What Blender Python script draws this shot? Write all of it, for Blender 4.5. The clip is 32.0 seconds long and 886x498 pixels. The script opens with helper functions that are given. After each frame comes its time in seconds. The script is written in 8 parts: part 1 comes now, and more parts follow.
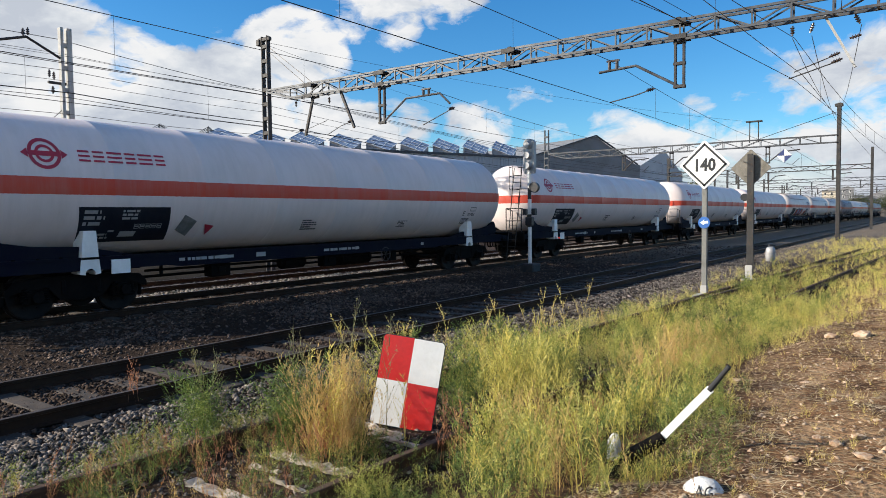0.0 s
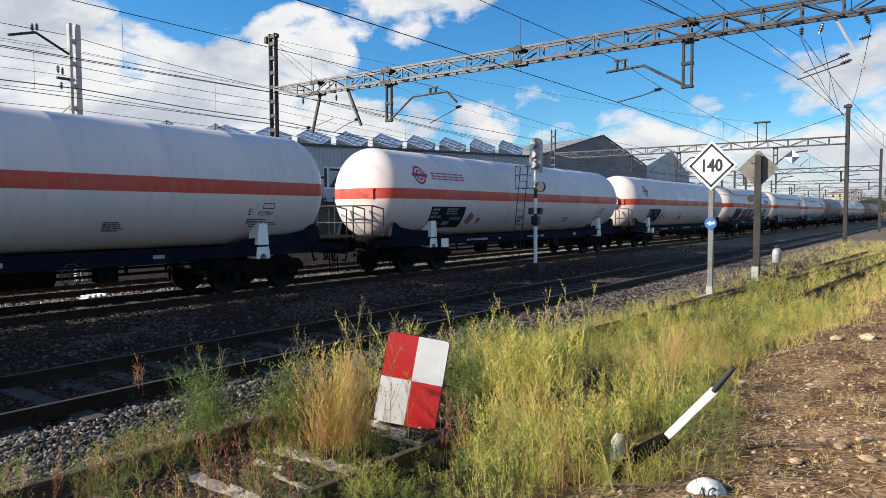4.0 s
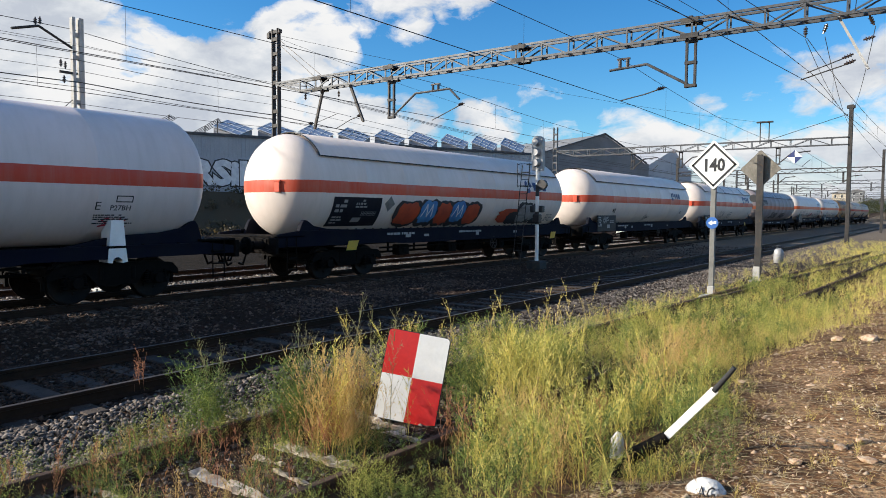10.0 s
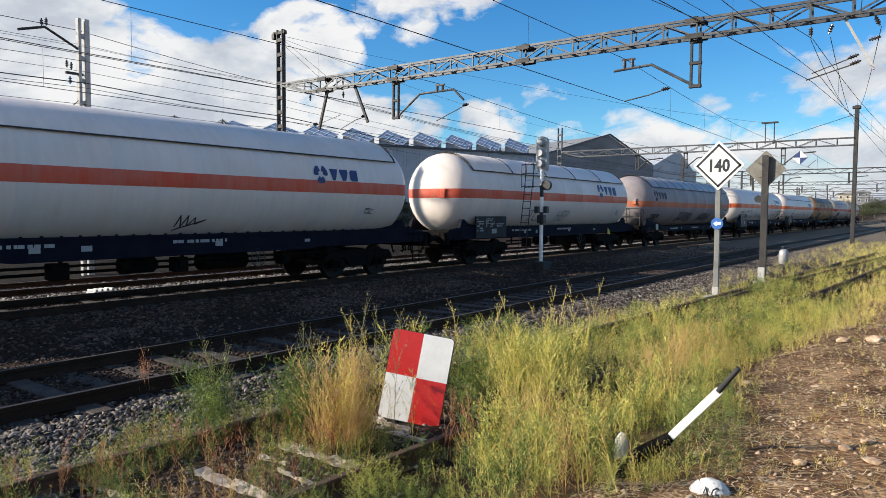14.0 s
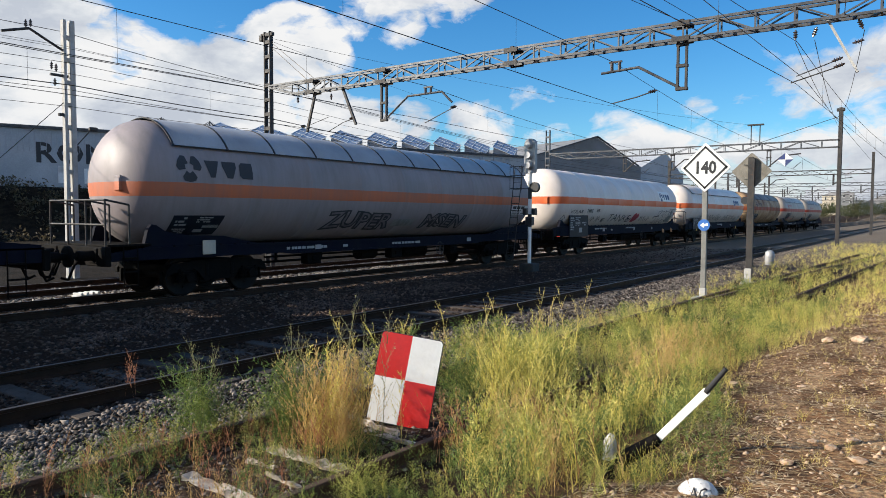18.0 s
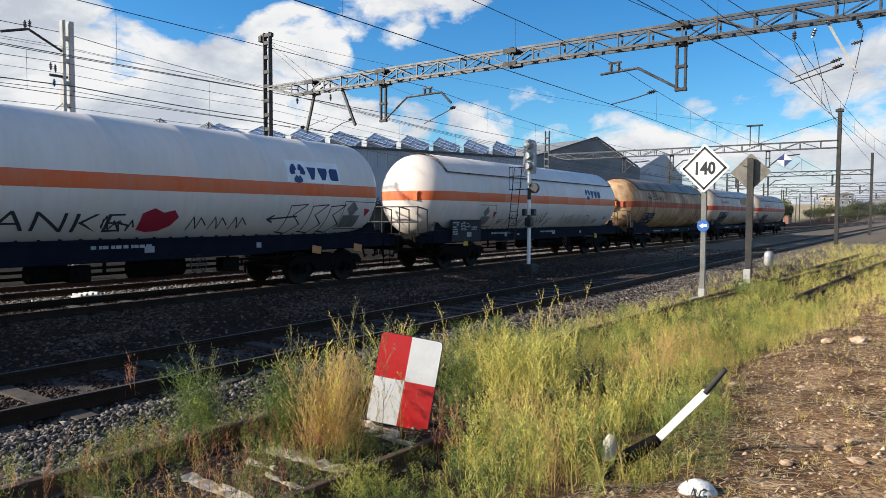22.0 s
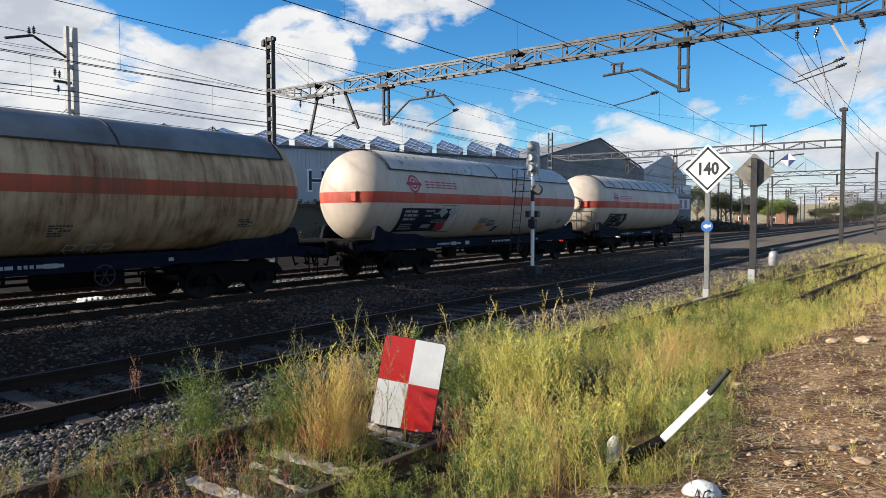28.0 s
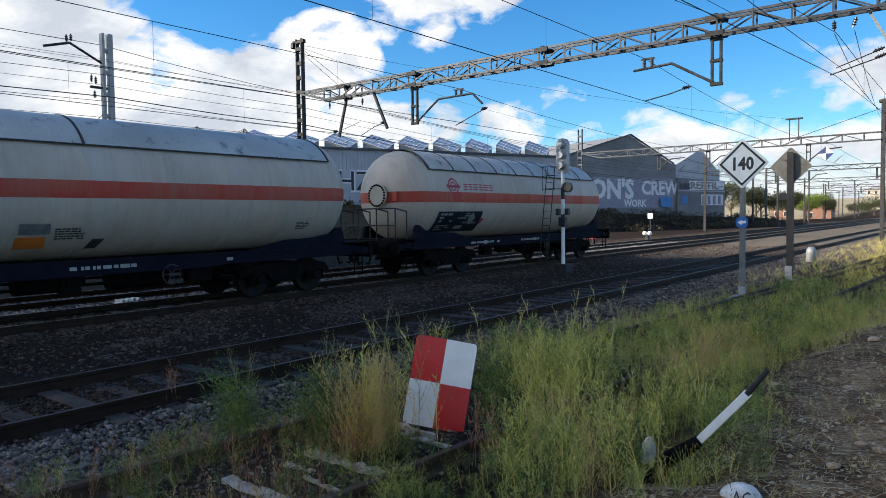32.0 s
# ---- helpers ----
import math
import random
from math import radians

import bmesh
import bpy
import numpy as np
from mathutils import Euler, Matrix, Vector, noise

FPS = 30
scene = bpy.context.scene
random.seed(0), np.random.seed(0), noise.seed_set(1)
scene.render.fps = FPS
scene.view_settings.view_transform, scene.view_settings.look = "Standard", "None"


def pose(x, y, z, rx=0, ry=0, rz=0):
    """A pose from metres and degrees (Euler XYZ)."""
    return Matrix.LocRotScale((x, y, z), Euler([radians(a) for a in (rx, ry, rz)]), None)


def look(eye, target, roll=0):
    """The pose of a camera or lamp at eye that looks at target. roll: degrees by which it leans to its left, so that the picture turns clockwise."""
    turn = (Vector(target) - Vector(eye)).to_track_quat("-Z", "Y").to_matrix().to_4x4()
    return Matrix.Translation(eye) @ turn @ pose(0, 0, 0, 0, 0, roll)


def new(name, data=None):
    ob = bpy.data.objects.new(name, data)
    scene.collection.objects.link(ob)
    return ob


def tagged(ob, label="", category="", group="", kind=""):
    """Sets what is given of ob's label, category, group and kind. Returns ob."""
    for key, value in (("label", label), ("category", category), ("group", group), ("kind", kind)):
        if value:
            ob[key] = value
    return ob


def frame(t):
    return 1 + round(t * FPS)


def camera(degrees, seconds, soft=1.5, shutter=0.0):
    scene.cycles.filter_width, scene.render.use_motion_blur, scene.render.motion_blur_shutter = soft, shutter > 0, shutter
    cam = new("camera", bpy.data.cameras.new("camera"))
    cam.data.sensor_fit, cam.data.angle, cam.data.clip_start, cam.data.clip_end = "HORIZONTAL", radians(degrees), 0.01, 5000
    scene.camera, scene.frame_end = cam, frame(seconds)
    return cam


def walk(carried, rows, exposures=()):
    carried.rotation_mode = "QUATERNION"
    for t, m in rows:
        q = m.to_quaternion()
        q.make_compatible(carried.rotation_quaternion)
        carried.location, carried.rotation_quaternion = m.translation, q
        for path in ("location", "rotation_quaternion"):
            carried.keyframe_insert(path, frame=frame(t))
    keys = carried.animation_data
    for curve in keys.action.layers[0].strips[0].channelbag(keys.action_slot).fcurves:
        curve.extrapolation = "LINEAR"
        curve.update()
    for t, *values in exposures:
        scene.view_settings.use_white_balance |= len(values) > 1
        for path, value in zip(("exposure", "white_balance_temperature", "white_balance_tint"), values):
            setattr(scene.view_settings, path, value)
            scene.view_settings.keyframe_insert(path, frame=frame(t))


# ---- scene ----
cam = camera(65.58, 32.0, soft=0.8, shutter=0.0)
walk(cam, [
    (0, pose(-0.006, 0.008, 1.975, 87.232, 0.681, 35.615)),
    (0.5, pose(-0.010, 0.011, 1.978, 87.100, 0.734, 35.702)),
    (1, pose(-0.004, 0.010, 1.979, 87.065, 0.726, 35.607)),
    (1.5, pose(-0.008, 0.008, 1.980, 87.054, 0.594, 35.379)),
    (2, pose(-0.007, 0.008, 1.980, 87.081, 0.738, 35.630)),
    (2.5, pose(-0.009, 0.007, 1.980, 86.904, 0.720, 35.916)),
    (3, pose(-0.005, 0.008, 1.978, 86.869, 0.761, 36.067)),
    (3.5, pose(-0.000, 0.007, 1.974, 87.054, 0.487, 36.102)),
    (5.5, pose(-0.005, 0.015, 1.975, 87.051, -0.409, 36.118)),
    (6, pose(-0.003, 0.003, 1.975, 87.079, -0.460, 36.141)),
    (6.5, pose(-0.006, 0.012, 1.975, 87.083, -0.333, 36.191)),
    (7, pose(-0.002, 0.010, 1.974, 86.944, -0.198, 36.097)),
    (7.5, pose(-0.005, 0.009, 1.974, 86.972, -0.136, 35.936)),
    (8, pose(-0.002, 0.006, 1.975, 87.023, -0.170, 35.960)),
    (8.5, pose(-0.001, 0.005, 1.976, 86.943, -0.183, 35.942)),
    (9, pose(-0.004, 0.010, 1.972, 86.919, -0.225, 36.129)),
    (9.5, pose(-0.007, 0.009, 1.976, 86.923, -0.365, 36.196)),
    (10, pose(-0.004, 0.006, 1.977, 86.869, -0.324, 36.227)),
    (10.5, pose(-0.001, 0.011, 1.975, 86.883, -0.375, 36.265)),
    (11, pose(0.001, 0.005, 1.977, 86.918, -0.371, 36.395)),
    (11.5, pose(0.009, -0.022, 1.971, 87.032, -0.346, 36.306)),
    (12, pose(0.004, -0.003, 1.976, 86.951, -0.496, 36.381)),
    (12.5, pose(0.002, -0.002, 1.976, 86.843, -0.441, 36.411)),
    (13, pose(-0.000, 0.000, 1.977, 86.835, -0.412, 36.436)),
    (13.5, pose(0.001, -0.002, 1.975, 86.866, -0.516, 36.463)),
    (14, pose(0.002, -0.003, 1.975, 86.916, -0.362, 36.581)),
    (14.5, pose(-0.000, 0.002, 1.977, 87.002, -0.295, 36.419)),
    (16.5, pose(0.003, -0.002, 1.975, 87.013, -0.329, 35.849)),
    (17, pose(0.004, 0.002, 1.974, 87.067, -0.230, 35.802)),
    (17.5, pose(0.003, 0.003, 1.974, 87.141, -0.308, 35.572)),
    (18, pose(0.000, 0.002, 1.975, 87.100, -0.238, 35.628)),
    (18.5, pose(0.001, 0.003, 1.972, 87.076, -0.224, 35.702)),
    (19, pose(0.005, -0.002, 1.974, 87.081, -0.136, 35.819)),
    (19.5, pose(0.001, -0.000, 1.975, 87.132, -0.099, 35.755)),
    (20, pose(0.002, 0.001, 1.978, 87.122, -0.176, 35.641)),
    (20.5, pose(0.001, -0.002, 1.975, 87.092, -0.096, 35.601)),
    (21, pose(0.000, 0.004, 1.973, 87.164, -0.061, 35.692)),
    (21.5, pose(0.001, 0.004, 1.974, 87.119, -0.317, 35.560)),
    (22, pose(-0.001, -0.003, 1.976, 87.158, -0.230, 35.563)),
    (22.5, pose(0.002, 0.008, 1.973, 87.143, -0.305, 35.410)),
    (23, pose(0.006, 0.003, 1.977, 87.198, -0.218, 35.252)),
    (23.5, pose(0.003, 0.000, 1.978, 87.184, -0.145, 35.150)),
    (24, pose(0.000, 0.008, 1.975, 87.104, -0.212, 35.369)),
    (24.5, pose(0.000, -0.001, 1.977, 87.169, -0.133, 35.715)),
    (25, pose(0.000, -0.002, 1.977, 87.399, 0.422, 35.717)),
    (25.5, pose(-0.004, 0.006, 1.973, 87.316, 0.146, 35.710)),
    (27.5, pose(0.003, -0.000, 1.973, 87.379, 0.097, 35.985)),
    (28, pose(0.014, -0.001, 1.977, 87.355, 0.192, 35.881)),
    (28.5, pose(-0.001, 0.004, 1.973, 87.271, 0.271, 35.923)),
    (29, pose(-0.000, 0.006, 1.972, 87.302, 0.445, 36.112)),
    (29.5, pose(-0.003, 0.004, 1.977, 87.307, 0.486, 36.388)),
    (30, pose(-0.017, 0.034, 1.979, 87.171, 0.434, 37.174)),
    (30.5, pose(-0.019, 0.021, 1.975, 87.249, 0.761, 37.585)),
    (31, pose(-0.025, 0.021, 1.973, 87.141, 0.797, 37.908)),
    (31.5, pose(-0.020, 0.021, 1.979, 87.153, 0.894, 38.207)),
    (32, pose(-0.004, 0.009, 1.982, 87.280, 0.815, 38.324)),
], exposures=((0, 0.74), (28.8, 0.74), (30.0, 0.82), (32, 0.98)))

# ---- world, sun ----
SUN = Vector((-0.69, -0.61, 0.39)).normalized()      # towards the sun, low behind the train


def link(nt, a, b):
    nt.links.new(a, b)


def node(nt, kind, **values):
    n = nt.nodes.new(kind)
    for k, v in values.items():
        if k == "op":
            n.operation = v
        else:
            n.inputs[k].default_value = v
    return n


def math_node(nt, op, a, b=None, clamp=False):
    n = nt.nodes.new("ShaderNodeMath")
    n.operation, n.use_clamp = op, clamp
    for i, v in enumerate((a, b)):
        if v is None:
            continue
        if isinstance(v, (int, float)):
            n.inputs[i].default_value = v
        else:
            link(nt, v, n.inputs[i])
    return n.outputs[0]


def vec_node(nt, op, a, b):
    n = nt.nodes.new("ShaderNodeVectorMath")
    n.operation = op
    for i, v in enumerate((a, b)):
        if isinstance(v, (tuple, list, Vector)):
            n.inputs[i].default_value = v
        else:
            link(nt, v, n.inputs[i])
    return n


def ramp(nt, fac, stops):
    n = nt.nodes.new("ShaderNodeValToRGB")
    el = n.color_ramp.elements
    while len(el) < len(stops):
        el.new(0.5)
    for e, (p, c) in zip(el, stops):
        e.position = p
        e.color = (c, c, c, 1) if isinstance(c, (int, float)) else (*c, 1)
    if fac is not None:
        link(nt, fac, n.inputs[0])
    return n.outputs[0]


def noise_tex(nt, vec, scale, detail=4.0, rough=0.55):
    n = nt.nodes.new("ShaderNodeTexNoise")
    n.inputs["Scale"].default_value, n.inputs["Detail"].default_value, n.inputs["Roughness"].default_value = scale, detail, rough
    if vec is not None:
        link(nt, vec, n.inputs["Vector"])
    return n.outputs[0]


def mix_color(nt, fac, a, b, blend="MIX"):
    n = nt.nodes.new("ShaderNodeMix")
    n.data_type, n.blend_type = "RGBA", blend
    for i, v in ((0, fac), (6, a), (7, b)):
        if isinstance(v, (int, float)):
            n.inputs[i].default_value = v
        elif isinstance(v, (tuple, list)):
            n.inputs[i].default_value = (*v, 1)
        else:
            link(nt, v, n.inputs[i])
    return n.outputs[2]


def noise_color(nt, vec, scale):
    n = nt.nodes.new("ShaderNodeTexNoise")
    n.inputs["Scale"].default_value, n.inputs["Detail"].default_value = scale, 4.0
    link(nt, vec, n.inputs["Vector"])
    return n.outputs["Color"]


def build_world():
    """Blue sky with broken cumulus, laid out on a flat layer high above."""
    w = bpy.data.worlds.new("sky")
    scene.world = w
    w.use_nodes = True
    nt = w.node_tree
    nt.nodes.clear()
    sky = nt.nodes.new("ShaderNodeTexSky")
    sky.sky_type, sky.sun_disc = "NISHITA", False
    sky.sun_elevation = math.asin(SUN.z)
    sky.sun_rotation = math.atan2(SUN.x, SUN.y)
    sky.air_density, sky.dust_density, sky.ozone_density = 1.0, 0.35, 3.0
    hs = node(nt, "ShaderNodeHueSaturation", Saturation=1.3, Value=1.0)
    link(nt, sky.outputs[0], hs.inputs["Color"])
    blue = mix_color(nt, 1.0, hs.outputs[0], (0.7, 1.0, 1.13), "MULTIPLY")
    way = nt.nodes.new("ShaderNodeTexCoord").outputs["Generated"]
    up = vec_node(nt, "MULTIPLY", way, (1.0, 1.0, 1.9)).outputs[0]
    wisp = vec_node(nt, "ADD", up, vec_node(nt, "MULTIPLY", noise_color(nt, up, 7.0), (0.09, 0.09, 0.09)).outputs[0]).outputs[0]
    puff = noise_tex(nt, wisp, 6.0, 12.0, 0.6)
    fine = noise_tex(nt, up, 11.0, 6.0, 0.6)

    # the wide bank at bearing 150 is out of view, added for neutral fill light
    # cloud banks: bearing, height, half width in degrees, and how much they thicken the cover
    banks = ((-47.7, 8.2, 4.5, 0.240), (-42.7, 6.7, 3.3, 0.240), (150.0, 35.0, 62.0, 0.090), (-150.0, 30.0, 30.0, 0.030), (-76.8, 7.6, 15.5, 0.270), (-66.6, 8.7, 7.8, 0.290), (-59.9, 10.1, 5.4, 0.270), (-57.6, 6.7, 6.7, 0.270),
             (-52.1, 9.2, 5.0, 0.240), (-63.1, 13.5, 2.8, 0.120), (-47.0, 13.5, 4.4, 0.240), (-40.9, 16.5, 4.4, 0.240), (-35.4, 17.6, 3.6, 0.200), (-45.0, 6.9, 3.5, 0.170),
             (-38.8, 7.2, 2.9, 0.140), (-32.5, 7.0, 3.1, 0.150), (-26.9, 6.3, 2.6, 0.120), (-20.7, 5.7, 3.8, 0.155), (-15.7, 6.3, 3.5, 0.155), (-10.9, 5.9, 4.0, 0.155),
             (-6.2, 7.0, 5.2, 0.155), (-1.6, 7.6, 7.1, 0.155), (-28.4, 8.9, 2.3, 0.100), (-7.4, 9.2, 2.6, 0.055), (0.6, -1.5, 9.4, 0.155))
    gain = -0.14
    for bearing, height, half, amount in banks:
        a, e = radians(bearing), radians(height)
        off = vec_node(nt, "SUBTRACT", way, (math.sin(a) * math.cos(e), math.cos(a) * math.cos(e), math.sin(e))).outputs[0]
        off = vec_node(nt, "MULTIPLY", off, (1.0, 1.0, 1.25)).outputs[0]
        ln = vec_node(nt, "LENGTH", off, (0, 0, 0)).outputs["Value"]
        m = nt.nodes.new("ShaderNodeMapRange")
        m.interpolation_type = "SMOOTHSTEP"
        link(nt, ln, m.inputs["Value"])
        for k, v in (("From Min", radians(half) * 0.65), ("From Max", radians(half) * 1.35), ("To Min", amount - 0.06), ("To Max", -0.12)):
            m.inputs[k].default_value = v
        gain = math_node(nt, "MAXIMUM", m.outputs[0], gain)
    cover = math_node(nt, "ADD", puff, gain)
    mask = ramp(nt, cover, [(0.5, 0.0), (0.53, 0.3), (0.6, 1.0)])
    sep = nt.nodes.new("ShaderNodeSeparateXYZ")
    link(nt, way, sep.inputs[0])
    haze = ramp(nt, math_node(nt, "ADD", sep.outputs[2], math_node(nt, "MULTIPLY", math_node(nt, "SUBTRACT", puff, 0.5), 0.12)), [(0.02, 0.92), (0.06, 0.8), (0.1, 0.0)])
    mask = math_node(nt, "MAXIMUM", mask, haze)
    lit = math_node(nt, "ADD", math_node(nt, "MULTIPLY", noise_tex(nt, vec_node(nt, "ADD", wisp, (0.01, 0.01, 0.035)).outputs[0], 6.0, 12.0, 0.6), 0.8), math_node(nt, "MULTIPLY", fine, 0.3))
    shade = ramp(nt, lit, [(0.45, (1.0, 1.0, 1.0)), (0.51, (0.95, 0.96, 0.975)), (0.57, (0.79, 0.83, 0.88)), (0.66, (0.6, 0.65, 0.74))])
    back = nt.nodes.new("ShaderNodeBackground")
    link(nt, blue, back.inputs[0])
    back.inputs[1].default_value = 0.092
    cloud = nt.nodes.new("ShaderNodeBackground")
    link(nt, shade, cloud.inputs[0])
    cloud.inputs[1].default_value = 0.545
    both = nt.nodes.new("ShaderNodeMixShader")
    link(nt, mask, both.inputs[0])
    link(nt, back.outputs[0], both.inputs[1])
    link(nt, cloud.outputs[0], both.inputs[2])
    out = nt.nodes.new("ShaderNodeOutputWorld")
    link(nt, both.outputs[0], out.inputs[0])


build_world()
sun = new("sun", bpy.data.lights.new("sun", "SUN"))
sun.data.energy, sun.data.angle, sun.data.color = 5.0, radians(0.9), (1.0, 0.91, 0.77)
sun.matrix_world = look(SUN * 100, (0, 0, 0))

# ---- materials ----
def material(name):
    m = bpy.data.materials.new(name)
    m.use_nodes = True
    nt = m.node_tree
    return m, nt, nt.nodes["Principled BSDF"]


def object_coords(nt):
    return nt.nodes.new("ShaderNodeTexCoord").outputs["Object"]


def add_bump(nt, bsdf, height, strength, distance):
    b = nt.nodes.new("ShaderNodeBump")
    b.inputs["Strength"].default_value, b.inputs["Distance"].default_value = strength, distance
    link(nt, height, b.inputs["Height"])
    link(nt, b.outputs[0], bsdf.inputs["Normal"])


def surface(name, c1, c2, scale=3.0, rough=0.6, metal=0.0, bump=0.25, grain=40.0, rand=0.0, wear=None, island=False, contrast=(0.35, 0.65), gloss=0.5):
    """Two-tone surface with large stains and fine grain; wear: a third colour in patches; rand: variation from piece to piece."""
    m, nt, b = material(name)
    vec = object_coords(nt)
    big = ramp(nt, noise_tex(nt, vec, scale, 5.0, 0.6), [(contrast[0], 0.0), (contrast[1], 1.0)])
    col = mix_color(nt, big, c1, c2)
    fine = noise_tex(nt, vec, grain, 4.0, 0.6)
    col = mix_color(nt, 0.35, col, ramp(nt, fine, [(0.2, 0.35), (0.8, 0.75)]), "OVERLAY")
    if wear:
        spots = ramp(nt, noise_tex(nt, vec, scale * 4.3, 6.0, 0.7), [(0.56, 0.0), (0.66, 1.0)])
        col = mix_color(nt, spots, col, wear)
    if rand:
        r = nt.nodes.new("ShaderNodeNewGeometry").outputs["Random Per Island"] if island else nt.nodes.new("ShaderNodeObjectInfo").outputs["Random"]
        hsv = nt.nodes.new("ShaderNodeHueSaturation")
        link(nt, math_node(nt, "ADD", math_node(nt, "MULTIPLY", r, 2 * rand), 1.0 - rand), hsv.inputs["Value"])
        link(nt, col, hsv.inputs["Color"])
        col = hsv.outputs[0]
    link(nt, col, b.inputs["Base Color"])
    link(nt, ramp(nt, fine, [(0.2, max(rough - 0.12, 0.05)), (0.8, min(rough + 0.12, 1.0))]), b.inputs["Roughness"])
    b.inputs["Metallic"].default_value = metal
    b.inputs["Specular IOR Level"].default_value = gloss
    if bump:
        add_bump(nt, b, fine, bump, 0.01)
    return m


def paint(name, c, rough=0.45, rand=0.0):
    return surface(name, c, tuple(min(v * 0.82 + 0.01, 1) for v in c), 2.5, rough, 0.0, 0.08, 30.0, rand)


def leaf_material(name, stops, rough=0.6, glow=0.36):
    """Thin plant matter that lets some light through, varied leaf by leaf."""
    m, nt, b = material(name)
    vec = object_coords(nt)
    r = nt.nodes.new("ShaderNodeNewGeometry").outputs["Random Per Island"]
    patch = ramp(nt, noise_tex(nt, vec, 3.2, 3.0), [(0.3, 0.0), (0.7, 1.0)])
    f = math_node(nt, "ADD", math_node(nt, "MULTIPLY", r, 0.55), math_node(nt, "MULTIPLY", patch, 0.45))
    col = ramp(nt, f, stops)
    link(nt, col, b.inputs["Base Color"])
    b.inputs["Roughness"].default_value = rough
    t = nt.nodes.new("ShaderNodeBsdfTranslucent")
    link(nt, col, t.inputs[0])
    mix = nt.nodes.new("ShaderNodeMixShader")
    mix.inputs[0].default_value = glow
    link(nt, b.outputs[0], mix.inputs[1])
    link(nt, t.outputs[0], mix.inputs[2])
    link(nt, mix.outputs[0], nt.nodes["Material Output"].inputs[0])
    return m


def tank_paint(name, base, stripe, dirt, dirt_amount=0.25, rough=0.38, low=2.49, high=2.83):
    """Gloss paint with a coloured belt at the tank's mid height, run marks and road film."""
    m, nt, b = material(name)
    vec = object_coords(nt)
    sep = nt.nodes.new("ShaderNodeSeparateXYZ")
    link(nt, vec, sep.inputs[0])
    wob = math_node(nt, "MULTIPLY", noise_tex(nt, vec, 9.0, 2.0), 0.012)
    z = math_node(nt, "ADD", sep.outputs[2], wob)
    belt = math_node(nt, "MULTIPLY", math_node(nt, "GREATER_THAN", z, low), math_node(nt, "LESS_THAN", z, high))
    streak_v = nt.nodes.new("ShaderNodeCombineXYZ")
    link(nt, math_node(nt, "MULTIPLY", sep.outputs[0], 2.0), streak_v.inputs[0])
    link(nt, math_node(nt, "MULTIPLY", sep.outputs[1], 5.0), streak_v.inputs[1])
    link(nt, math_node(nt, "MULTIPLY", sep.outputs[2], 0.45), streak_v.inputs[2])
    streak = ramp(nt, noise_tex(nt, streak_v.outputs[0], 1.0, 6.0, 0.65), [(0.42, 0.0), (0.75, 1.0)])
    film = ramp(nt, noise_tex(nt, vec, 0.7, 5.0, 0.6), [(0.35, 0.0), (0.7, 1.0)])
    amount = math_node(nt, "MULTIPLY", math_node(nt, "ADD", math_node(nt, "MULTIPLY", streak, 0.6), math_node(nt, "MULTIPLY", film, 0.6)), dirt_amount, True)
    col = mix_color(nt, belt, base, stripe)
    col = mix_color(nt, amount, col, dirt)
    chips = ramp(nt, noise_tex(nt, vec, 14.0, 6.0, 0.7), [(0.68, 0.0), (0.72, 1.0)])
    col = mix_color(nt, math_node(nt, "MULTIPLY", chips, dirt_amount), col, (0.2, 0.15, 0.12))
    link(nt, col, b.inputs["Base Color"])
    link(nt, ramp(nt, amount, [(0.0, rough), (1.0, 0.75)]), b.inputs["Roughness"])
    b.inputs["Specular IOR Level"].default_value = 0.35
    add_bump(nt, b, noise_tex(nt, vec, 1.1, 3.0), 0.12, 0.03)
    return m


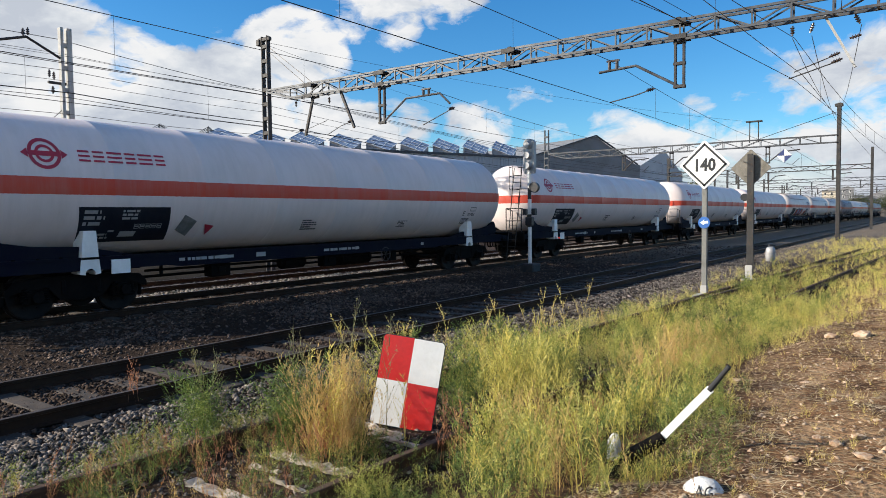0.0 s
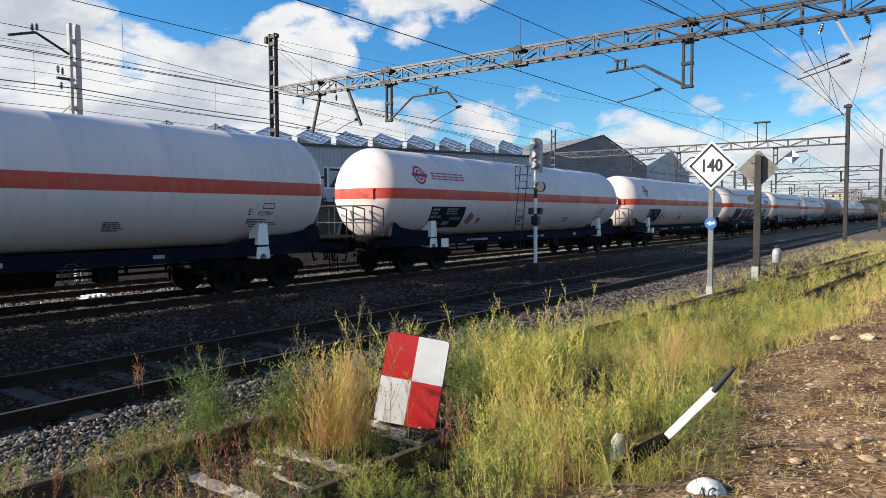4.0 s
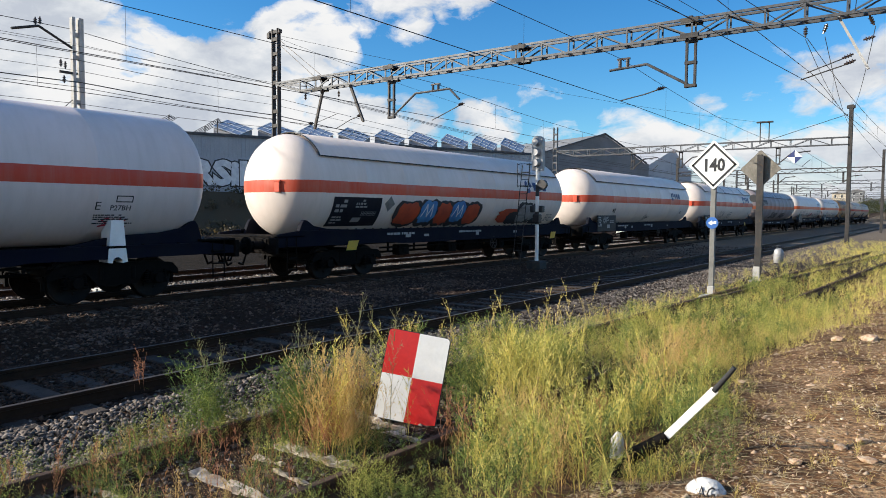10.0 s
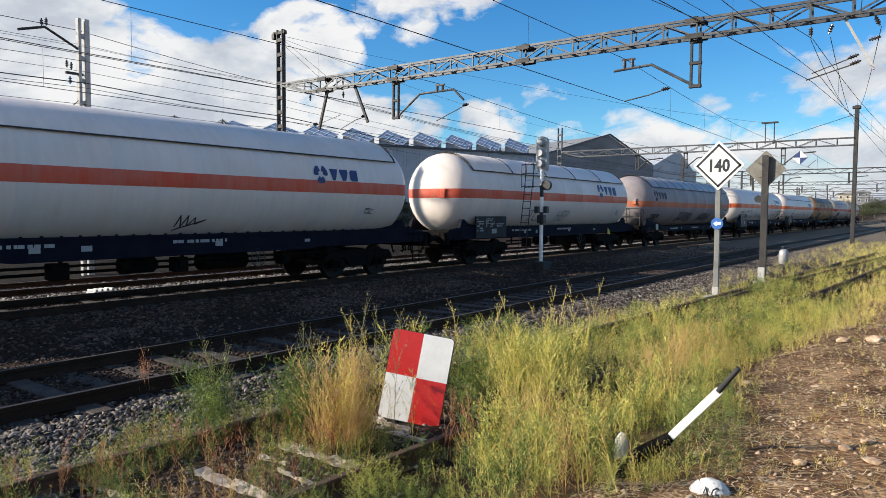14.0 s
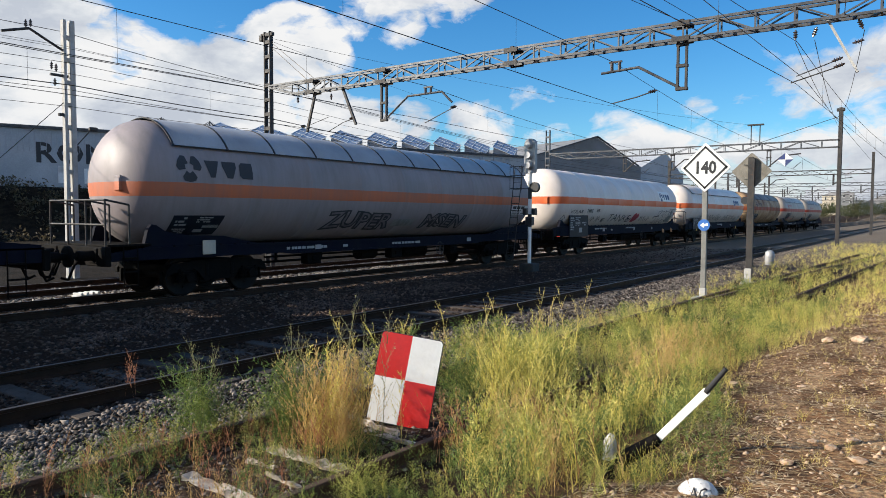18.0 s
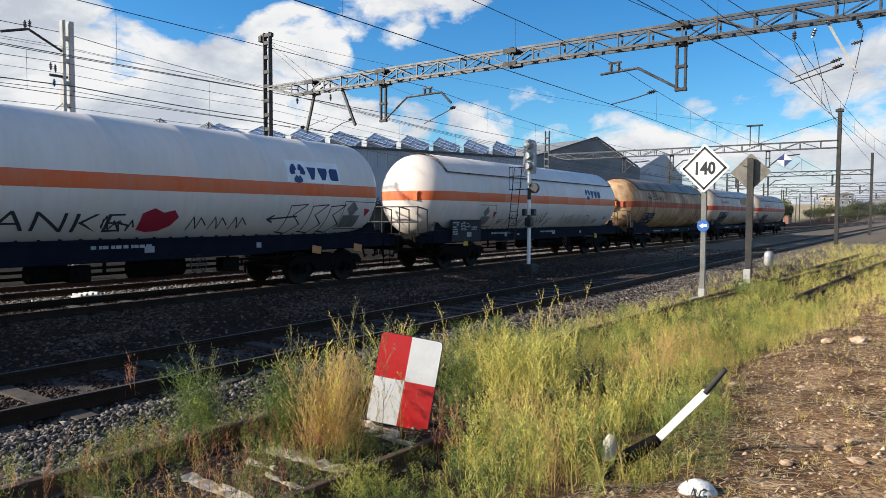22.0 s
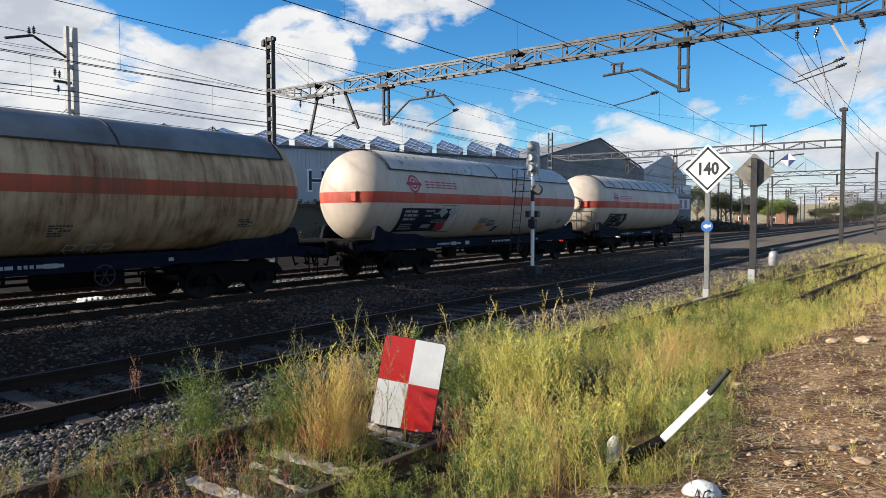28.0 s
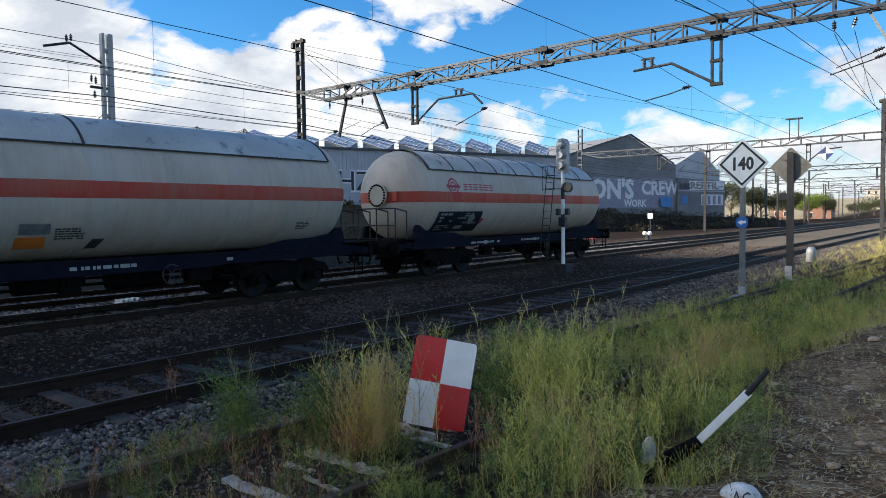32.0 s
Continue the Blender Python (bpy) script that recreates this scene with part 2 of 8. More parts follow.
def ground_material():
    """Cinder and ballast along the tracks, trodden dirt beyond the siding, dry fields far off."""
    m, nt, b = material("earth_and_ballast")
    vec = object_coords(nt)
    sep = nt.nodes.new("ShaderNodeSeparateXYZ")
    link(nt, vec, sep.inputs[0])
    warp = math_node(nt, "MULTIPLY", math_node(nt, "SUBTRACT", noise_tex(nt, vec, 0.8, 5.0, 0.65), 0.5), 1.6)
    x = math_node(nt, "ADD", sep.outputs[0], warp)
    vor = nt.nodes.new("ShaderNodeTexVoronoi")
    vor.inputs["Scale"].default_value = 17.0
    link(nt, vec, vor.inputs["Vector"])
    cell = nt.nodes.new("ShaderNodeSeparateColor")
    link(nt, vor.outputs["Color"], cell.inputs[0])
    stone = ramp(nt, cell.outputs[0], [(0.0, (0.011, 0.007, 0.005)), (0.5, (0.027, 0.0165, 0.0115)), (0.85, (0.07, 0.046, 0.034)), (1.0, (0.21, 0.17, 0.14))])
    stain = ramp(nt, noise_tex(nt, vec, 0.5, 4.0), [(0.4, 0.0), (0.65, 1.0)])
    stone = mix_color(nt, math_node(nt, "MULTIPLY", stain, 0.35), stone, (0.13, 0.085, 0.055))
    fine = noise_tex(nt, vec, 26.0, 8.0, 0.7)
    cinder = ramp(nt, fine, [(0.3, (0.012, 0.007, 0.0045)), (0.6, (0.031, 0.0185, 0.0125)), (0.8, (0.12, 0.09, 0.067))])
    straw_v = vec_node(nt, "MULTIPLY", vec, (9.0, 30.0, 9.0)).outputs[0]
    straw = noise_tex(nt, straw_v, 1.0, 5.0, 0.7)
    dirt = ramp(nt, noise_tex(nt, vec, 2.2, 8.0, 0.68), [(0.36, (0.06, 0.028, 0.014)), (0.5, (0.21, 0.108, 0.052)), (0.62, (0.44, 0.275, 0.15))])
    dirt = mix_color(nt, ramp(nt, straw, [(0.52, 0.0), (0.68, 0.6)]), dirt, (0.52, 0.38, 0.2))
    dirt = mix_color(nt, ramp(nt, fine, [(0.36, 0.85), (0.52, 0.0)]), dirt, (0.085, 0.055, 0.035))
    field = ramp(nt, noise_tex(nt, vec, 0.12, 6.0, 0.65), [(0.35, (0.3, 0.24, 0.15)), (0.65, (0.42, 0.35, 0.22))])
    is_stone = ramp(nt, math_node(nt, "MULTIPLY", math_node(nt, "ADD", x, 30.0), 1 / 40.0),
                    [(0.06, 0.0), (0.1, 1.0), (0.405, 1.0), (0.43, 0.12), (0.5, 0.1), (0.525, 1.0), (0.64, 1.0), (0.665, 0.0)])
    is_cinder = ramp(nt, math_node(nt, "MULTIPLY", math_node(nt, "ADD", x, 30.0), 1 / 40.0), [(0.0, 1.0), (0.68, 1.0), (0.735, 0.0)])
    col = mix_color(nt, is_cinder, dirt, cinder)
    col = mix_color(nt, is_stone, col, stone)
    far = ramp(nt, math_node(nt, "MULTIPLY", math_node(nt, "ABSOLUTE", math_node(nt, "ADD", x, 10.0)), 1 / 40.0), [(0.75, 0.0), (1.0, 1.0)])
    field = mix_color(nt, math_node(nt, "MULTIPLY", math_node(nt, "LESS_THAN", sep.outputs[0], -22.0), math_node(nt, "LESS_THAN", sep.outputs[1], 150.0)), field, mix_color(nt, fine, (0.05, 0.04, 0.028), (0.1, 0.08, 0.05)))
    col = mix_color(nt, far, col, field)
    # lightens the ground up the line: far sunlight put into the colour
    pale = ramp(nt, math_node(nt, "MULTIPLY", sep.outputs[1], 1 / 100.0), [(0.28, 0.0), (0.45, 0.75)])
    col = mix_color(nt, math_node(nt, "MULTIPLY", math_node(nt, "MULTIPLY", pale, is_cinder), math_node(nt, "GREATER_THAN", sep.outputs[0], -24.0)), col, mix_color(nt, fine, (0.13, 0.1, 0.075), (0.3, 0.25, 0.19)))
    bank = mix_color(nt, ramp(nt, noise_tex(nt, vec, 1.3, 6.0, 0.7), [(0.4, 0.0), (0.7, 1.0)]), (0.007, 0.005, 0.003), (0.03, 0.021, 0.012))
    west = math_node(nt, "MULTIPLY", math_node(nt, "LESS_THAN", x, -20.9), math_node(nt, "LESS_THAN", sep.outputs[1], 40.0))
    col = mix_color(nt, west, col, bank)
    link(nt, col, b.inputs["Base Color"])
    b.inputs["Roughness"].default_value = 1.0
    b.inputs["Specular IOR Level"].default_value = 0.12
    h = math_node(nt, "ADD", math_node(nt, "MULTIPLY", vor.outputs["Distance"], -0.8), fine)
    add_bump(nt, b, h, 0.9, 0.03)
    return m


M = {
    "ground": ground_material(),
    "rail_top": surface("worn_rail_steel", (0.024, 0.015, 0.011), (0.04, 0.024, 0.016), 2.0, 0.5, 0.0, 0.2, gloss=0.06),
    "rail_head": surface("worn_rail_head", (0.1, 0.085, 0.075), (0.055, 0.045, 0.04), 1.5, 0.5, 0.35, 0.1, 30.0, gloss=0.3),
    "rail_rust": surface("rusted_rail", (0.06, 0.035, 0.024), (0.1, 0.056, 0.034), 3.0, 0.85, 0.1, 0.5),
    "sleeper": surface("weathered_sleeper_wood", (0.055, 0.04, 0.03), (0.022, 0.016, 0.012), 4.0, 0.9, 0, 0.6, 25.0, 0.3),
    "sleeper_pale": surface("bleached_sleeper", (0.62, 0.56, 0.48), (0.28, 0.2, 0.135), 4.0, 0.9, 0, 0.9, 22.0, 0.2, (0.12, 0.07, 0.045)),
    # lighter copy of the ballast: sunlight behind the train is put into its colour
    "sunlit_stone": surface("sunlit_pale_ballast_stone", (0.14, 0.125, 0.11), (0.3, 0.27, 0.235), 6.0, 0.95, 0, 0.4, 30.0, 0.5, island=True, gloss=0.2),
    "litter": leaf_material("dead_straw_litter", [(0.0, (0.2, 0.12, 0.06)), (0.45, (0.42, 0.29, 0.15)), (1.0, (0.78, 0.64, 0.4))], 0.7, 0.1),
    # darker copy of the ballast: the train's shade is put into its colour
    "shade_stone": surface("shade_dark_ballast_stone", (0.03, 0.02, 0.0155), (0.125, 0.089, 0.07), 6.0, 0.95, 0, 0.4, 30.0, 0.7, island=True, gloss=0.2),
    # darkest ballast copy, coloured for stones that the train shades on the middle line
    "deep_shade_stone": surface("train_shade_ballast_stone", (0.024, 0.0155, 0.0115), (0.072, 0.05, 0.038), 6.0, 0.95, 0, 0.4, 30.0, 0.65, island=True, gloss=0.15),
    "stone": surface("ballast_stone", (0.058, 0.048, 0.041), (0.22, 0.187, 0.16), 6.0, 0.95, 0, 0.4, 30.0, 0.65, gloss=0.2, island=True),
    "lime_stone": surface("chipped_limewash", (0.72, 0.71, 0.67), (0.5, 0.48, 0.44), 9.0, 0.85, 0, 0.6, 40.0, wear=(0.2, 0.17, 0.14)),
    "rubble": surface("dusty_field_stone", (0.3, 0.16, 0.08), (0.46, 0.37, 0.27), 2.0, 0.9, 0, 0.7, 25.0, 0.35, island=True),
    "galv": surface("galvanised_steel", (0.1, 0.103, 0.11), (0.045, 0.047, 0.052), 3.0, 0.5, 0.4, 0.15, 30.0, gloss=0.3),
    "galv_dark": surface("weathered_steel", (0.034, 0.034, 0.037), (0.06, 0.057, 0.054), 3.0, 0.6, 0.3, 0.2, 30.0, wear=(0.09, 0.06, 0.045), gloss=0.2),
    "concrete": surface("mast_concrete", (0.66, 0.64, 0.6), (0.5, 0.48, 0.45), 1.6, 0.9, 0, 0.35, 30.0),
    "mast_grey": surface("grey_mast_paint", (0.4, 0.395, 0.38), (0.27, 0.265, 0.25), 1.6, 0.75, 0, 0.3, 30.0),
    "wire": surface("copper_wire", (0.05, 0.045, 0.042), (0.08, 0.07, 0.06), 1.0, 0.5, 0.6, 0),
    "insulator": paint("insulator_brown", (0.05, 0.035, 0.03), 0.25),
    "white": paint("white_enamel", (0.88, 0.87, 0.84), 0.4),
    "red": paint("red_enamel", (0.62, 0.02, 0.018), 0.38),
    "black": paint("black_enamel", (0.018, 0.018, 0.02), 0.45),
    "blue": paint("blue_enamel", (0.03, 0.13, 0.42), 0.4),
    "rubber": paint("black_rubber", (0.02, 0.02, 0.02), 0.8),
    "sign_grey": surface("bare_sign_back", (0.2, 0.185, 0.16), (0.13, 0.12, 0.1), 4.0, 0.55, 0.4, 0.1, 30.0, wear=(0.25, 0.22, 0.18)),
    "post_grey": surface("grey_post_paint", (0.2, 0.2, 0.19), (0.14, 0.14, 0.13), 4.0, 0.6, 0.2, 0.15, 30.0),
    "frame_blue": surface("dusty_blue_underframe", (0.005, 0.006, 0.015), (0.009, 0.01, 0.016), 1.5, 0.75, 0, 0.15, 30.0, gloss=0.08),
    "frame_black": surface("oily_black_running_gear", (0.003, 0.003, 0.003), (0.009, 0.007, 0.006), 3.0, 0.8, 0.0, 0.3, 30.0, gloss=0.08),
    "wheel": surface("wheel_steel", (0.006, 0.005, 0.005), (0.016, 0.012, 0.01), 5.0, 0.6, 0.0, 0.2, gloss=0.12),
    "panel": surface("dark_blue_data_panel", (0.007, 0.009, 0.016), (0.014, 0.016, 0.024), 3.0, 0.5, 0, 0.05, gloss=0.2),
    "marking": paint("white_marking", (0.62, 0.62, 0.6), 0.6),
    "mark_dim": paint("grey_marking", (0.3, 0.3, 0.3), 0.6),
    "logo_red": paint("crimson_marking", (0.42, 0.02, 0.045), 0.5),
    "logo_navy": paint("navy_marking", (0.02, 0.035, 0.14), 0.5),
    "placard": surface("grey_placard", (0.3, 0.3, 0.29), (0.2, 0.2, 0.19), 6.0, 0.4, 0.4, 0.1),
    "yellow": paint("yellow_marking", (0.5, 0.33, 0.015), 0.5),
    "orange": paint("orange_marking", (0.75, 0.2, 0.03), 0.5),
    "orange_dull": paint("faded_orange_marking", (0.5, 0.22, 0.07), 0.6),
    "ink": paint("black_spray_ink", (0.03, 0.03, 0.035), 0.7),
    "graf_red": surface("rust_red_spray", (0.5, 0.08, 0.03), (0.36, 0.06, 0.03), 3.0, 0.6, 0, 0.0),
    "graf_blue": surface("sky_blue_spray", (0.08, 0.28, 0.55), (0.05, 0.16, 0.4), 3.0, 0.6, 0, 0.0),
    "graf_dull": surface("dull_violet_grey_spray", (0.1, 0.085, 0.095), (0.2, 0.175, 0.185), 3.0, 0.55, 0, 0.0),
    "graf_grey": surface("grey_spray", (0.2, 0.19, 0.19), (0.32, 0.31, 0.3), 3.0, 0.6, 0, 0.0),
    "graf_white": surface("chalky_white_spray", (0.78, 0.78, 0.78), (0.6, 0.6, 0.62), 2.0, 0.8, 0, 0.0),
    "graf_lilac": surface("lilac_spray", (0.3, 0.29, 0.34), (0.22, 0.22, 0.3), 2.0, 0.8, 0, 0.0),
    "weed": leaf_material("feathery_weed_green", [(0.0, (0.08, 0.12, 0.02)), (0.35, (0.28, 0.31, 0.06)), (0.7, (0.58, 0.54, 0.14)), (1.0, (0.82, 0.72, 0.3))]),
    "deep_weed": leaf_material("dark_weed_green", [(0.0, (0.03, 0.06, 0.014)), (0.5, (0.12, 0.18, 0.04)), (1.0, (0.4, 0.45, 0.1))]),
    "pale_weed": leaf_material("yellow_green_wands", [(0.0, (0.42, 0.38, 0.07)), (0.5, (0.76, 0.64, 0.15)), (1.0, (0.88, 0.74, 0.28))]),
    "dry_weed": leaf_material("golden_dry_weed", [(0.0, (0.4, 0.3, 0.1)), (0.45, (0.66, 0.48, 0.17)), (0.8, (0.66, 0.42, 0.17)), (1.0, (0.4, 0.2, 0.09))]),
    "rust_weed": leaf_material("rust_red_stalks", [(0.0, (0.28, 0.1, 0.06)), (1.0, (0.6, 0.3, 0.15))]),
    "stalk_weed": leaf_material("dull_seeded_stalks", [(0.0, (0.11, 0.12, 0.045)), (0.5, (0.27, 0.25, 0.11)), (1.0, (0.42, 0.36, 0.19))]),
    "straw": leaf_material("bleached_straw", [(0.0, (0.4, 0.34, 0.07)), (0.45, (0.66, 0.52, 0.15)), (1.0, (0.82, 0.66, 0.3))]),
    "brown_weed": leaf_material("brown_seed_heads", [(0.0, (0.16, 0.075, 0.03)), (1.0, (0.42, 0.22, 0.08))]),
    "silver": surface("bright_aluminium_paint", (0.38, 0.38, 0.38), (0.26, 0.26, 0.27), 3.0, 0.5, 0.2, 0.1, 30.0),
    "leaf_dark": leaf_material("dark_tree_leaves", [(0.0, (0.035, 0.05, 0.018)), (1.0, (0.1, 0.1, 0.035))]),
    "leaf_bright": leaf_material("yellow_green_leaves", [(0.0, (0.12, 0.2, 0.03)), (1.0, (0.3, 0.34, 0.06))]),
    "bark": surface("rough_bark", (0.1, 0.075, 0.055), (0.16, 0.13, 0.1), 6.0, 0.95, 0, 0.7),
    "metal_wall": surface("pale_corrugated_cladding", (0.4, 0.42, 0.45), (0.31, 0.33, 0.36), 0.3, 0.55, 0.1, 0.05, 8.0),
    "grey_wall": surface("weathered_render", (0.22, 0.225, 0.235), (0.16, 0.165, 0.17), 0.35, 0.9, 0, 0.2, 12.0),
    "roof_dark": surface("grey_sheet_roof", (0.22, 0.22, 0.23), (0.3, 0.3, 0.31), 0.4, 0.6, 0.2, 0.1, 10.0),
    "roof_brown": surface("brown_tile_roof", (0.2, 0.11, 0.075), (0.14, 0.085, 0.06), 0.6, 0.8, 0.0, 0.2, 10.0),
    "scrub": leaf_material("dry_brown_scrub", [(0.0, (0.03, 0.024, 0.013)), (0.6, (0.09, 0.07, 0.035)), (1.0, (0.16, 0.12, 0.05))]),
    "solar": surface("solar_cells", (0.32, 0.37, 0.45), (0.24, 0.29, 0.37), 1.0, 0.2, 0.0, 0.0, gloss=0.9),
    "brick": surface("red_brick_wall", (0.3, 0.15, 0.095), (0.22, 0.11, 0.075), 0.8, 0.9, 0, 0.3, 12.0),
    "glass": paint("dark_window_glass", (0.03, 0.035, 0.04), 0.1),
    "cream": paint("cream_render", (0.55, 0.48, 0.38), 0.9),
}


# ---- mesh helpers ----
def box(bm, size, at=(0, 0, 0), m=None, bevel=0.0):
    """A box centred at `at`; returns its vertices."""
    v = bmesh.ops.create_cube(bm, size=1.0)["verts"]
    bmesh.ops.scale(bm, vec=size, verts=v)
    if bevel:
        e = list({e for p in v for e in p.link_edges})
        g = bmesh.ops.bevel(bm, geom=e, offset=bevel, segments=1, affect="EDGES", profile=0.7)
        v = list({p for f in g["faces"] for p in f.verts} | {p for p in v if p.is_valid})
    bmesh.ops.translate(bm, vec=at, verts=v)
    if m is not None:
        bmesh.ops.transform(bm, matrix=m, verts=v)
    return v


def bar(bm, a, b, r, seg=8, r2=None):
    """A round bar from a to b, tapered to r2."""
    a, b = Vector(a), Vector(b)
    d = b - a
    v = bmesh.ops.create_cone(bm, cap_ends=True, segments=seg, radius1=r, radius2=r if r2 is None else r2, depth=d.length)["verts"]
    bmesh.ops.transform(bm, matrix=Matrix.Translation((a + b) / 2) @ d.to_track_quat("Z", "Y").to_matrix().to_4x4(), verts=v)
    return v


def beam(bm, a, b, w, h):
    """A square bar from a to b."""
    a, b = Vector(a), Vector(b)
    d = b - a
    v = bmesh.ops.create_cube(bm, size=1.0)["verts"]
    bmesh.ops.scale(bm, vec=(w, h, d.length), verts=v)
    bmesh.ops.transform(bm, matrix=Matrix.Translation((a + b) / 2) @ d.to_track_quat("Z", "Y").to_matrix().to_4x4(), verts=v)
    return v


def prism(bm, outline, a, b, axis="x"):
    """The outline (two coordinates each) pushed from a to b along an axis."""
    def put(u, v, w):
        return {"x": (w, u, v), "y": (u, w, v), "z": (u, v, w)}[axis]
    lo = [bm.verts.new(put(u, v, a)) for u, v in outline]
    hi = [bm.verts.new(put(u, v, b)) for u, v in outline]
    n = len(outline)
    bm.faces.new(lo)
    bm.faces.new(hi[::-1])
    for i in range(n):
        bm.faces.new((lo[i], hi[i], hi[(i + 1) % n], lo[(i + 1) % n]))


def to_mesh(name, bm, mat, smooth=False):
    bmesh.ops.recalc_face_normals(bm, faces=bm.faces)
    me = bpy.data.meshes.new(name)
    bm.to_mesh(me)
    bm.free()
    for m in mat if isinstance(mat, (list, tuple)) else (mat,):
        me.materials.append(m)
    if smooth:
        me.shade_smooth()
        me.set_sharp_from_angle(angle=radians(38))
    return me


def part(name, bm, mat, parent=None, label="", smooth=False):
    """Links a bmesh (or a mesh) as one object under a thing or a part."""
    me = bm if isinstance(bm, bpy.types.Mesh) else to_mesh(name, bm, mat, smooth)
    ob = new(name, me)
    ob.parent = parent
    return tagged(ob, label)


def raw(name, verts, faces, mat, smooth=False):
    me = bpy.data.meshes.new(name)
    if isinstance(faces, np.ndarray):
        v = np.asarray(verts, np.float32).reshape(-1, 3)
        n, k = faces.shape
        me.vertices.add(len(v))
        me.vertices.foreach_set("co", v.ravel())
        me.loops.add(n * k)
        me.loops.foreach_set("vertex_index", faces.astype(np.int32).ravel())
        me.polygons.add(n)
        me.polygons.foreach_set("loop_start", np.arange(0, n * k, k, dtype=np.int32))
        me.update(calc_edges=True)
    else:
        me.from_pydata([tuple(v) for v in verts], [], faces)
    me.materials.append(mat)
    me.update()
    if smooth:
        me.shade_smooth()
    return me


def thing(name, label, category, at=None, group="", kind=""):
    ob = new(name)
    ob.empty_display_size = 0.2
    if at is not None:
        ob.matrix_basis = at
    return tagged(ob, label, category, group, kind)


def smooth01(t):
    t = np.clip(t, 0, 1)
    return t * t * (3 - 2 * t)


# ---- the lie of the land; rail tops of the running lines are at height 0 ----
TRACK_B, TRACK_C, TRACK_D = -8.42, -15.5, -19.3
WALL_P, WALL_D, WALL_N = np.array([-34.7, 125.0]), np.array([0.365, 0.931]), np.array([0.931, -0.365])


def siding_x(y):
    """Centre line of the disused siding, which leads away to the east."""
    return -4.79 + 0.055 * np.asarray(y, float)


def ground_z(x, y):
    x, y = np.asarray(x, float), np.asarray(y, float)
    sx = siding_x(np.minimum(y, 45))
    u = x - sx
    kx = np.array([-400, -26, -22.2, -20.6, -18.0, -17.3, -13.9, -13.0, -10.6, -9.9, -7.0, -6.3])
    kz = np.array([-0.4, -0.4, -0.32, -0.17, -0.17, -0.17, -0.17, -0.27, -0.26, -0.17, -0.17, -0.28])
    west = np.interp(x, kx, kz)
    ku = np.array([-1.6, -1.2, 1.25, 2.0, 2.9, 4.2, 9.0, 60.0])
    kv = np.array([-0.27, -0.21, -0.2, -0.02, 0.24, 0.36, 0.42, 0.6])
    east = np.interp(u, ku, kv)
    z = np.where(u < -1.55, west, east)
    z = z + smooth01((y - 14) / 40) * np.where(u < -1.55, np.where(x > -6.6, 0.12, 0.0), 0.06)
    p = np.stack([x - WALL_P[0], y - WALL_P[1]], -1)
    dist, s = p @ WALL_N, p @ WALL_D
    foot = np.interp(s, [-110, -95, -30, 0], [5.0, 4.8, 2.5, 1.5])
    z = z + foot * smooth01((11 - dist) / 10) * np.where(x < -23, 1, 0) * smooth01((14 - s) / 10)
    z = z + smooth01((y - 260) / 500) * 14 + smooth01((np.abs(x) - 150) / 300) * 5
    z = z - 0.2 * np.exp(-((x + 1.72) ** 2 + (y - 4.8) ** 2) / 0.25)
    near = (np.abs(x) < 30) & (y < 70)
    lump = 0.035 * np.sin(x * 2.3 + 1.7 * np.sin(y * 0.9)) * np.sin(y * 1.9 + 1.3 * np.sin(x * 1.1)) + 0.012 * np.sin(x * 7.1 + y * 3.3) * np.sin(y * 6.3 - x * 2.7)
    soft = np.where(u > 1.3, 1.0, np.where((x > -13.5) & (x < -10), 0.6, 0.18))
    return z + np.where(near, lump * soft, 0)


def build_ground():
    xs = np.concatenate([np.linspace(-900, -80, 14)[:-1], np.arange(-80, -28, 2.0), np.arange(-28, -9, 0.35), np.arange(-9, 2.5, 0.14), np.arange(2.5, 14, 0.6), np.linspace(14, 900, 16)])
    ys = np.concatenate([np.linspace(-300, -14, 9)[:-1], np.arange(-14, 1, 0.8), np.arange(1, 24, 0.16), np.arange(24, 60, 0.5), np.arange(60, 170, 3.0), np.linspace(170, 2600, 22)])
    gx, gy = np.meshgrid(xs, ys)
    v = np.stack([gx, gy, ground_z(gx, gy)], -1).reshape(-1, 3)
    n, k = len(xs), len(ys)
    i = (np.arange(k - 1)[:, None] * n + np.arange(n - 1)[None]).reshape(-1)
    f = np.stack([i, i + 1, i + n + 1, i + n], -1)
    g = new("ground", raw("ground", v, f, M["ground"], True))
    tagged(g, "dark cinder and grey ballast beside a trodden brown dirt path", "ground", kind="structure")


build_ground()


# ---- tracks ----
RAIL = [(-0.07, -0.16), (0.07, -0.16), (0.07, -0.148), (0.014, -0.125), (0.01, -0.045), (0.036, -0.035), (0.036, -0.006), (0.03, 0.0),
        (-0.03, 0.0), (-0.036, -0.006), (-0.036, -0.035), (-0.01, -0.045), (-0.014, -0.125), (-0.07, -0.148)]


def rail_mesh(name, points, mat, lift=0.0):
    """The rail's section swept along points (x, y, z)."""
    v, f, n = [], [], len(RAIL)
    for x, y, z in points:
        v += [(x + u, y, z + w + lift) for u, w in RAIL]
    for s in range(len(points) - 1):
        for k in range(n):
            a, b = s * n + k, s * n + (k + 1) % n
            f.append((a, b, b + n, a + n))
    f.append(tuple(range(n)))
    me = raw(name, v, f, mat)
    me.materials.append(M["rail_head"] if mat is M["rail_top"] else mat)
    for s in range(len(points) - 1):
        me.polygons[s * n + 7].material_index = 1
    return me


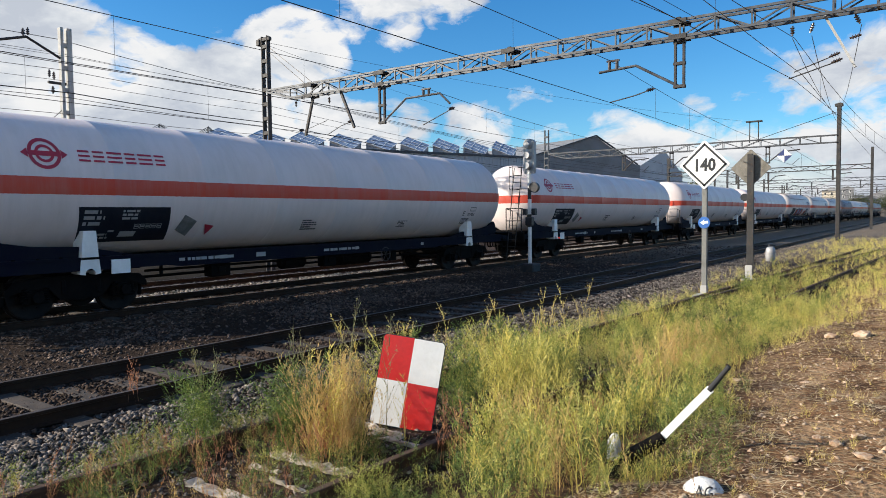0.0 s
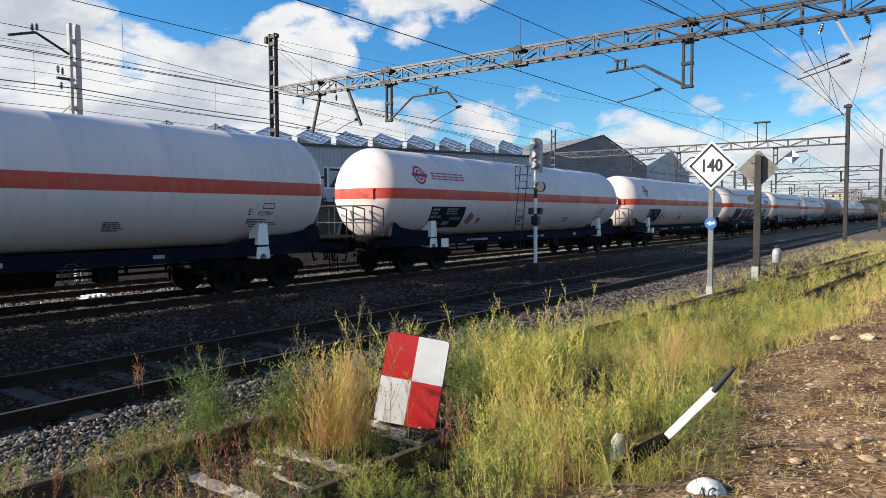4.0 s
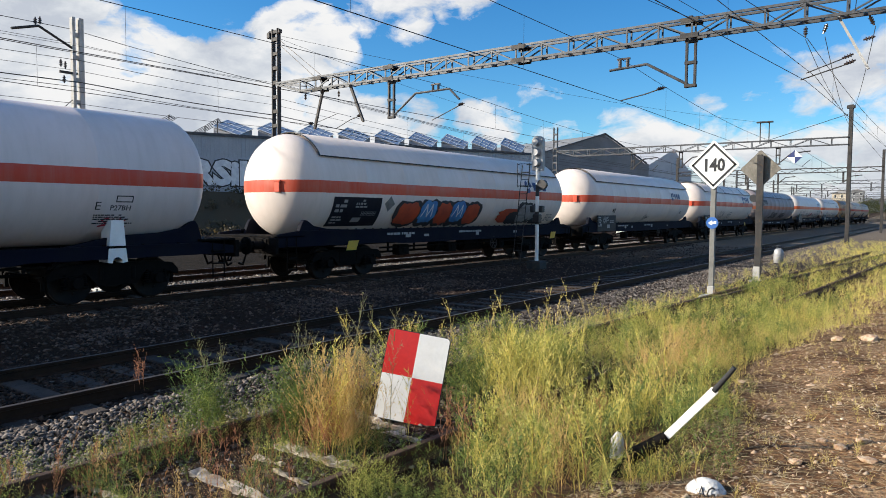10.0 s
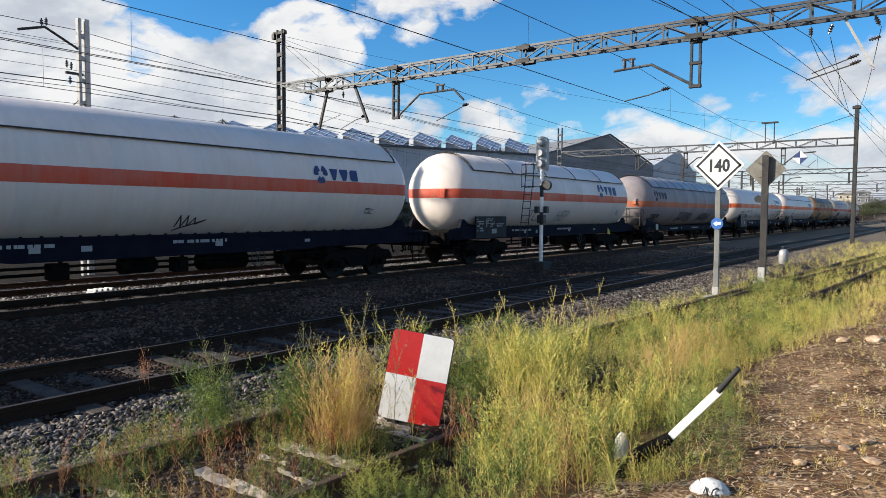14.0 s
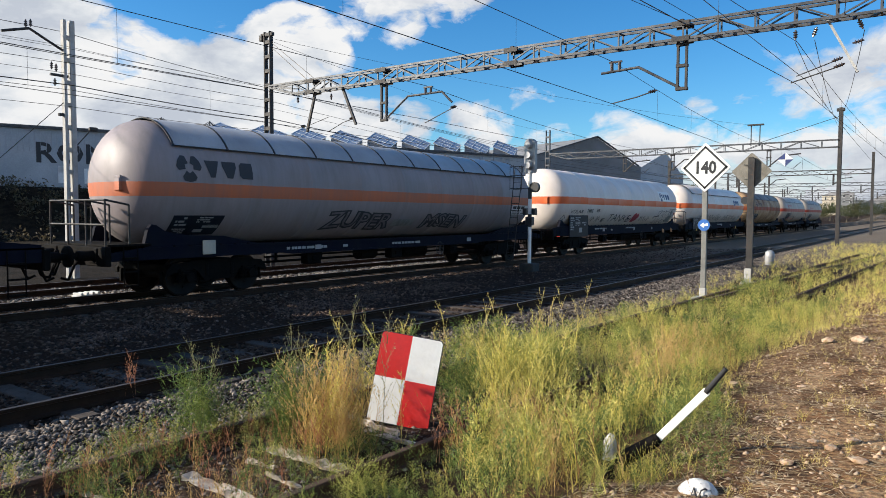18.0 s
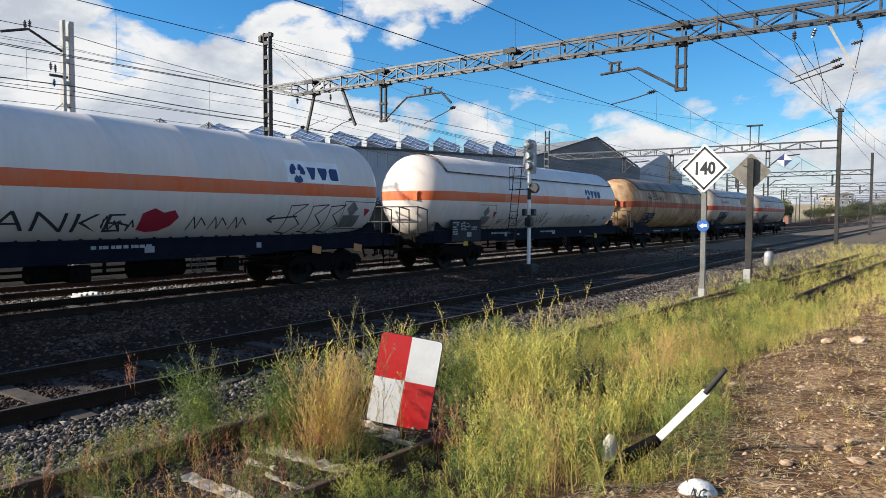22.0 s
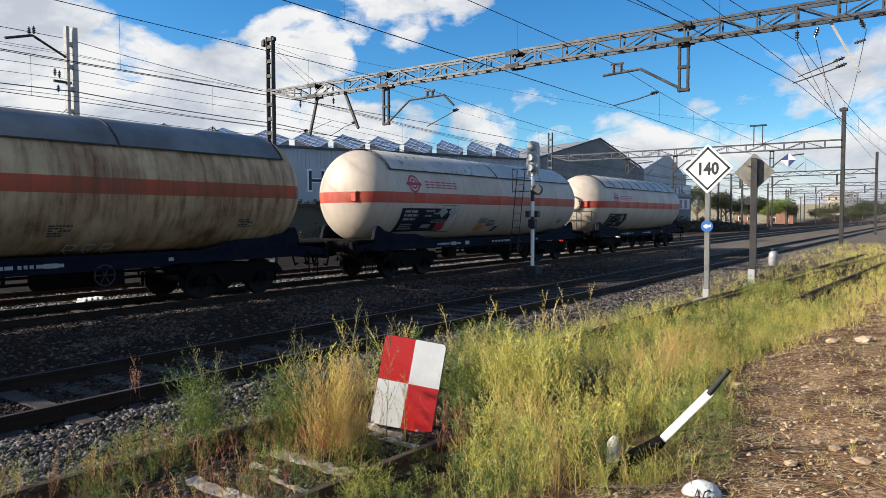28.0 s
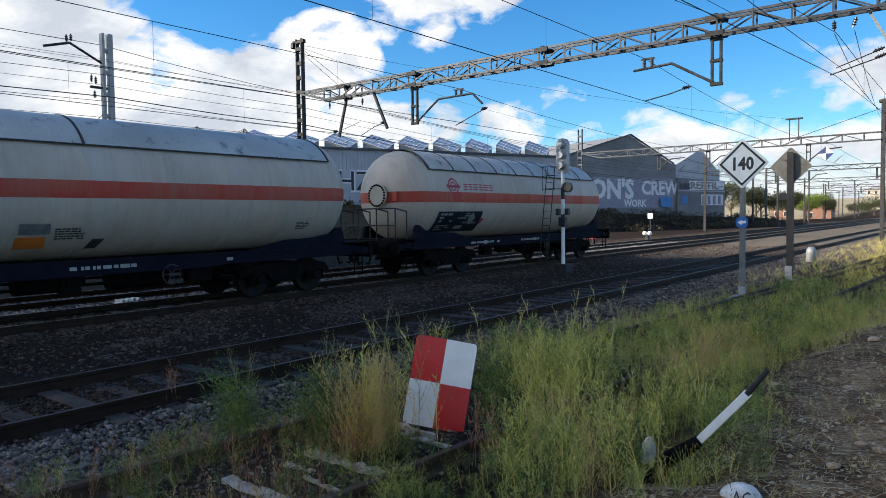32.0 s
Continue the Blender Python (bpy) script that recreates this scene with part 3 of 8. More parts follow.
def sleeper_mesh(name, mat, length=2.6, width=0.24, height=0.14):
    bm = bmesh.new()
    box(bm, (length, width, height), (0, 0, -height / 2), bevel=0.012)
    return to_mesh(name, bm, mat)


def splinter_mesh(seed, mat, length, width):
    """A rotten, split length of sleeper with ragged ends and edges."""
    rng = random.Random(seed)
    n = 12
    top = [(-length / 2 + length * k / n, width / 2 * rng.uniform(0.55, 1.1)) for k in range(n + 1)]
    low = [(u, -width / 2 * rng.uniform(0.5, 1.1)) for u, _ in reversed(top)]
    bm = bmesh.new()
    prism(bm, top + low, -0.12, 0.0, "z")
    for v in bm.verts:
        if v.co.z > -0.05:
            v.co.z += rng.uniform(-0.025, 0.015)
        v.co.x += rng.uniform(-0.04, 0.04)
    bmesh.ops.triangulate(bm, faces=[f for f in bm.faces if len(f.verts) > 4])
    return to_mesh("sleeper_piece", bm, mat)


SLEEPER = sleeper_mesh("sleeper", M["sleeper"])
SPLINTERS = [splinter_mesh(k, M["sleeper_pale"], (1.5, 1.0, 0.6, 1.2)[k % 4], (0.1, 0.07, 0.09, 0.055)[k % 4]) for k in range(8)]


def straight_track(name, x, label, near, far, last, rail_mat):
    t = thing(name, label, "track", pose(x, 0, 0), kind="structure")
    ys = [-25, 0, 20, 40, 60, 90, 130, 200, 300, 420]
    for side in (-0.87, 0.87):
        part("rail", rail_mesh("rail", [(side, y, float(ground_z(x, max(y, 170)) - ground_z(x, 170))) for y in ys], rail_mat), None, t)
    rng = random.Random(int(abs(x) * 10))
    y = near
    while y < far:
        s = part("sleeper", SLEEPER, None, t)
        s.matrix_basis = pose(rng.uniform(-0.05, 0.05), y + rng.uniform(-0.03, 0.03), -0.145 + rng.uniform(-0.02, 0.012), 0, 0, rng.uniform(-1.2, 1.2))
        y += 0.62
    return t


straight_track("track_middle", TRACK_B, "plain rusty running line on dark ballast with timber sleepers", -2.0, 46, 0, M["rail_top"])
straight_track("track_train", TRACK_C, "running line in the shade of the train on grey ballast", 1.0, 60, 0, M["rail_top"])
straight_track("track_back", TRACK_D, "running line on pale ballast behind the train", 4.0, 60, 0, M["rail_top"])


def siding():
    t = thing("track_siding", "overgrown disused siding with rusted rails and bleached rotten sleepers", "track", kind="structure")
    ys = np.linspace(-6, 44, 24)
    for side in (-0.87, 0.87):
        part("rail", rail_mesh("rail", [(float(siding_x(y)) + side, y, -0.05) for y in ys], M["rail_rust"]), None, t)
    part("switch_rail", rail_mesh("switch_rail", [(-4.42 + 0.078 * (y - 18), y, -0.05) for y in np.linspace(16.5, 44, 12)], M["rail_rust"]), None, t, "rusted switch rail between the two running rails")
    rng = random.Random(5)
    y = -1.0
    while y < 30:
        sunk = 0.0 if y < 5.2 else 0.075
        for d in () if 2.7 < y < 4.6 else (-0.07, 0.06):
            s = part("sleeper_piece", rng.choice(SPLINTERS), None, t)
            s.matrix_basis = pose(float(siding_x(y)) + rng.uniform(-0.4, 0.4), y + d + rng.uniform(-0.03, 0.03), -0.175 - sunk + rng.uniform(-0.025, 0.025), rng.uniform(-2, 2), rng.uniform(-2, 2), -4 + rng.uniform(-5, 5))
        y += 0.62 + rng.uniform(-0.03, 0.03)
    # the bleached rests of three sleepers before the board
    for k, (x, y, length, width, turn) in enumerate(((-4.42, 3.3, 1.05, 0.12, 2), (-4.12, 3.7, 0.6, 0.045, -3), (-4.28, 4.16, 1.25, 0.15, -1), (-4.68, 3.84, 0.35, 0.06, 6))):
        s = part("sleeper_piece", splinter_mesh(20 + k, M["sleeper_pale"], length, width), None, t)
        s.matrix_basis = pose(x, y, -0.178, 1, 1.5, turn)


siding()

# ---- the train ----
RADIUS, AXIS = 1.5, 2.68
TRAIN_PATH = (246.862, 61.121, -295.073, 475.928, -262.54)


def train_run(t):
    """Metres that the train has rolled by t seconds; it brakes towards the end."""
    u = t / 32.0
    return sum(c * u ** (i + 1) for i, c in enumerate(TRAIN_PATH))


PAINTS = {
    "white": tank_paint("tank_white_red_belt", (0.755, 0.66, 0.635), (0.57, 0.042, 0.014), (0.36, 0.31, 0.26), 0.3),
    "cream": tank_paint("tank_offwhite_orange_belt", (0.77, 0.675, 0.615), (0.6, 0.055, 0.014), (0.42, 0.36, 0.28), 0.34),
    "orange": tank_paint("tank_white_orange_belt", (0.78, 0.69, 0.625), (0.74, 0.115, 0.012), (0.4, 0.35, 0.28), 0.34),
    "grey": tank_paint("tank_grey_faded_belt", (0.305, 0.262, 0.268), (0.56, 0.15, 0.06), (0.15, 0.135, 0.125), 0.55, 0.5, 2.36, 2.68),
    "rusty": tank_paint("tank_rust_stained_belt", (0.58, 0.4, 0.22), (0.52, 0.075, 0.025), (0.18, 0.075, 0.035), 1.25, 0.5),
    "old": tank_paint("tank_aged_cream_belt", (0.55, 0.465, 0.385), (0.48, 0.03, 0.012), (0.28, 0.21, 0.14), 0.55, 0.45, 2.45, 2.8),
}
SHIELDS = {
    "white": PAINTS["white"], "cream": PAINTS["cream"], "orange": PAINTS["orange"],
    "grey": surface("shield_grey", (0.36, 0.38, 0.41), (0.27, 0.28, 0.3), 0.8, 0.45, 0.1, 0.08),
    "rusty": surface("shield_grey_brown", (0.22, 0.2, 0.18), (0.12, 0.1, 0.085), 0.8, 0.55, 0.1, 0.1),
    "old": surface("shield_dusty_white", (0.52, 0.5, 0.46), (0.36, 0.34, 0.31), 0.5, 0.5, 0, 0.1, 20.0, wear=(0.17, 0.155, 0.14)),
}


def revolve(profile, seg=56, turn=(0.0, 360.0)):
    """Profile rows (y, r) turned about the tank's axis; turn in degrees from straight up."""
    full = turn[1] - turn[0] >= 360
    n = seg if full else seg + 1
    v, f = [], []
    for y, r in profile:
        for k in range(n):
            a = radians(turn[0] + (turn[1] - turn[0]) * k / seg)
            v.append((r * math.sin(a), y, AXIS + r * math.cos(a)))
    for s in range(len(profile) - 1):
        for k in range(seg):
            a, b = s * n + k, s * n + (k + 1) % n
            f.append((a, b, b + n, a + n))
    return v, f


def tank_mesh(length, dome, mat):
    prof = []
    for i in range(13):
        a = i / 12 * math.pi / 2
        prof.append((dome * (1 - math.cos(a)), max(RADIUS * math.sin(a) ** 0.86, 0.004)))
    prof[0] = (0.0, 0.004)
    barrel = []
    for y in np.linspace(dome, length - dome, 9)[1:-1]:
        barrel += [(y - 0.03, RADIUS), (y - 0.012, RADIUS + 0.006), (y + 0.012, RADIUS + 0.006), (y + 0.03, RADIUS)]
    body = prof + barrel + [(length - y, r) for y, r in reversed(prof)]
    v, f = revolve(body)
    return raw("tank", v, f, mat, True)


def skin_x(z, lift):
    return math.sqrt(max((RADIUS + lift) ** 2 - (z - AXIS) ** 2, 0.01))


def on_skin(bm, lift=0.008):
    """Lays a flat figure drawn in (y, z) onto the tank's side that faces the siding."""
    for v in bm.verts:
        v.co.x = skin_x(v.co.z, lift + v.co.x)


def sheet(bm, quad, n=6):
    """A four-cornered figure in (y, z): top left, top right, bottom right, bottom left."""
    (a, b, c, d) = [Vector((0, *q)) for q in quad]
    rows = []
    for i in range(n + 1):
        u = i / n
        rows.append([bm.verts.new((a.lerp(d, u)).lerp(b.lerp(c, u), k / 4)) for k in range(5)])
    for i in range(n):
        for k in range(4):
            bm.faces.new((rows[i][k], rows[i + 1][k], rows[i + 1][k + 1], rows[i][k + 1]))


def disc(bm, y, z, r1, r0=0.0, seg=24):
    outer = [bm.verts.new((0, y + r1 * math.cos(2 * math.pi * k / seg), z + r1 * math.sin(2 * math.pi * k / seg))) for k in range(seg)]
    if r0 <= 0:
        bm.faces.new(outer)
        return
    inner = [bm.verts.new((0, y + r0 * math.cos(2 * math.pi * k / seg), z + r0 * math.sin(2 * math.pi * k / seg))) for k in range(seg)]
    for k in range(seg):
        bm.faces.new((outer[k], outer[(k + 1) % seg], inner[(k + 1) % seg], inner[k]))


def poly(bm, pts):
    bm.faces.new([bm.verts.new((0, y, z)) for y, z in pts])


def dashes(bm, y0, y1, z0, z1, rows, rng, fill=0.7, slant=0.0):
    """Lines of unreadable writing: rows of short bars."""
    h = (z1 - z0) / rows
    for r in range(rows):
        z = z1 - (r + 0.5) * h
        y = y0
        end = y0 + (y1 - y0) * rng.uniform(0.5, 1.0)
        while y < end:
            w = min(rng.uniform(0.6, 2.6) * h, end - y)
            if rng.random() < fill and w > 0.01:
                o = slant * (z - z0)
                poly(bm, [(y + o, z + h * 0.3), (y + w + o, z + h * 0.3), (y + w + o, z - h * 0.3), (y + o, z - h * 0.3)])
            y += w + 0.35 * h


def stroke(bm, pts, w):
    """A pen line of width w through points (y, z)."""
    for (y0, z0), (y1, z1) in zip(pts, pts[1:]):
        d = Vector((y1 - y0, z1 - z0))
        if d.length < 1e-5:
            continue
        n = Vector((-d.y, d.x)).normalized() * w / 2
        e = d.normalized() * w * 0.3
        poly(bm, [(y0 - e.x + n.x, z0 - e.y + n.y), (y1 + e.x + n.x, z1 + e.y + n.y), (y1 + e.x - n.x, z1 + e.y - n.y), (y0 - e.x - n.x, z0 - e.y - n.y)])


def words(text, height, outline=0.0):
    """The text as flat mesh points and faces, in (u, v), from its left foot."""
    cu = bpy.data.curves.new("words", "FONT")
    cu.body, cu.size, cu.resolution_u, cu.offset = text, height * 1.38, 2, outline
    ob = bpy.data.objects.new("words", cu)
    me = bpy.data.meshes.new_from_object(ob)
    v = [(p.co.x, p.co.y) for p in me.vertices]
    f = [tuple(q.vertices) for q in me.polygons]
    bpy.data.objects.remove(ob)
    bpy.data.meshes.remove(me)
    bpy.data.curves.remove(cu)
    return v, f


def write(bm, text, y, z, height, outline=0.0, slant=0.0, stretch=1.0, jump=0.0, lift=0.0):
    v, f = words(text, height, outline)
    vs = [bm.verts.new((lift, y + u * stretch + slant * w, z + w + jump * math.sin(u * 3.1))) for u, w in v]
    for q in f:
        bm.faces.new([vs[i] for i in q])


def mark(wagon, name, draw, mat, label="", lift=0.008):
    bm = bmesh.new()
    draw(bm)
    zs = [v.co.z for v in bm.verts]
    for k in range(1, int((max(zs) - min(zs)) / 0.09) + 1):
        bmesh.ops.bisect_plane(bm, geom=bm.verts[:] + bm.edges[:] + bm.faces[:], plane_co=(0, 0, min(zs) + 0.09 * k), plane_no=(0, 0, 1))
    on_skin(bm, lift)
    for f in bm.faces:
        f.normal_update()
        if f.normal.x < 0:
            f.normal_flip()
    me = bpy.data.meshes.new(name)
    bm.to_mesh(me)
    bm.free()
    me.materials.append(mat)
    return part(name, me, None, wagon, label)


# -- running gear, built once and shared by all wagons --
def wheelset_mesh():
    bm = bmesh.new()
    bar(bm, (-1.05, 0, 0), (1.05, 0, 0), 0.08, 12)
    for s in (-1, 1):
        prof = [(0.0, 0.09), (0.0, 0.4), (-0.01, 0.43), (0.0, 0.46), (0.1, 0.455), (0.115, 0.49), (0.135, 0.49), (0.135, 0.4), (0.1, 0.38), (0.09, 0.14), (0.135, 0.12), (0.135, 0.09)]
        rings = []
        for d, r in prof:
            rings.append([bm.verts.new((s * (0.905 - d), r * math.cos(2 * math.pi * k / 28), r * math.sin(2 * math.pi * k / 28))) for k in range(28)])
        for a, b in zip(rings, rings[1:] + rings[:1]):
            for k in range(28):
                bm.faces.new((a[k], a[(k + 1) % 28], b[(k + 1) % 28], b[k]))
        for k in range(6):
            a = k * math.pi / 3
            bar(bm, (s * 0.86, 0.25 * math.cos(a), 0.25 * math.sin(a)), (s * 0.935, 0.25 * math.cos(a), 0.25 * math.sin(a)), 0.035, 6)
    return to_mesh("wheelset", bm, M["wheel"], True)


def side_frame_mesh():
    bm = bmesh.new()
    prism(bm, [(-1.45, 0.62), (-1.3, 0.78), (-0.7, 0.84), (0.7, 0.84), (1.3, 0.78), (1.45, 0.62), (1.45, 0.5), (1.2, 0.58), (0.65, 0.62), (0.42, 0.36), (-0.42, 0.36), (-0.65, 0.62), (-1.2, 0.58), (-1.45, 0.5)], -0.06, 0.06)
    box(bm, (0.16, 0.1, 0.3), (0, 0.36, 0.6), bevel=0.015)
    box(bm, (0.16, 0.1, 0.3), (0, -0.36, 0.6), bevel=0.015)
    return to_mesh("side_frame", bm, M["frame_black"])


def axle_box_mesh():
    bm = bmesh.new()
    box(bm, (0.22, 0.32, 0.26), (0, 0, 0.46), bevel=0.04)
    bar(bm, (0.1, 0, 0.46), (0.2, 0, 0.46), 0.11, 14)
    box(bm, (0.18, 0.52, 0.06), (0, 0, 0.36), bevel=0.015)
    return to_mesh("axle_box", bm, M["frame_black"])


def spring_mesh():
    """A stout coil spring as one closed turned body with grooves."""
    bm = bmesh.new()
    prof = [(0.0, 0.38)] + [(0.075 if k % 2 else 0.05, 0.385 + 0.0225 * k) for k in range(13)] + [(0.0, 0.665)]
    rings = [[bm.verts.new((max(r, 0.002) * math.cos(2 * math.pi * k / 10), max(r, 0.002) * math.sin(2 * math.pi * k / 10), z)) for k in range(10)] for r, z in prof]
    for a, b in zip(rings, rings[1:]):
        for k in range(10):
            bm.faces.new((a[k], a[(k + 1) % 10], b[(k + 1) % 10], b[k]))
    return to_mesh("spring", bm, M["frame_black"], True)


def bolster_mesh():
    bm = bmesh.new()
    box(bm, (2.1, 0.5, 0.3), (0, 0, 0.72), bevel=0.04)
    for y in (-1.35, 1.35):
        box(bm, (2.0, 0.12, 0.16), (0, y, 0.68), bevel=0.02)
    for y in (-0.42, 0.42, -1.42, 1.42):
        for x in (-0.85, 0.85):
            box(bm, (0.1, 0.08, 0.32), (x, y, 0.45), bevel=0.02)
    return to_mesh("bogie", bm, M["frame_black"])


def buffer_mesh():
    bm = bmesh.new()
    bar(bm, (0, 0, 0), (0, -0.36, 0), 0.11, 14)
    bar(bm, (0, -0.3, 0), (0, -0.54, 0), 0.075, 14)
    bar(bm, (0, -0.53, 0), (0, -0.58, 0), 0.23, 24, 0.22)
    box(bm, (0.34, 0.05, 0.34), (0, 0.0, 0), bevel=0.02)
    return to_mesh("buffer", bm, M["frame_black"])


def coupler_mesh():
    bm = bmesh.new()
    box(bm, (0.09, 0.42, 0.1), (0, -0.2, 0), bevel=0.02)
    box(bm, (0.09, 0.1, 0.2), (0, -0.42, 0.04), bevel=0.03)
    return to_mesh("coupler", bm, M["frame_black"])


def link_mesh():
    bm = bmesh.new()
    bar(bm, (-0.06, -0.36, -0.02), (-0.06, -0.5, -0.4), 0.025, 8)
    bar(bm, (0.06, -0.36, -0.02), (0.06, -0.5, -0.4), 0.025, 8)
    bar(bm, (-0.06, -0.5, -0.4), (0.06, -0.5, -0.4), 0.03, 8)
    return to_mesh("screw_link", bm, M["frame_black"])


def hose_mesh():
    bm = bmesh.new()
    for a, b in (((0, 0, 0), (0, -0.25, -0.2)), ((0, -0.25, -0.2), (0.05, -0.4, -0.5)), ((0.05, -0.4, -0.5), (0.12, -0.58, -0.45))):
        bar(bm, a, b, 0.028, 7)
    return to_mesh("brake_hose", bm, M["frame_black"])


GEAR = {"wheelset": wheelset_mesh(), "side_frame": side_frame_mesh(), "axle_box": axle_box_mesh(), "spring": spring_mesh(),
        "bogie": bolster_mesh(), "buffer": buffer_mesh(), "coupler": coupler_mesh(), "link": link_mesh(), "hose": hose_mesh()}
WHEELSETS = []


def bogie(wagon, y):
    b = part("bogie", GEAR["bogie"], None, wagon)
    b.matrix_basis = pose(0, y, 0)
    for s in (-1, 1):
        part("side_frame", GEAR["side_frame"], None, b).matrix_basis = pose(s * 1.05, 0, 0)
        for a in (-0.9, 0.9):
            part("axle_box", GEAR["axle_box"], None, b).matrix_basis = pose(s * 1.06, a, 0, 0, 0, 0 if s > 0 else 180)
            for d in (-0.2, 0.2):
                part("spring", GEAR["spring"], None, b).matrix_basis = pose(s * 1.07, a + d, 0)
    for a in (-0.9, 0.9):
        w = part("wheelset", GEAR["wheelset"], None, b)
        w.matrix_basis = pose(0, a, 0.46)
        WHEELSETS.append((w, a))


def end_gear(wagon, y, out, rail_kind, flip=False):
    """Deck, headstock, buffers, coupler and railing; out is -1 at the front end and 1 at the rear."""
    turn = 0 if out < 0 else 180
    bm = bmesh.new()
    box(bm, (2.7, 0.14, 0.42), (0, 0, 1.04), bevel=0.02)
    part("headstock", bm, M["frame_black"], wagon).matrix_basis = pose(0, y, 0, 0, 0, turn)
    bm = bmesh.new()
    box(bm, (2.6, 1.0, 0.05), (0, 0.52, 1.27), bevel=0.01)
    part("end_deck", bm, M["frame_black"], wagon).matrix_basis = pose(0, y, 0, 0, 0, turn)
    for x in (-0.875, 0.875):
        part("buffer", GEAR["buffer"], None, wagon).matrix_basis = pose(x, y - 0.07 if out < 0 else y + 0.07, 1.06, 0, 0, turn)
    hook = part("coupler", GEAR["coupler"], None, wagon)
    hook.matrix_basis = pose(0, y, 1.04, 0, 0, turn)
    part("screw_link", GEAR["link"], None, hook)
    for x in (-0.45, 0.4):
        part("brake_hose", GEAR["hose"], None, hook).matrix_basis = pose(x, 0, 0)
    if rail_kind:
        r = 0.022
        for x in (0.45, 1.2) if rail_kind == 1 else (-1.2, -0.4, 0.4, 1.2):
            bm = bmesh.new()
            bar(bm, (x, 0.02, 1.25), (x, 0.02, 2.25), r)
            bar(bm, (x, 0.55, 1.25), (x, 0.55, 2.15), r)
            bar(bm, (x, 0.02, 2.25), (x, 0.55, 2.15), r)
            part("railing_hoop", bm, M["galv_dark"], wagon, "thin steel end platform railing").matrix_basis = pose(0, y, 0, 0, 0, turn)
        lo = 0.45 if rail_kind == 1 else -1.2
        for z in (1.72, 2.25):
            bm = bmesh.new()
            bar(bm, (lo, 0.02, z), (1.2, 0.02, z), r)
            part("handrail", bm, M["galv_dark"], wagon).matrix_basis = pose(0, y, 0, 0, 0, turn)
    bm = bmesh.new()
    for x in (-0.02, 0.3):
        bar(bm, (1.36, x, 0.35), (1.36, x, 1.25), 0.016, 6)
    for k in range(3):
        box(bm, (0.12, 0.32, 0.03), (1.36, 0.14, 0.4 + k * 0.3))
    part("foot_steps", bm, M["frame_black"], wagon).matrix_basis = pose(0, y + (0.35 if out < 0 else -0.7), 0)


def underframe(wagon, length, kind):
    top, low = (1.42, 0.94) if kind == "deep" else (1.2, 0.88)
    for s in (-1, 1):
        bm = bmesh.new()
        prism(bm, [(-0.5, low + 0.05), (-0.5, top - 0.08), (0.2, top), (length - 0.2, top), (length + 0.5, top - 0.08), (length + 0.5, low + 0.05), (length - 4.2, low + 0.05),
                   (length - 4.6, low), (4.6, low), (4.2, low + 0.05)], 1.22, 1.3)
        box(bm, (0.16, length - 0.4, 0.05), (1.24, length / 2, top - 0.02))
        box(bm, (0.16, length - 9.4, 0.05), (1.24, length / 2, low + 0.03))
        p = part("side_sill", bm, M["frame_blue"], wagon)
        p.matrix_basis = Matrix.Diagonal((s, 1, 1, 1))
        for e in (0, 1):
            bm = bmesh.new()
            prism(bm, [(0.25, top - 0.2), (0.42, 1.62), (0.5, 1.72), (0.62, 1.7), (0.85, 1.55), (1.4, 1.46), (2.4, 1.42), (3.6, top - 0.02), (3.6, top - 0.3)], 1.08, 1.2)
            q = part("saddle", bm, M["frame_blue"], wagon)
            q.matrix_basis = Matrix.Diagonal((s, 1, 1, 1)) if e == 0 else Matrix.Translation((0, length, 0)) @ Matrix.Diagonal((s, -1, 1, 1))
    bm = bmesh.new()
    box(bm, (0.7, length + 0.8, 0.3), (0, length / 2, 1.05), bevel=0.03)
    for k in range(5):
        box(bm, (2.4, 0.1, 0.22), (0, length * (k + 0.5) / 5, 1.06))
    part("centre_sill", bm, M["frame_black"], wagon)
    rng = random.Random(int(length * 100))
    bm = bmesh.new()
    bar(bm, (0.75, length * 0.42, 0.75), (0.75, length * 0.42 + 0.75, 0.75), 0.2, 16)
    bar(bm, (0.75, length * 0.42 + 0.75, 0.75), (0.75, length * 0.42 + 0.85, 0.75), 0.1, 10)
    box(bm, (0.08, 0.3, 0.25), (0.75, length * 0.42 + 0.35, 0.95))
    part("brake_cylinder", bm, M["frame_black"], wagon)
    bm = bmesh.new()
    bar(bm, (0.5, length * 0.55, 0.72), (0.5, length * 0.55 + 1.3, 0.72), 0.24, 16)
    part("air_reservoir", bm, M["frame_black"], wagon)
    bm = bmesh.new()
    bar(bm, (1.05, 3.8, 0.82), (1.05, length - 3.8, 0.82), 0.03, 8)
    bar(bm, (0.3, 3.8, 0.62), (0.3, length - 3.8, 0.62), 0.035, 8)
    for k in range(7):
        y = 4.2 + (length - 8.4) * k / 6
        box(bm, (0.05, 0.06, 0.4), (1.05, y, 0.92))
    part("brake_rigging", bm, M["frame_black"], wagon)
    for k in range(3):
        bm = bmesh.new()
        y = length * (0.32 + 0.17 * k) + rng.uniform(-0.4, 0.4)
        box(bm, (0.3, rng.uniform(0.3, 0.6), 0.34), (1.0, y, 0.72), bevel=0.02)
        box(bm, (0.04, 0.2, 0.14), (1.17, y, 0.72), bevel=0.01)
        part("valve_box", bm, M["frame_black"], wagon)
    bm = bmesh.new()
    y = length * 0.62
    for k in range(14):
        a, b = 2 * math.pi * k / 14, 2 * math.pi * (k + 1) / 14
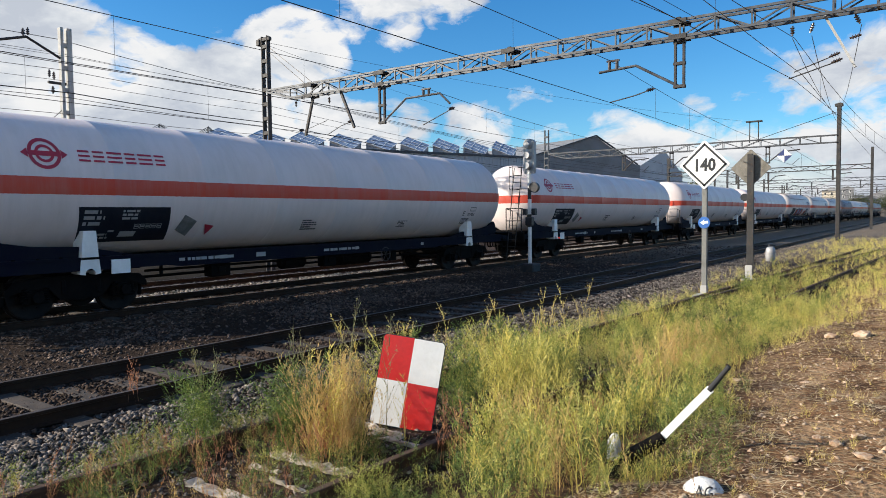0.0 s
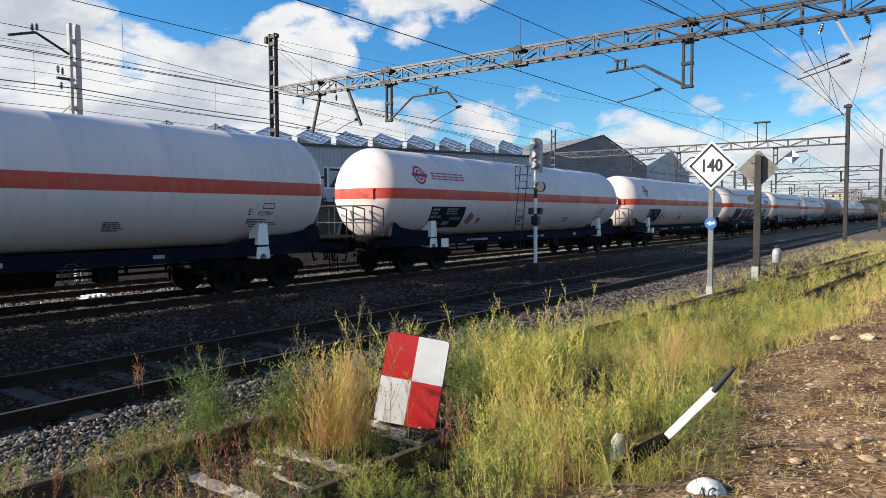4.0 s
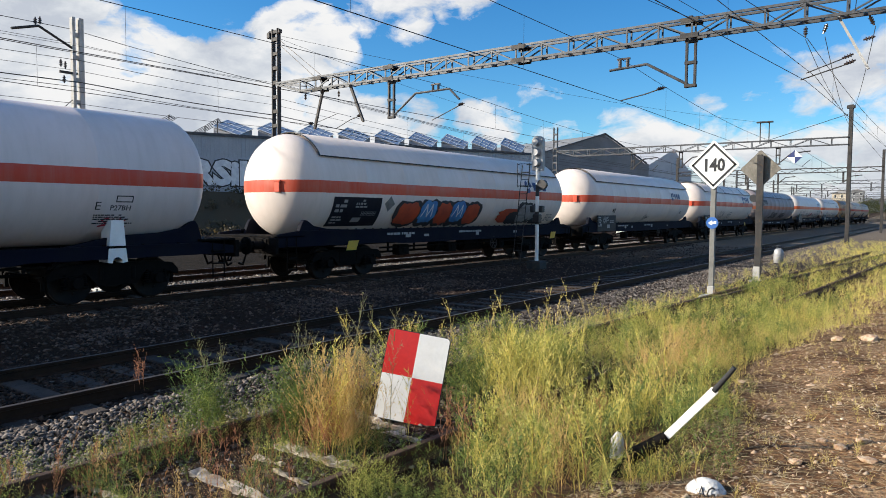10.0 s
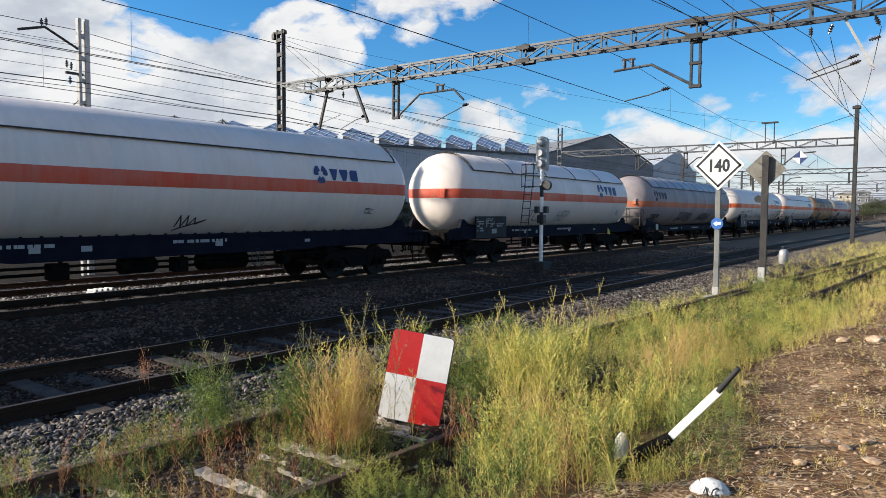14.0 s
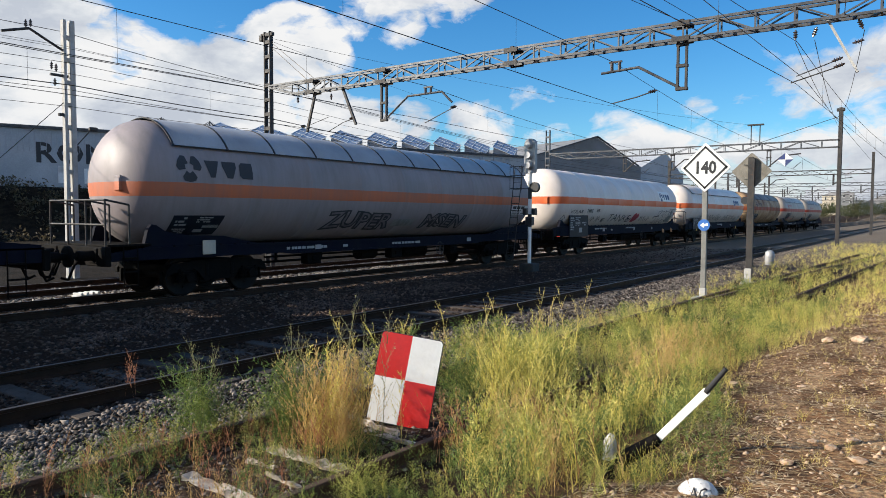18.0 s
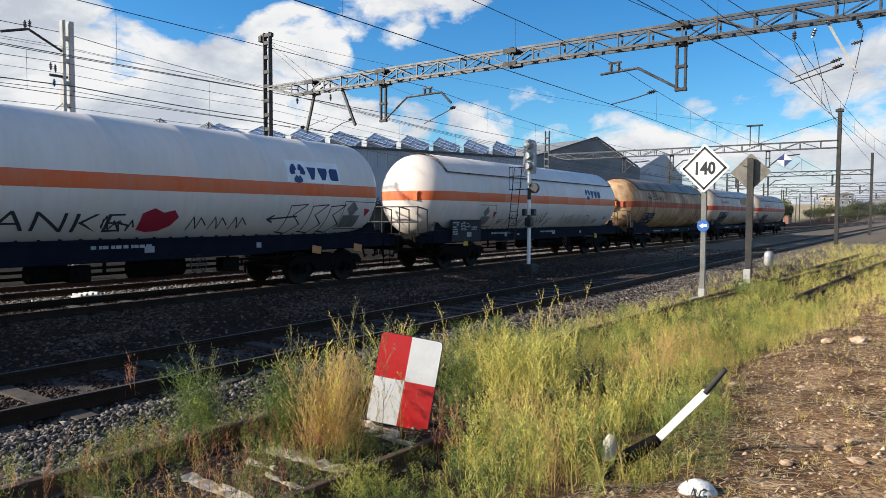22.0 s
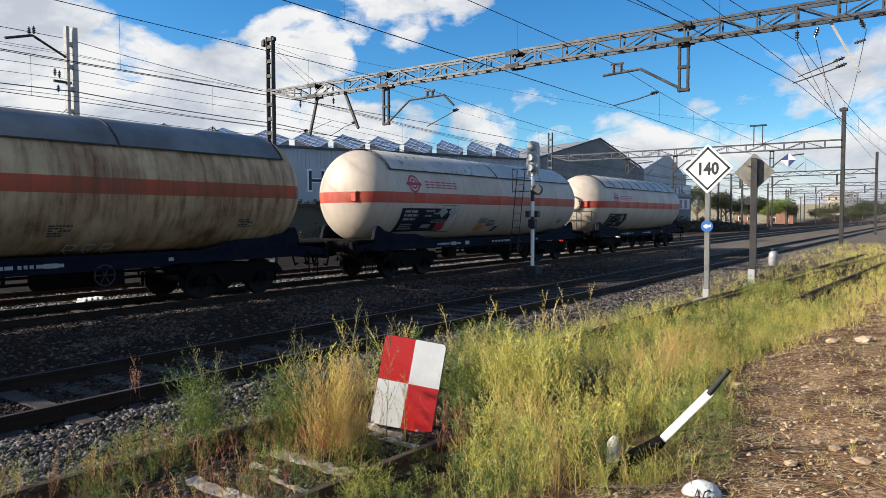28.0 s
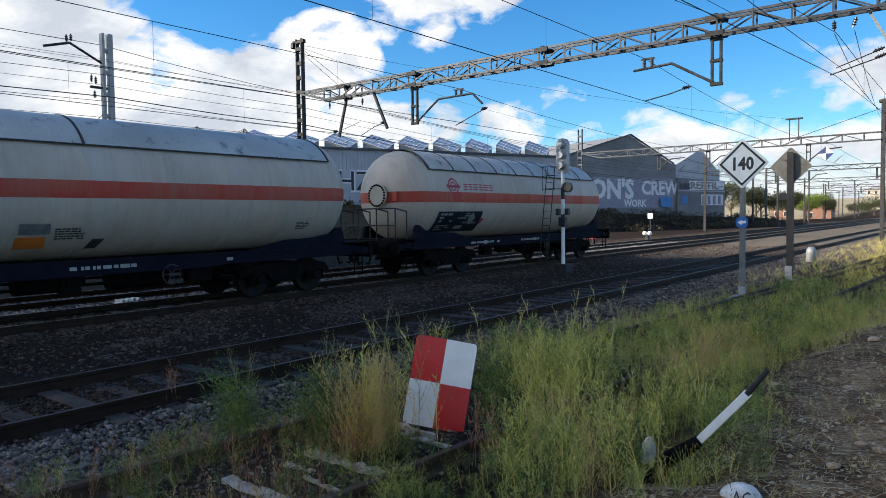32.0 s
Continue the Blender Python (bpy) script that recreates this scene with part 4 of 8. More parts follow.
        bar(bm, (1.3, y + 0.22 * math.cos(a), 0.78 + 0.22 * math.sin(a)), (1.3, y + 0.22 * math.cos(b), 0.78 + 0.22 * math.sin(b)), 0.016, 6)
    for k in range(3):
        a = math.pi * k / 3
        bar(bm, (1.3, y - 0.2 * math.cos(a), 0.78 - 0.2 * math.sin(a)), (1.3, y + 0.2 * math.cos(a), 0.78 + 0.2 * math.sin(a)), 0.012, 6)
    part("hand_brake_wheel", bm, M["galv_dark"], wagon)
    for yy in (length * 0.3, length * 0.36, length * 0.55, length * 0.72):
        bm = bmesh.new()
        box(bm, (0.008, rng.uniform(0.12, 0.3), rng.uniform(0.07, 0.14)), (1.306, yy, (top + low) / 2))
        part("sill_plate", bm, M["mark_dim"], wagon, "small white stencilled plate on the sill")
    bm = bmesh.new()
    for f in (0.24, 0.48):
        y = length * f
        while y < length * f + 1.4:
            w = rng.uniform(0.05, 0.16)
            box(bm, (0.006, w, 0.07), (1.304, y, top - 0.16))
            y += w + 0.04
    tagged(part("stencil_line", bm, M["mark_dim"], wagon), "row of pale stencilled marks, unreadable", kind="stuff")


def sun_shield(wagon, length, mat, straps, half=57):
    y0, y1 = 1.0, length - 1.0
    v, f = revolve([(y0, RADIUS + 0.035), (y0 + 0.02, RADIUS + 0.05), (length / 2, RADIUS + 0.05), (y1 - 0.02, RADIUS + 0.05), (y1, RADIUS + 0.035)], 28, (-half, half))
    part("sun_shield", raw("sun_shield", v, f, mat, True), None, wagon)
    for s in (-1, 1):
        bm = bmesh.new()
        a = radians(half)
        p = Vector((s * (RADIUS + 0.045) * math.sin(a), 0, AXIS + (RADIUS + 0.045) * math.cos(a)))
        beam(bm, p + Vector((0, y0, 0)), p + Vector((0, y1, 0)), 0.03, 0.03)
        part("shield_edge", bm, M["galv_dark"], wagon)
    for y in [y0, y1] + ([y0 + (y1 - y0) * k / straps for k in range(1, straps)] if straps else []):
        v, f = revolve([(y - 0.025, RADIUS + 0.05), (y - 0.025, RADIUS + 0.066), (y + 0.025, RADIUS + 0.066), (y + 0.025, RADIUS + 0.05)], 24, (-half - 1, half + 1))
        part("shield_strap", raw("shield_strap", v, f, M["galv_dark"]), None, wagon)


def manhole(wagon, mat):
    """Bolted cover at the middle of the front dome."""
    bm = bmesh.new()
    bar(bm, (0, 0.12, AXIS), (0, -0.05, AXIS), 0.3, 32)
    bar(bm, (0, -0.04, AXIS), (0, -0.1, AXIS), 0.38, 32)
    c = part("manhole_cover", bm, mat, wagon)
    bm = bmesh.new()
    for k in range(24):
        a = 2 * math.pi * k / 24
        bar(bm, (0.34 * math.cos(a), -0.15, AXIS + 0.34 * math.sin(a)), (0.34 * math.cos(a), 0.0, AXIS + 0.34 * math.sin(a)), 0.028, 6)
    part("bolt_ring", bm, M["frame_black"], c)


def ring_logo(wagon, y, z, mat, letters=6, size=1.0, bars=True):
    def draw(bm):
        r = 0.31 * size
        disc(bm, y, z, r, r * 0.78)
        disc(bm, y, z, r * 0.58, r * 0.4)
        sheet(bm, [(y - r * 0.95, z + 0.05 * size), (y + r * 0.95, z + 0.05 * size), (y + r * 0.95, z - 0.05 * size), (y - r * 0.95, z - 0.05 * size)], 1)
        for s in (-1, 1):
            poly(bm, [(y + s * r, z + r * 0.3), (y + s * r * 1.42, z), (y + s * r, z - r * 0.3)])
    mark(wagon, "emblem", draw, mat, "crimson ring emblem with a cross bar")
    if bars:
        u = y + 0.66 * size
        for k in range(letters):
            w, h = (0.3 if k in (2, 4) else 0.21) * size, 0.24 * size
            mark(wagon, "name_bar", lambda bm: [stroke(bm, [(u, z + e * h), (u + w, z + e * h)], 0.042) for e in (-0.4, 0.0, 0.4)] and None, mat)
            u += w + 0.09 * size


def petal_logo(wagon, y, z, mat, size=1.0, board=False):
    if board:
        mark(wagon, "name_board", lambda bm: sheet(bm, [(y - 0.45 * size, z + 0.4 * size), (y + 1.9 * size, z + 0.4 * size), (y + 1.9 * size, z - 0.3 * size), (y - 0.45 * size, z - 0.3 * size)]), M["white"], lift=0.006)

    for k in range(3):
        a = -math.pi / 2 + k * 2 * math.pi / 3
        c, d = math.cos(a), math.sin(a)
        pts = [(0.07, -0.08), (0.21, -0.19), (0.3, -0.15), (0.33, 0.0), (0.3, 0.15), (0.21, 0.19), (0.07, 0.08), (0.13, 0.0)]
        mark(wagon, "emblem_petal", lambda bm: poly(bm, [(y + (c * p - d * q) * size, z + (d * p + c * q) * size) for p, q in pts]), mat, "", 0.012)
    u, h, w = y + 0.42 * size, 0.2 * size, 0.4 * size
    for pts in ([(0, h), (w, h), (w * 0.66, -h), (w * 0.34, -h)], [(0, h), (w, h), (w, h * 0.35), (w * 0.7, -h), (w * 0.3, -h), (0, h * 0.35)], [(0, h * 0.6), (w * 0.2, h), (w, h), (w, -h), (w * 0.2, -h), (0, -h * 0.6)]):
        mark(wagon, "name_block", lambda bm: poly(bm, [(u + p, z + q) for p, q in pts]), mat, "bold plain block beside the emblem", 0.012)
        u += w + 0.09 * size


def data_panel(wagon, quad, seed, extra=True):
    p = mark(wagon, "data_panel", lambda bm: sheet(bm, quad), M["panel"], "dark panel with small white markings")
    (y0, z1), (y1, _), (_, z0), _ = quad
    rng = random.Random(seed)
    w, h = y1 - y0, z1 - z0

    def draw(bm):
        dashes(bm, y0 + 0.06 * w, y0 + 0.36 * w, z0 + 0.45 * h, z1 - 0.06 * h, 3, rng, 0.9)
        dashes(bm, y0 + 0.46 * w, y0 + 0.82 * w, z0 + 0.62 * h, z1 - 0.06 * h, 3, rng, 0.8)
        dashes(bm, y0 + 0.06 * w, y0 + 0.42 * w, z0 + 0.08 * h, z0 + 0.36 * h, 3, rng, 0.8)
        for k in range(5):
            for r in range(2):
                u, v = y0 + (0.62 + 0.065 * k) * w, z0 + (0.5 - 0.07 * r) * h
                stroke(bm, [(u, v), (u + 0.05 * w, v), (u + 0.05 * w, v - 0.05 * h), (u, v - 0.05 * h), (u, v)], 0.012)
        sheet(bm, [(y0 + 0.48 * w, z0 + 0.3 * h), (y0 + 0.66 * w, z0 + 0.3 * h), (y0 + 0.65 * w, z0 + 0.14 * h), (y0 + 0.47 * w, z0 + 0.14 * h)], 2)
    tagged(mark(wagon, "panel_marking", draw, M["mark_dim"], "", 0.016), "white bars of unreadable data", kind="stuff")
    return p


def data_board(wagon, y0, y1, z0, z1, seed):
    """A flat dark board that hangs on the sill."""
    bm = bmesh.new()
    box(bm, (0.04, y1 - y0, z1 - z0), (1.33, (y0 + y1) / 2, (z0 + z1) / 2), bevel=0.008)
    b = part("data_board", bm, M["panel"], wagon, "dark sill board with white markings")
    rng = random.Random(seed)
    bm = bmesh.new()
    w, h = y1 - y0, z1 - z0
    dashes(bm, y0 + 0.04 * w, y0 + 0.25 * w, z0 + 0.3 * h, z1 - 0.08 * h, 6, rng, 0.85)
    dashes(bm, y0 + 0.3 * w, y0 + 0.62 * w, z0 + 0.5 * h, z1 - 0.08 * h, 6, rng, 0.8)
    dashes(bm, y0 + 0.66 * w, y0 + 0.94 * w, z0 + 0.5 * h, z1 - 0.3 * h, 2, rng, 0.95)
    sheet(bm, [(y0 + 0.5 * w, z0 + 0.42 * h), (y0 + 0.66 * w, z0 + 0.42 * h), (y0 + 0.66 * w, z0 + 0.2 * h), (y0 + 0.5 * w, z0 + 0.2 * h)], 1)
    for v in bm.verts:
        v.co.x = 1.356
    tagged(part("board_marking", bm, M["mark_dim"], b), "small pale bars of unreadable data", kind="stuff")


def placard(wagon, y, z, size=0.26, turn=0.0):
    def draw(bm):
        r = size
        poly(bm, [(y + r * math.cos(a), z + r * math.sin(a)) for a in (radians(turn + 90 * k) for k in range(4))])
    mark(wagon, "hazard_placard", draw, M["placard"], "dull metal hazard diamond", 0.012)
    mark(wagon, "warning_triangle", lambda bm: poly(bm, [(y + 0.5, z + 0.02), (y + 0.78, z - 0.02), (y + 0.62, z - 0.24)]), M["logo_red"], "small red triangle", 0.01)


def small_plates(wagon, spots, seed):
    rng = random.Random(seed)
    for y, z, w, h in spots:
        mark(wagon, "data_plate", lambda bm: dashes(bm, y, y + w, z, z + h, 5, rng, 0.95, -0.15), M["mark_dim"] if h > 0.3 else M["ink"], "small block of unreadable lettering", 0.01)


def white_bracket(wagon, y):
    """White saddle bracket with a round hole, under the tank's flank."""
    bm = bmesh.new()
    outline = [(y - 0.13, 1.75), (y + 0.14, 1.75), (y + 0.18, 1.2), (y + 0.22, 0.86)] + [(y + 0.11 * math.cos(radians(a)), 0.84 + 0.13 * math.sin(radians(a))) for a in range(0, 181, 20)] + [(y - 0.22, 0.86), (y - 0.18, 1.2)]
    prism(bm, outline, 0.95, 1.32)
    part("saddle_bracket", bm, M["white"], wagon, "white saddle bracket with a round cut-out")


def wagon(index, offset, length, style, label, dome=0.8, frame="deep", straps=None, cover=None, rail=1):
    w = thing("tank_wagon", label, "tank wagon", pose(TRACK_C, offset, 0), "wagons of the train")
    part("tank", tank_mesh(length, dome, PAINTS[style]), None, w)
    if straps is not None:
        sun_shield(w, length, SHIELDS[style], straps)
    underframe(w, length, frame)
    bm = bmesh.new()
    box(bm, (0.22, 0.12, 0.3), (0.62, 0.09, 2.62), bevel=0.02)
    box(bm, (0.26, 0.05, 0.05), (0.62, 0.06, 2.79), bevel=0.01)
    part("lamp_bracket", bm, PAINTS[style], w, "small box bracket on the tank's end")
    for y in (2.35, length - 2.35):
        bogie(w, y)
    end_gear(w, -0.58, -1, rail)
    end_gear(w, length + 0.58, 1, 1 if rail else 0)
    if cover:
        manhole(w, M[cover])
    bm = bmesh.new()
    for k in range(40):
        box(bm, (0.03, 0.05, 0.03), (1.29, 1.0 + (length - 2.0) * k / 39, 1.44 if frame == "deep" else 1.22))
    tagged(part("riveted_edge", bm, M["frame_black"], w), "riveted lower edge of the tank", kind="stuff")
    WAGONS.append((w, offset))
    return w


WAGONS = []


def red_white_pair(w, length, seed, bars=True):
    """Markings of the long plain white wagons."""
    ring_logo(w, 1.6, 3.28, M["logo_red"], bars=bars)
    mark(w, "class_letter", lambda bm: write(bm, "E", length - 2.95, 1.97, 0.17, 0.0, 0.0, 1.2), M["ink"], "black letter E")
    mark(w, "class_code", lambda bm: write(bm, "P27BH", length - 2.62, 1.96, 0.11, 0.002, 0.0, 1.1), M["ink"], "black code P27BH")
    mark(w, "code_frame", lambda bm: stroke(bm, [(length - 2.5, 2.14), (length - 2.15, 2.14), (length - 2.15, 2.26), (length - 2.5, 2.26), (length - 2.5, 2.14)], 0.022), M["ink"])
    data_panel(w, [(2.2, 2.24), (4.25, 2.24), (4.35, 1.5), (2.3, 1.5)], seed)
    placard(w, 4.75, 1.82, 0.27, 20 + seed)
    small_plates(w, [(8.4, 1.62, 0.6, 0.3), (12.6, 1.62, 0.6, 0.22), (length - 2.9, 1.66, 1.0, 0.22)], seed)
    white_bracket(w, 2.45)
    white_bracket(w, length - 2.45)
    bm = bmesh.new()
    box(bm, (0.02, 0.42, 0.3), (1.32, 3.1, 0.98))
    part("white_notice", bm, M["white"], w)


def build_train():
    long_white = "long white gas tank wagon with a red belt and crimson emblem"
    w = wagon(0, 4.83, 19.1, "white", long_white, 0.72, "slim")
    red_white_pair(w, 19.1, 1)
    w = wagon(1, 26.23, 19.15, "white", long_white, 0.72, "slim")
    red_white_pair(w, 19.15, 2)
    w = wagon(2, 47.8, 18.9, "white", long_white, 0.72, "slim", rail=2)
    red_white_pair(w, 18.9, 3)
    w = wagon(3, 69.1, 18.9, "white", "long white tank wagon with bolted end cover, faded emblem", 0.72, "slim", cover="white")
    red_white_pair(w, 18.9, 4, False)
    mark(w, "graffiti_tag", lambda bm: stroke(bm, [(16.32, 1.8), (16.18, 1.76), (16.3, 1.68), (16.15, 1.62), (16.4, 1.66), (16.42, 1.78), (16.4, 1.64), (16.5, 1.72), (16.52, 1.62), (16.58, 1.8), (16.56, 1.62), (16.7, 1.76), (16.6, 1.7), (16.75, 1.6)], 0.03), M["logo_red"], "dark red scrawled tag")
    mark(w, "touch_up_patch", lambda bm: (sheet(bm, [(7.2, 2.97), (9.0, 2.97), (9.0, 2.84), (7.2, 2.84)]), sheet(bm, [(9.6, 2.97), (11.0, 2.97), (11.0, 2.84), (9.6, 2.84)])), M["white"], "brighter repainted patches")

    w = wagon(4, 90.41, 16.4, "cream", "off-white tank wagon with red and blue graffiti, sun shield", 0.95, "deep", 0, rail=0)
    data_panel(w, [(1.4, 2.38), (3.45, 2.38), (3.55, 1.52), (1.42, 1.52)], 11)
    placard(w, 3.85, 2.2, 0.24)
    rng = random.Random(4)

    def blob(y0, y1, z0, z1, n=26, jag=0.09):
        pts = []
        for k in range(n):
            a = 2 * math.pi * k / n
            r = 1 - jag * rng.random() * 2
            cy, cz = math.cos(a), math.sin(a)
            q = 4.0
            s = (abs(cy) ** q + abs(cz) ** q) ** (-1 / q) * r
            pts.append(((y0 + y1) / 2 + (y1 - y0) / 2 * cy * s, (z0 + z1) / 2 + (z1 - z0) / 2 * cz * s))
        return pts

    def blobs(name, list_, mat, label, lift):
        def draw(bm):
            for b in list_:
                pts = blob(*b)
                c = bm.verts.new((0, sum(p[0] for p in pts) / len(pts), sum(p[1] for p in pts) / len(pts)))
                ring = [bm.verts.new((0, *p)) for p in pts]
                for k in range(len(ring)):
                    bm.faces.new((c, ring[k], ring[(k + 1) % len(ring)]))
        return mark(w, name, draw, mat, label, lift)
    [blobs("graffiti_outline", [b], M["ink"], "black graffiti outline", 0.022) for b in [(4.15, 5.6, 1.42, 2.36), (5.3, 6.6, 1.44, 2.42), (6.25, 7.4, 1.44, 2.38), (7.1, 8.3, 1.44, 2.42), (8.0, 9.2, 1.42, 2.36)]]
    [blobs("graffiti_fill", [b], M["graf_red"], "rust-red graffiti fill", 0.03) for b in [(4.28, 5.48, 1.5, 2.28), (6.4, 7.3, 1.5, 2.3), (8.12, 9.08, 1.5, 2.28)]]
    [blobs("graffiti_centre", [b], M["graf_blue"], "blue graffiti disc", 0.034) for b in [(5.45, 6.4, 1.56, 2.36), (7.25, 8.15, 1.56, 2.36)]]
    mark(w, "graffiti_highlight", lambda bm: [stroke(bm, [(u, 1.8), (u + 0.15, 2.2), (u + 0.3, 1.8), (u + 0.45, 2.2), (u + 0.55, 1.8)], 0.05) for u in (5.62, 7.4)], M["graf_white"], "", 0.04)
    blobs("graffiti_side_fill", [(10.4, 13.4, 1.52, 2.1)], M["graf_red"], "red-brown graffiti cloud", 0.014)
    blobs("graffiti_side_outline", [(11.2, 12.3, 1.46, 2.0), (11.8, 13.2, 1.44, 2.4), (12.9, 13.5, 1.5, 2.36), (13.3, 14.5, 1.46, 1.75)], M["ink"], "dark outlined graffiti shape", 0.022)
    blobs("graffiti_side_centre", [(11.9, 13.1, 1.52, 2.3), (12.98, 13.42, 1.6, 2.28)], M["graf_grey"], "grey graffiti shape", 0.03)
    petal_logo(w, 12.55, 3.03, M["logo_navy"], 0.85)
    small_plates(w, [(14.6, 1.56, 0.7, 0.34)], 12)
    for y in (2.3, 15.1):
        bm = bmesh.new()
        prism(bm, [(y - 0.3, 0.82), (y + 0.12, 0.82), (y + 0.24, 1.1), (y - 0.18, 1.1)], 1.33, 1.345)
        part("yellow_plate", bm, M["yellow"], w)

    w = wagon(5, 109.17, 16.6, "cream", "off-white tank wagon with sun shield and painted number 902", 0.95, "deep", 0, rail=0)
    data_board(w, 1.15, 3.5, 1.0, 1.82, 13)
    mark(w, "chalk_number", lambda bm: write(bm, "902", 2.95, 1.98, 0.2, 0.01, 0.15), M["ink"], "hand-painted number 902")
    mark(w, "graffiti_tag", lambda bm: stroke(bm, [(8.1, 1.6), (8.15, 1.85), (8.25, 1.6), (8.35, 1.85), (8.4, 1.6), (8.55, 1.8), (8.6, 1.65), (8.85, 1.75), (8.2, 1.55), (8.1, 1.5)], 0.035), M["ink"], "small black scrawled tag")
    petal_logo(w, 12.3, 3.0, M["logo_navy"], 0.8)
    small_plates(w, [(14.2, 1.9, 0.5, 0.18)], 14)
    w = wagon(6, 128.19, 16.2, "cream", "off-white tank wagon with strapped shield and grey graffiti letters", 0.95, "deep", 5, rail=0)
    data_board(w, 1.15, 3.3, 1.0, 1.82, 15)
    mark(w, "graffiti_tag", lambda bm: [write(bm, "TCA", 5.1, 1.6, 0.52, -0.0, 0.2), write(bm, "HEP", 7.6, 1.6, 0.5, 0.0, 0.2)] and None, M["graf_grey"], "outlined grey graffiti letters")
    petal_logo(w, 12.0, 3.07, M["logo_navy"], 1.05)
    small_plates(w, [(14.2, 1.85, 0.5, 0.26)], 16)
    bm = bmesh.new()
    prism(bm, [(13.2, 0.92), (13.52, 0.88), (13.44, 1.12), (13.2, 1.22)], 1.33, 1.345)
    part("yellow_plate", bm, M["yellow"], w)

    w = wagon(7, 146.78, 18.4, "grey", "sooty grey tank wagon with faded belt and black graffiti", 1.0, "slim", 11, rail=2)
    petal_logo(w, 1.3, 3.02, M["ink"], 1.0)
    data_panel(w, [(1.0, 1.92), (2.4, 1.92), (2.3, 1.45), (0.95, 1.45)], 17)
    for word, y, z, h, slant, stretch in (("ZUPER", 5.9, 1.55, 0.48, 0.22, 1.45), ("MSEN", 10.5, 1.53, 0.43, 0.32, 1.66)):
        mark(w, "graffiti_word", lambda bm: write(bm, word, y, z, h, 0.042, slant, stretch, 0.04), M["ink"], "black-edged graffiti word " + word)
        mark(w, "graffiti_fill", lambda bm: write(bm, word, y, z, h, -0.002, slant, stretch, 0.04), M["graf_dull"], "dull grey filling of the letters", 0.013)
    mark(w, "pale_patch", lambda bm: sheet(bm, [(8.95, 1.8), (10.05, 1.8), (10.05, 1.58), (8.95, 1.58)]), M["placard"], "pale repainted patch")
    mark(w, "label_sheet", lambda bm: sheet(bm, [(16.2, 2.36), (17.55, 2.34), (17.6, 1.97), (16.25, 1.98)]), M["marking"], "white label with dark stamped fields", 0.01)
    for k in range(3):
        mark(w, "stamp_field", lambda bm: sheet(bm, [(16.28 + 0.33 * k, 2.31), (16.56 + 0.33 * k, 2.31), (16.56 + 0.33 * k, 2.2), (16.28 + 0.33 * k, 2.2)], 1), M["ink"], "", 0.014)
    mark(w, "label_lines", lambda bm: dashes(bm, 16.3, 17.4, 2.0, 2.16, 3, random.Random(3), 0.9), M["ink"], "thin unreadable lines", 0.014)
    bm = bmesh.new()
    box(bm, (0.03, 0.36, 0.34), (1.34, 1.9, 1.16), bevel=0.01)
    part("paper_board", bm, M["cream"], w)

    w = wagon(8, 167.51, 17.9, "orange", "white tank wagon with orange belt and black scrawled graffiti", 0.85, "deep", rail=0)
    data_board(w, 1.12, 3.25, 0.9, 1.95, 19)
    mark(w, "graffiti_word", lambda bm: write(bm, "VOLAR", 1.12, 2.04, 0.19, 0.0, 0.0, 1.75), M["ink"], "black hand-sprayed word VOLAR")
    mark(w, "graffiti_word", lambda bm: write(bm, "TANKE", 3.0, 2.09, 0.17, 0.004, 0.0, 0.95), M["ink"], "black hand-sprayed word TANKE")
    mark(w, "graffiti_word", lambda bm: write(bm, "RBK", 4.15, 2.11, 0.17, 0.004, 0.1, 1.1), M["ink"], "black hand-sprayed letters RBK")
    mark(w, "chalk_number", lambda bm: write(bm, "981", 5.27, 1.58, 0.23, 0.008, 0.1), M["ink"], "hand-painted number 981")
    scr = random.Random(8)

    def scrawl(bm):
        write(bm, "TANKE", 6.05, 1.6, 0.42, -0.006, 0.12, 1.75, 0.03)
        u = 8.75
        while u < 9.4:
            h = scr.uniform(0.25, 0.5)
            stroke(bm, [(u + 0.4 * i / 6 + scr.uniform(-0.1, 0.1), 1.6 + h * (0.5 + 0.5 * math.sin(i * 2.3 + 3 * u)) + scr.uniform(-0.05, 0.05)) for i in range(7)], 0.036)
            u += scr.uniform(0.34, 0.5)
        for u in (3.8, 4.5, 10.9, 11.5, 12.1):
            stroke(bm, [(u, 1.6), (u + 0.1, 1.9), (u + 0.25, 1.62), (u + 0.3, 1.88), (u + 0.5, 1.7)], 0.028)
        stroke(bm, [(14.2, 1.92), (13.2, 1.84), (13.4, 1.94), (13.2, 1.84), (13.4, 1.76)], 0.045)
        for u in (13.8, 14.6, 15.3):
            stroke(bm, [(u, 1.5), (u + 0.1, 2.2), (u + 0.7, 2.25), (u + 0.25, 1.95), (u + 0.6, 1.7), (u + 0.3, 1.45), (u - 0.1, 1.5)], 0.03)
        stroke(bm, [(0.35, 1.75), (0.55, 1.95), (0.8, 1.8), (0.5, 1.7), (0.4, 1.6), (0.9, 1.62)], 0.03)
    tagged(mark(w, "graffiti_scrawl", scrawl, M["ink"]), "thin black scrawled graffiti, partly the word TANKE", kind="stuff")
    mark(w, "graffiti_heart", lambda bm: poly(bm, [(9.65, 1.62), (9.68, 1.98), (9.95, 2.1), (10.2, 2.0), (10.45, 2.06), (10.6, 1.9), (10.45, 1.7), (10.2, 1.58), (9.9, 1.56)]), M["logo_red"], "red sprayed patch")
    petal_logo(w, 14.1, 3.1, M["logo_navy"], 0.85, True)

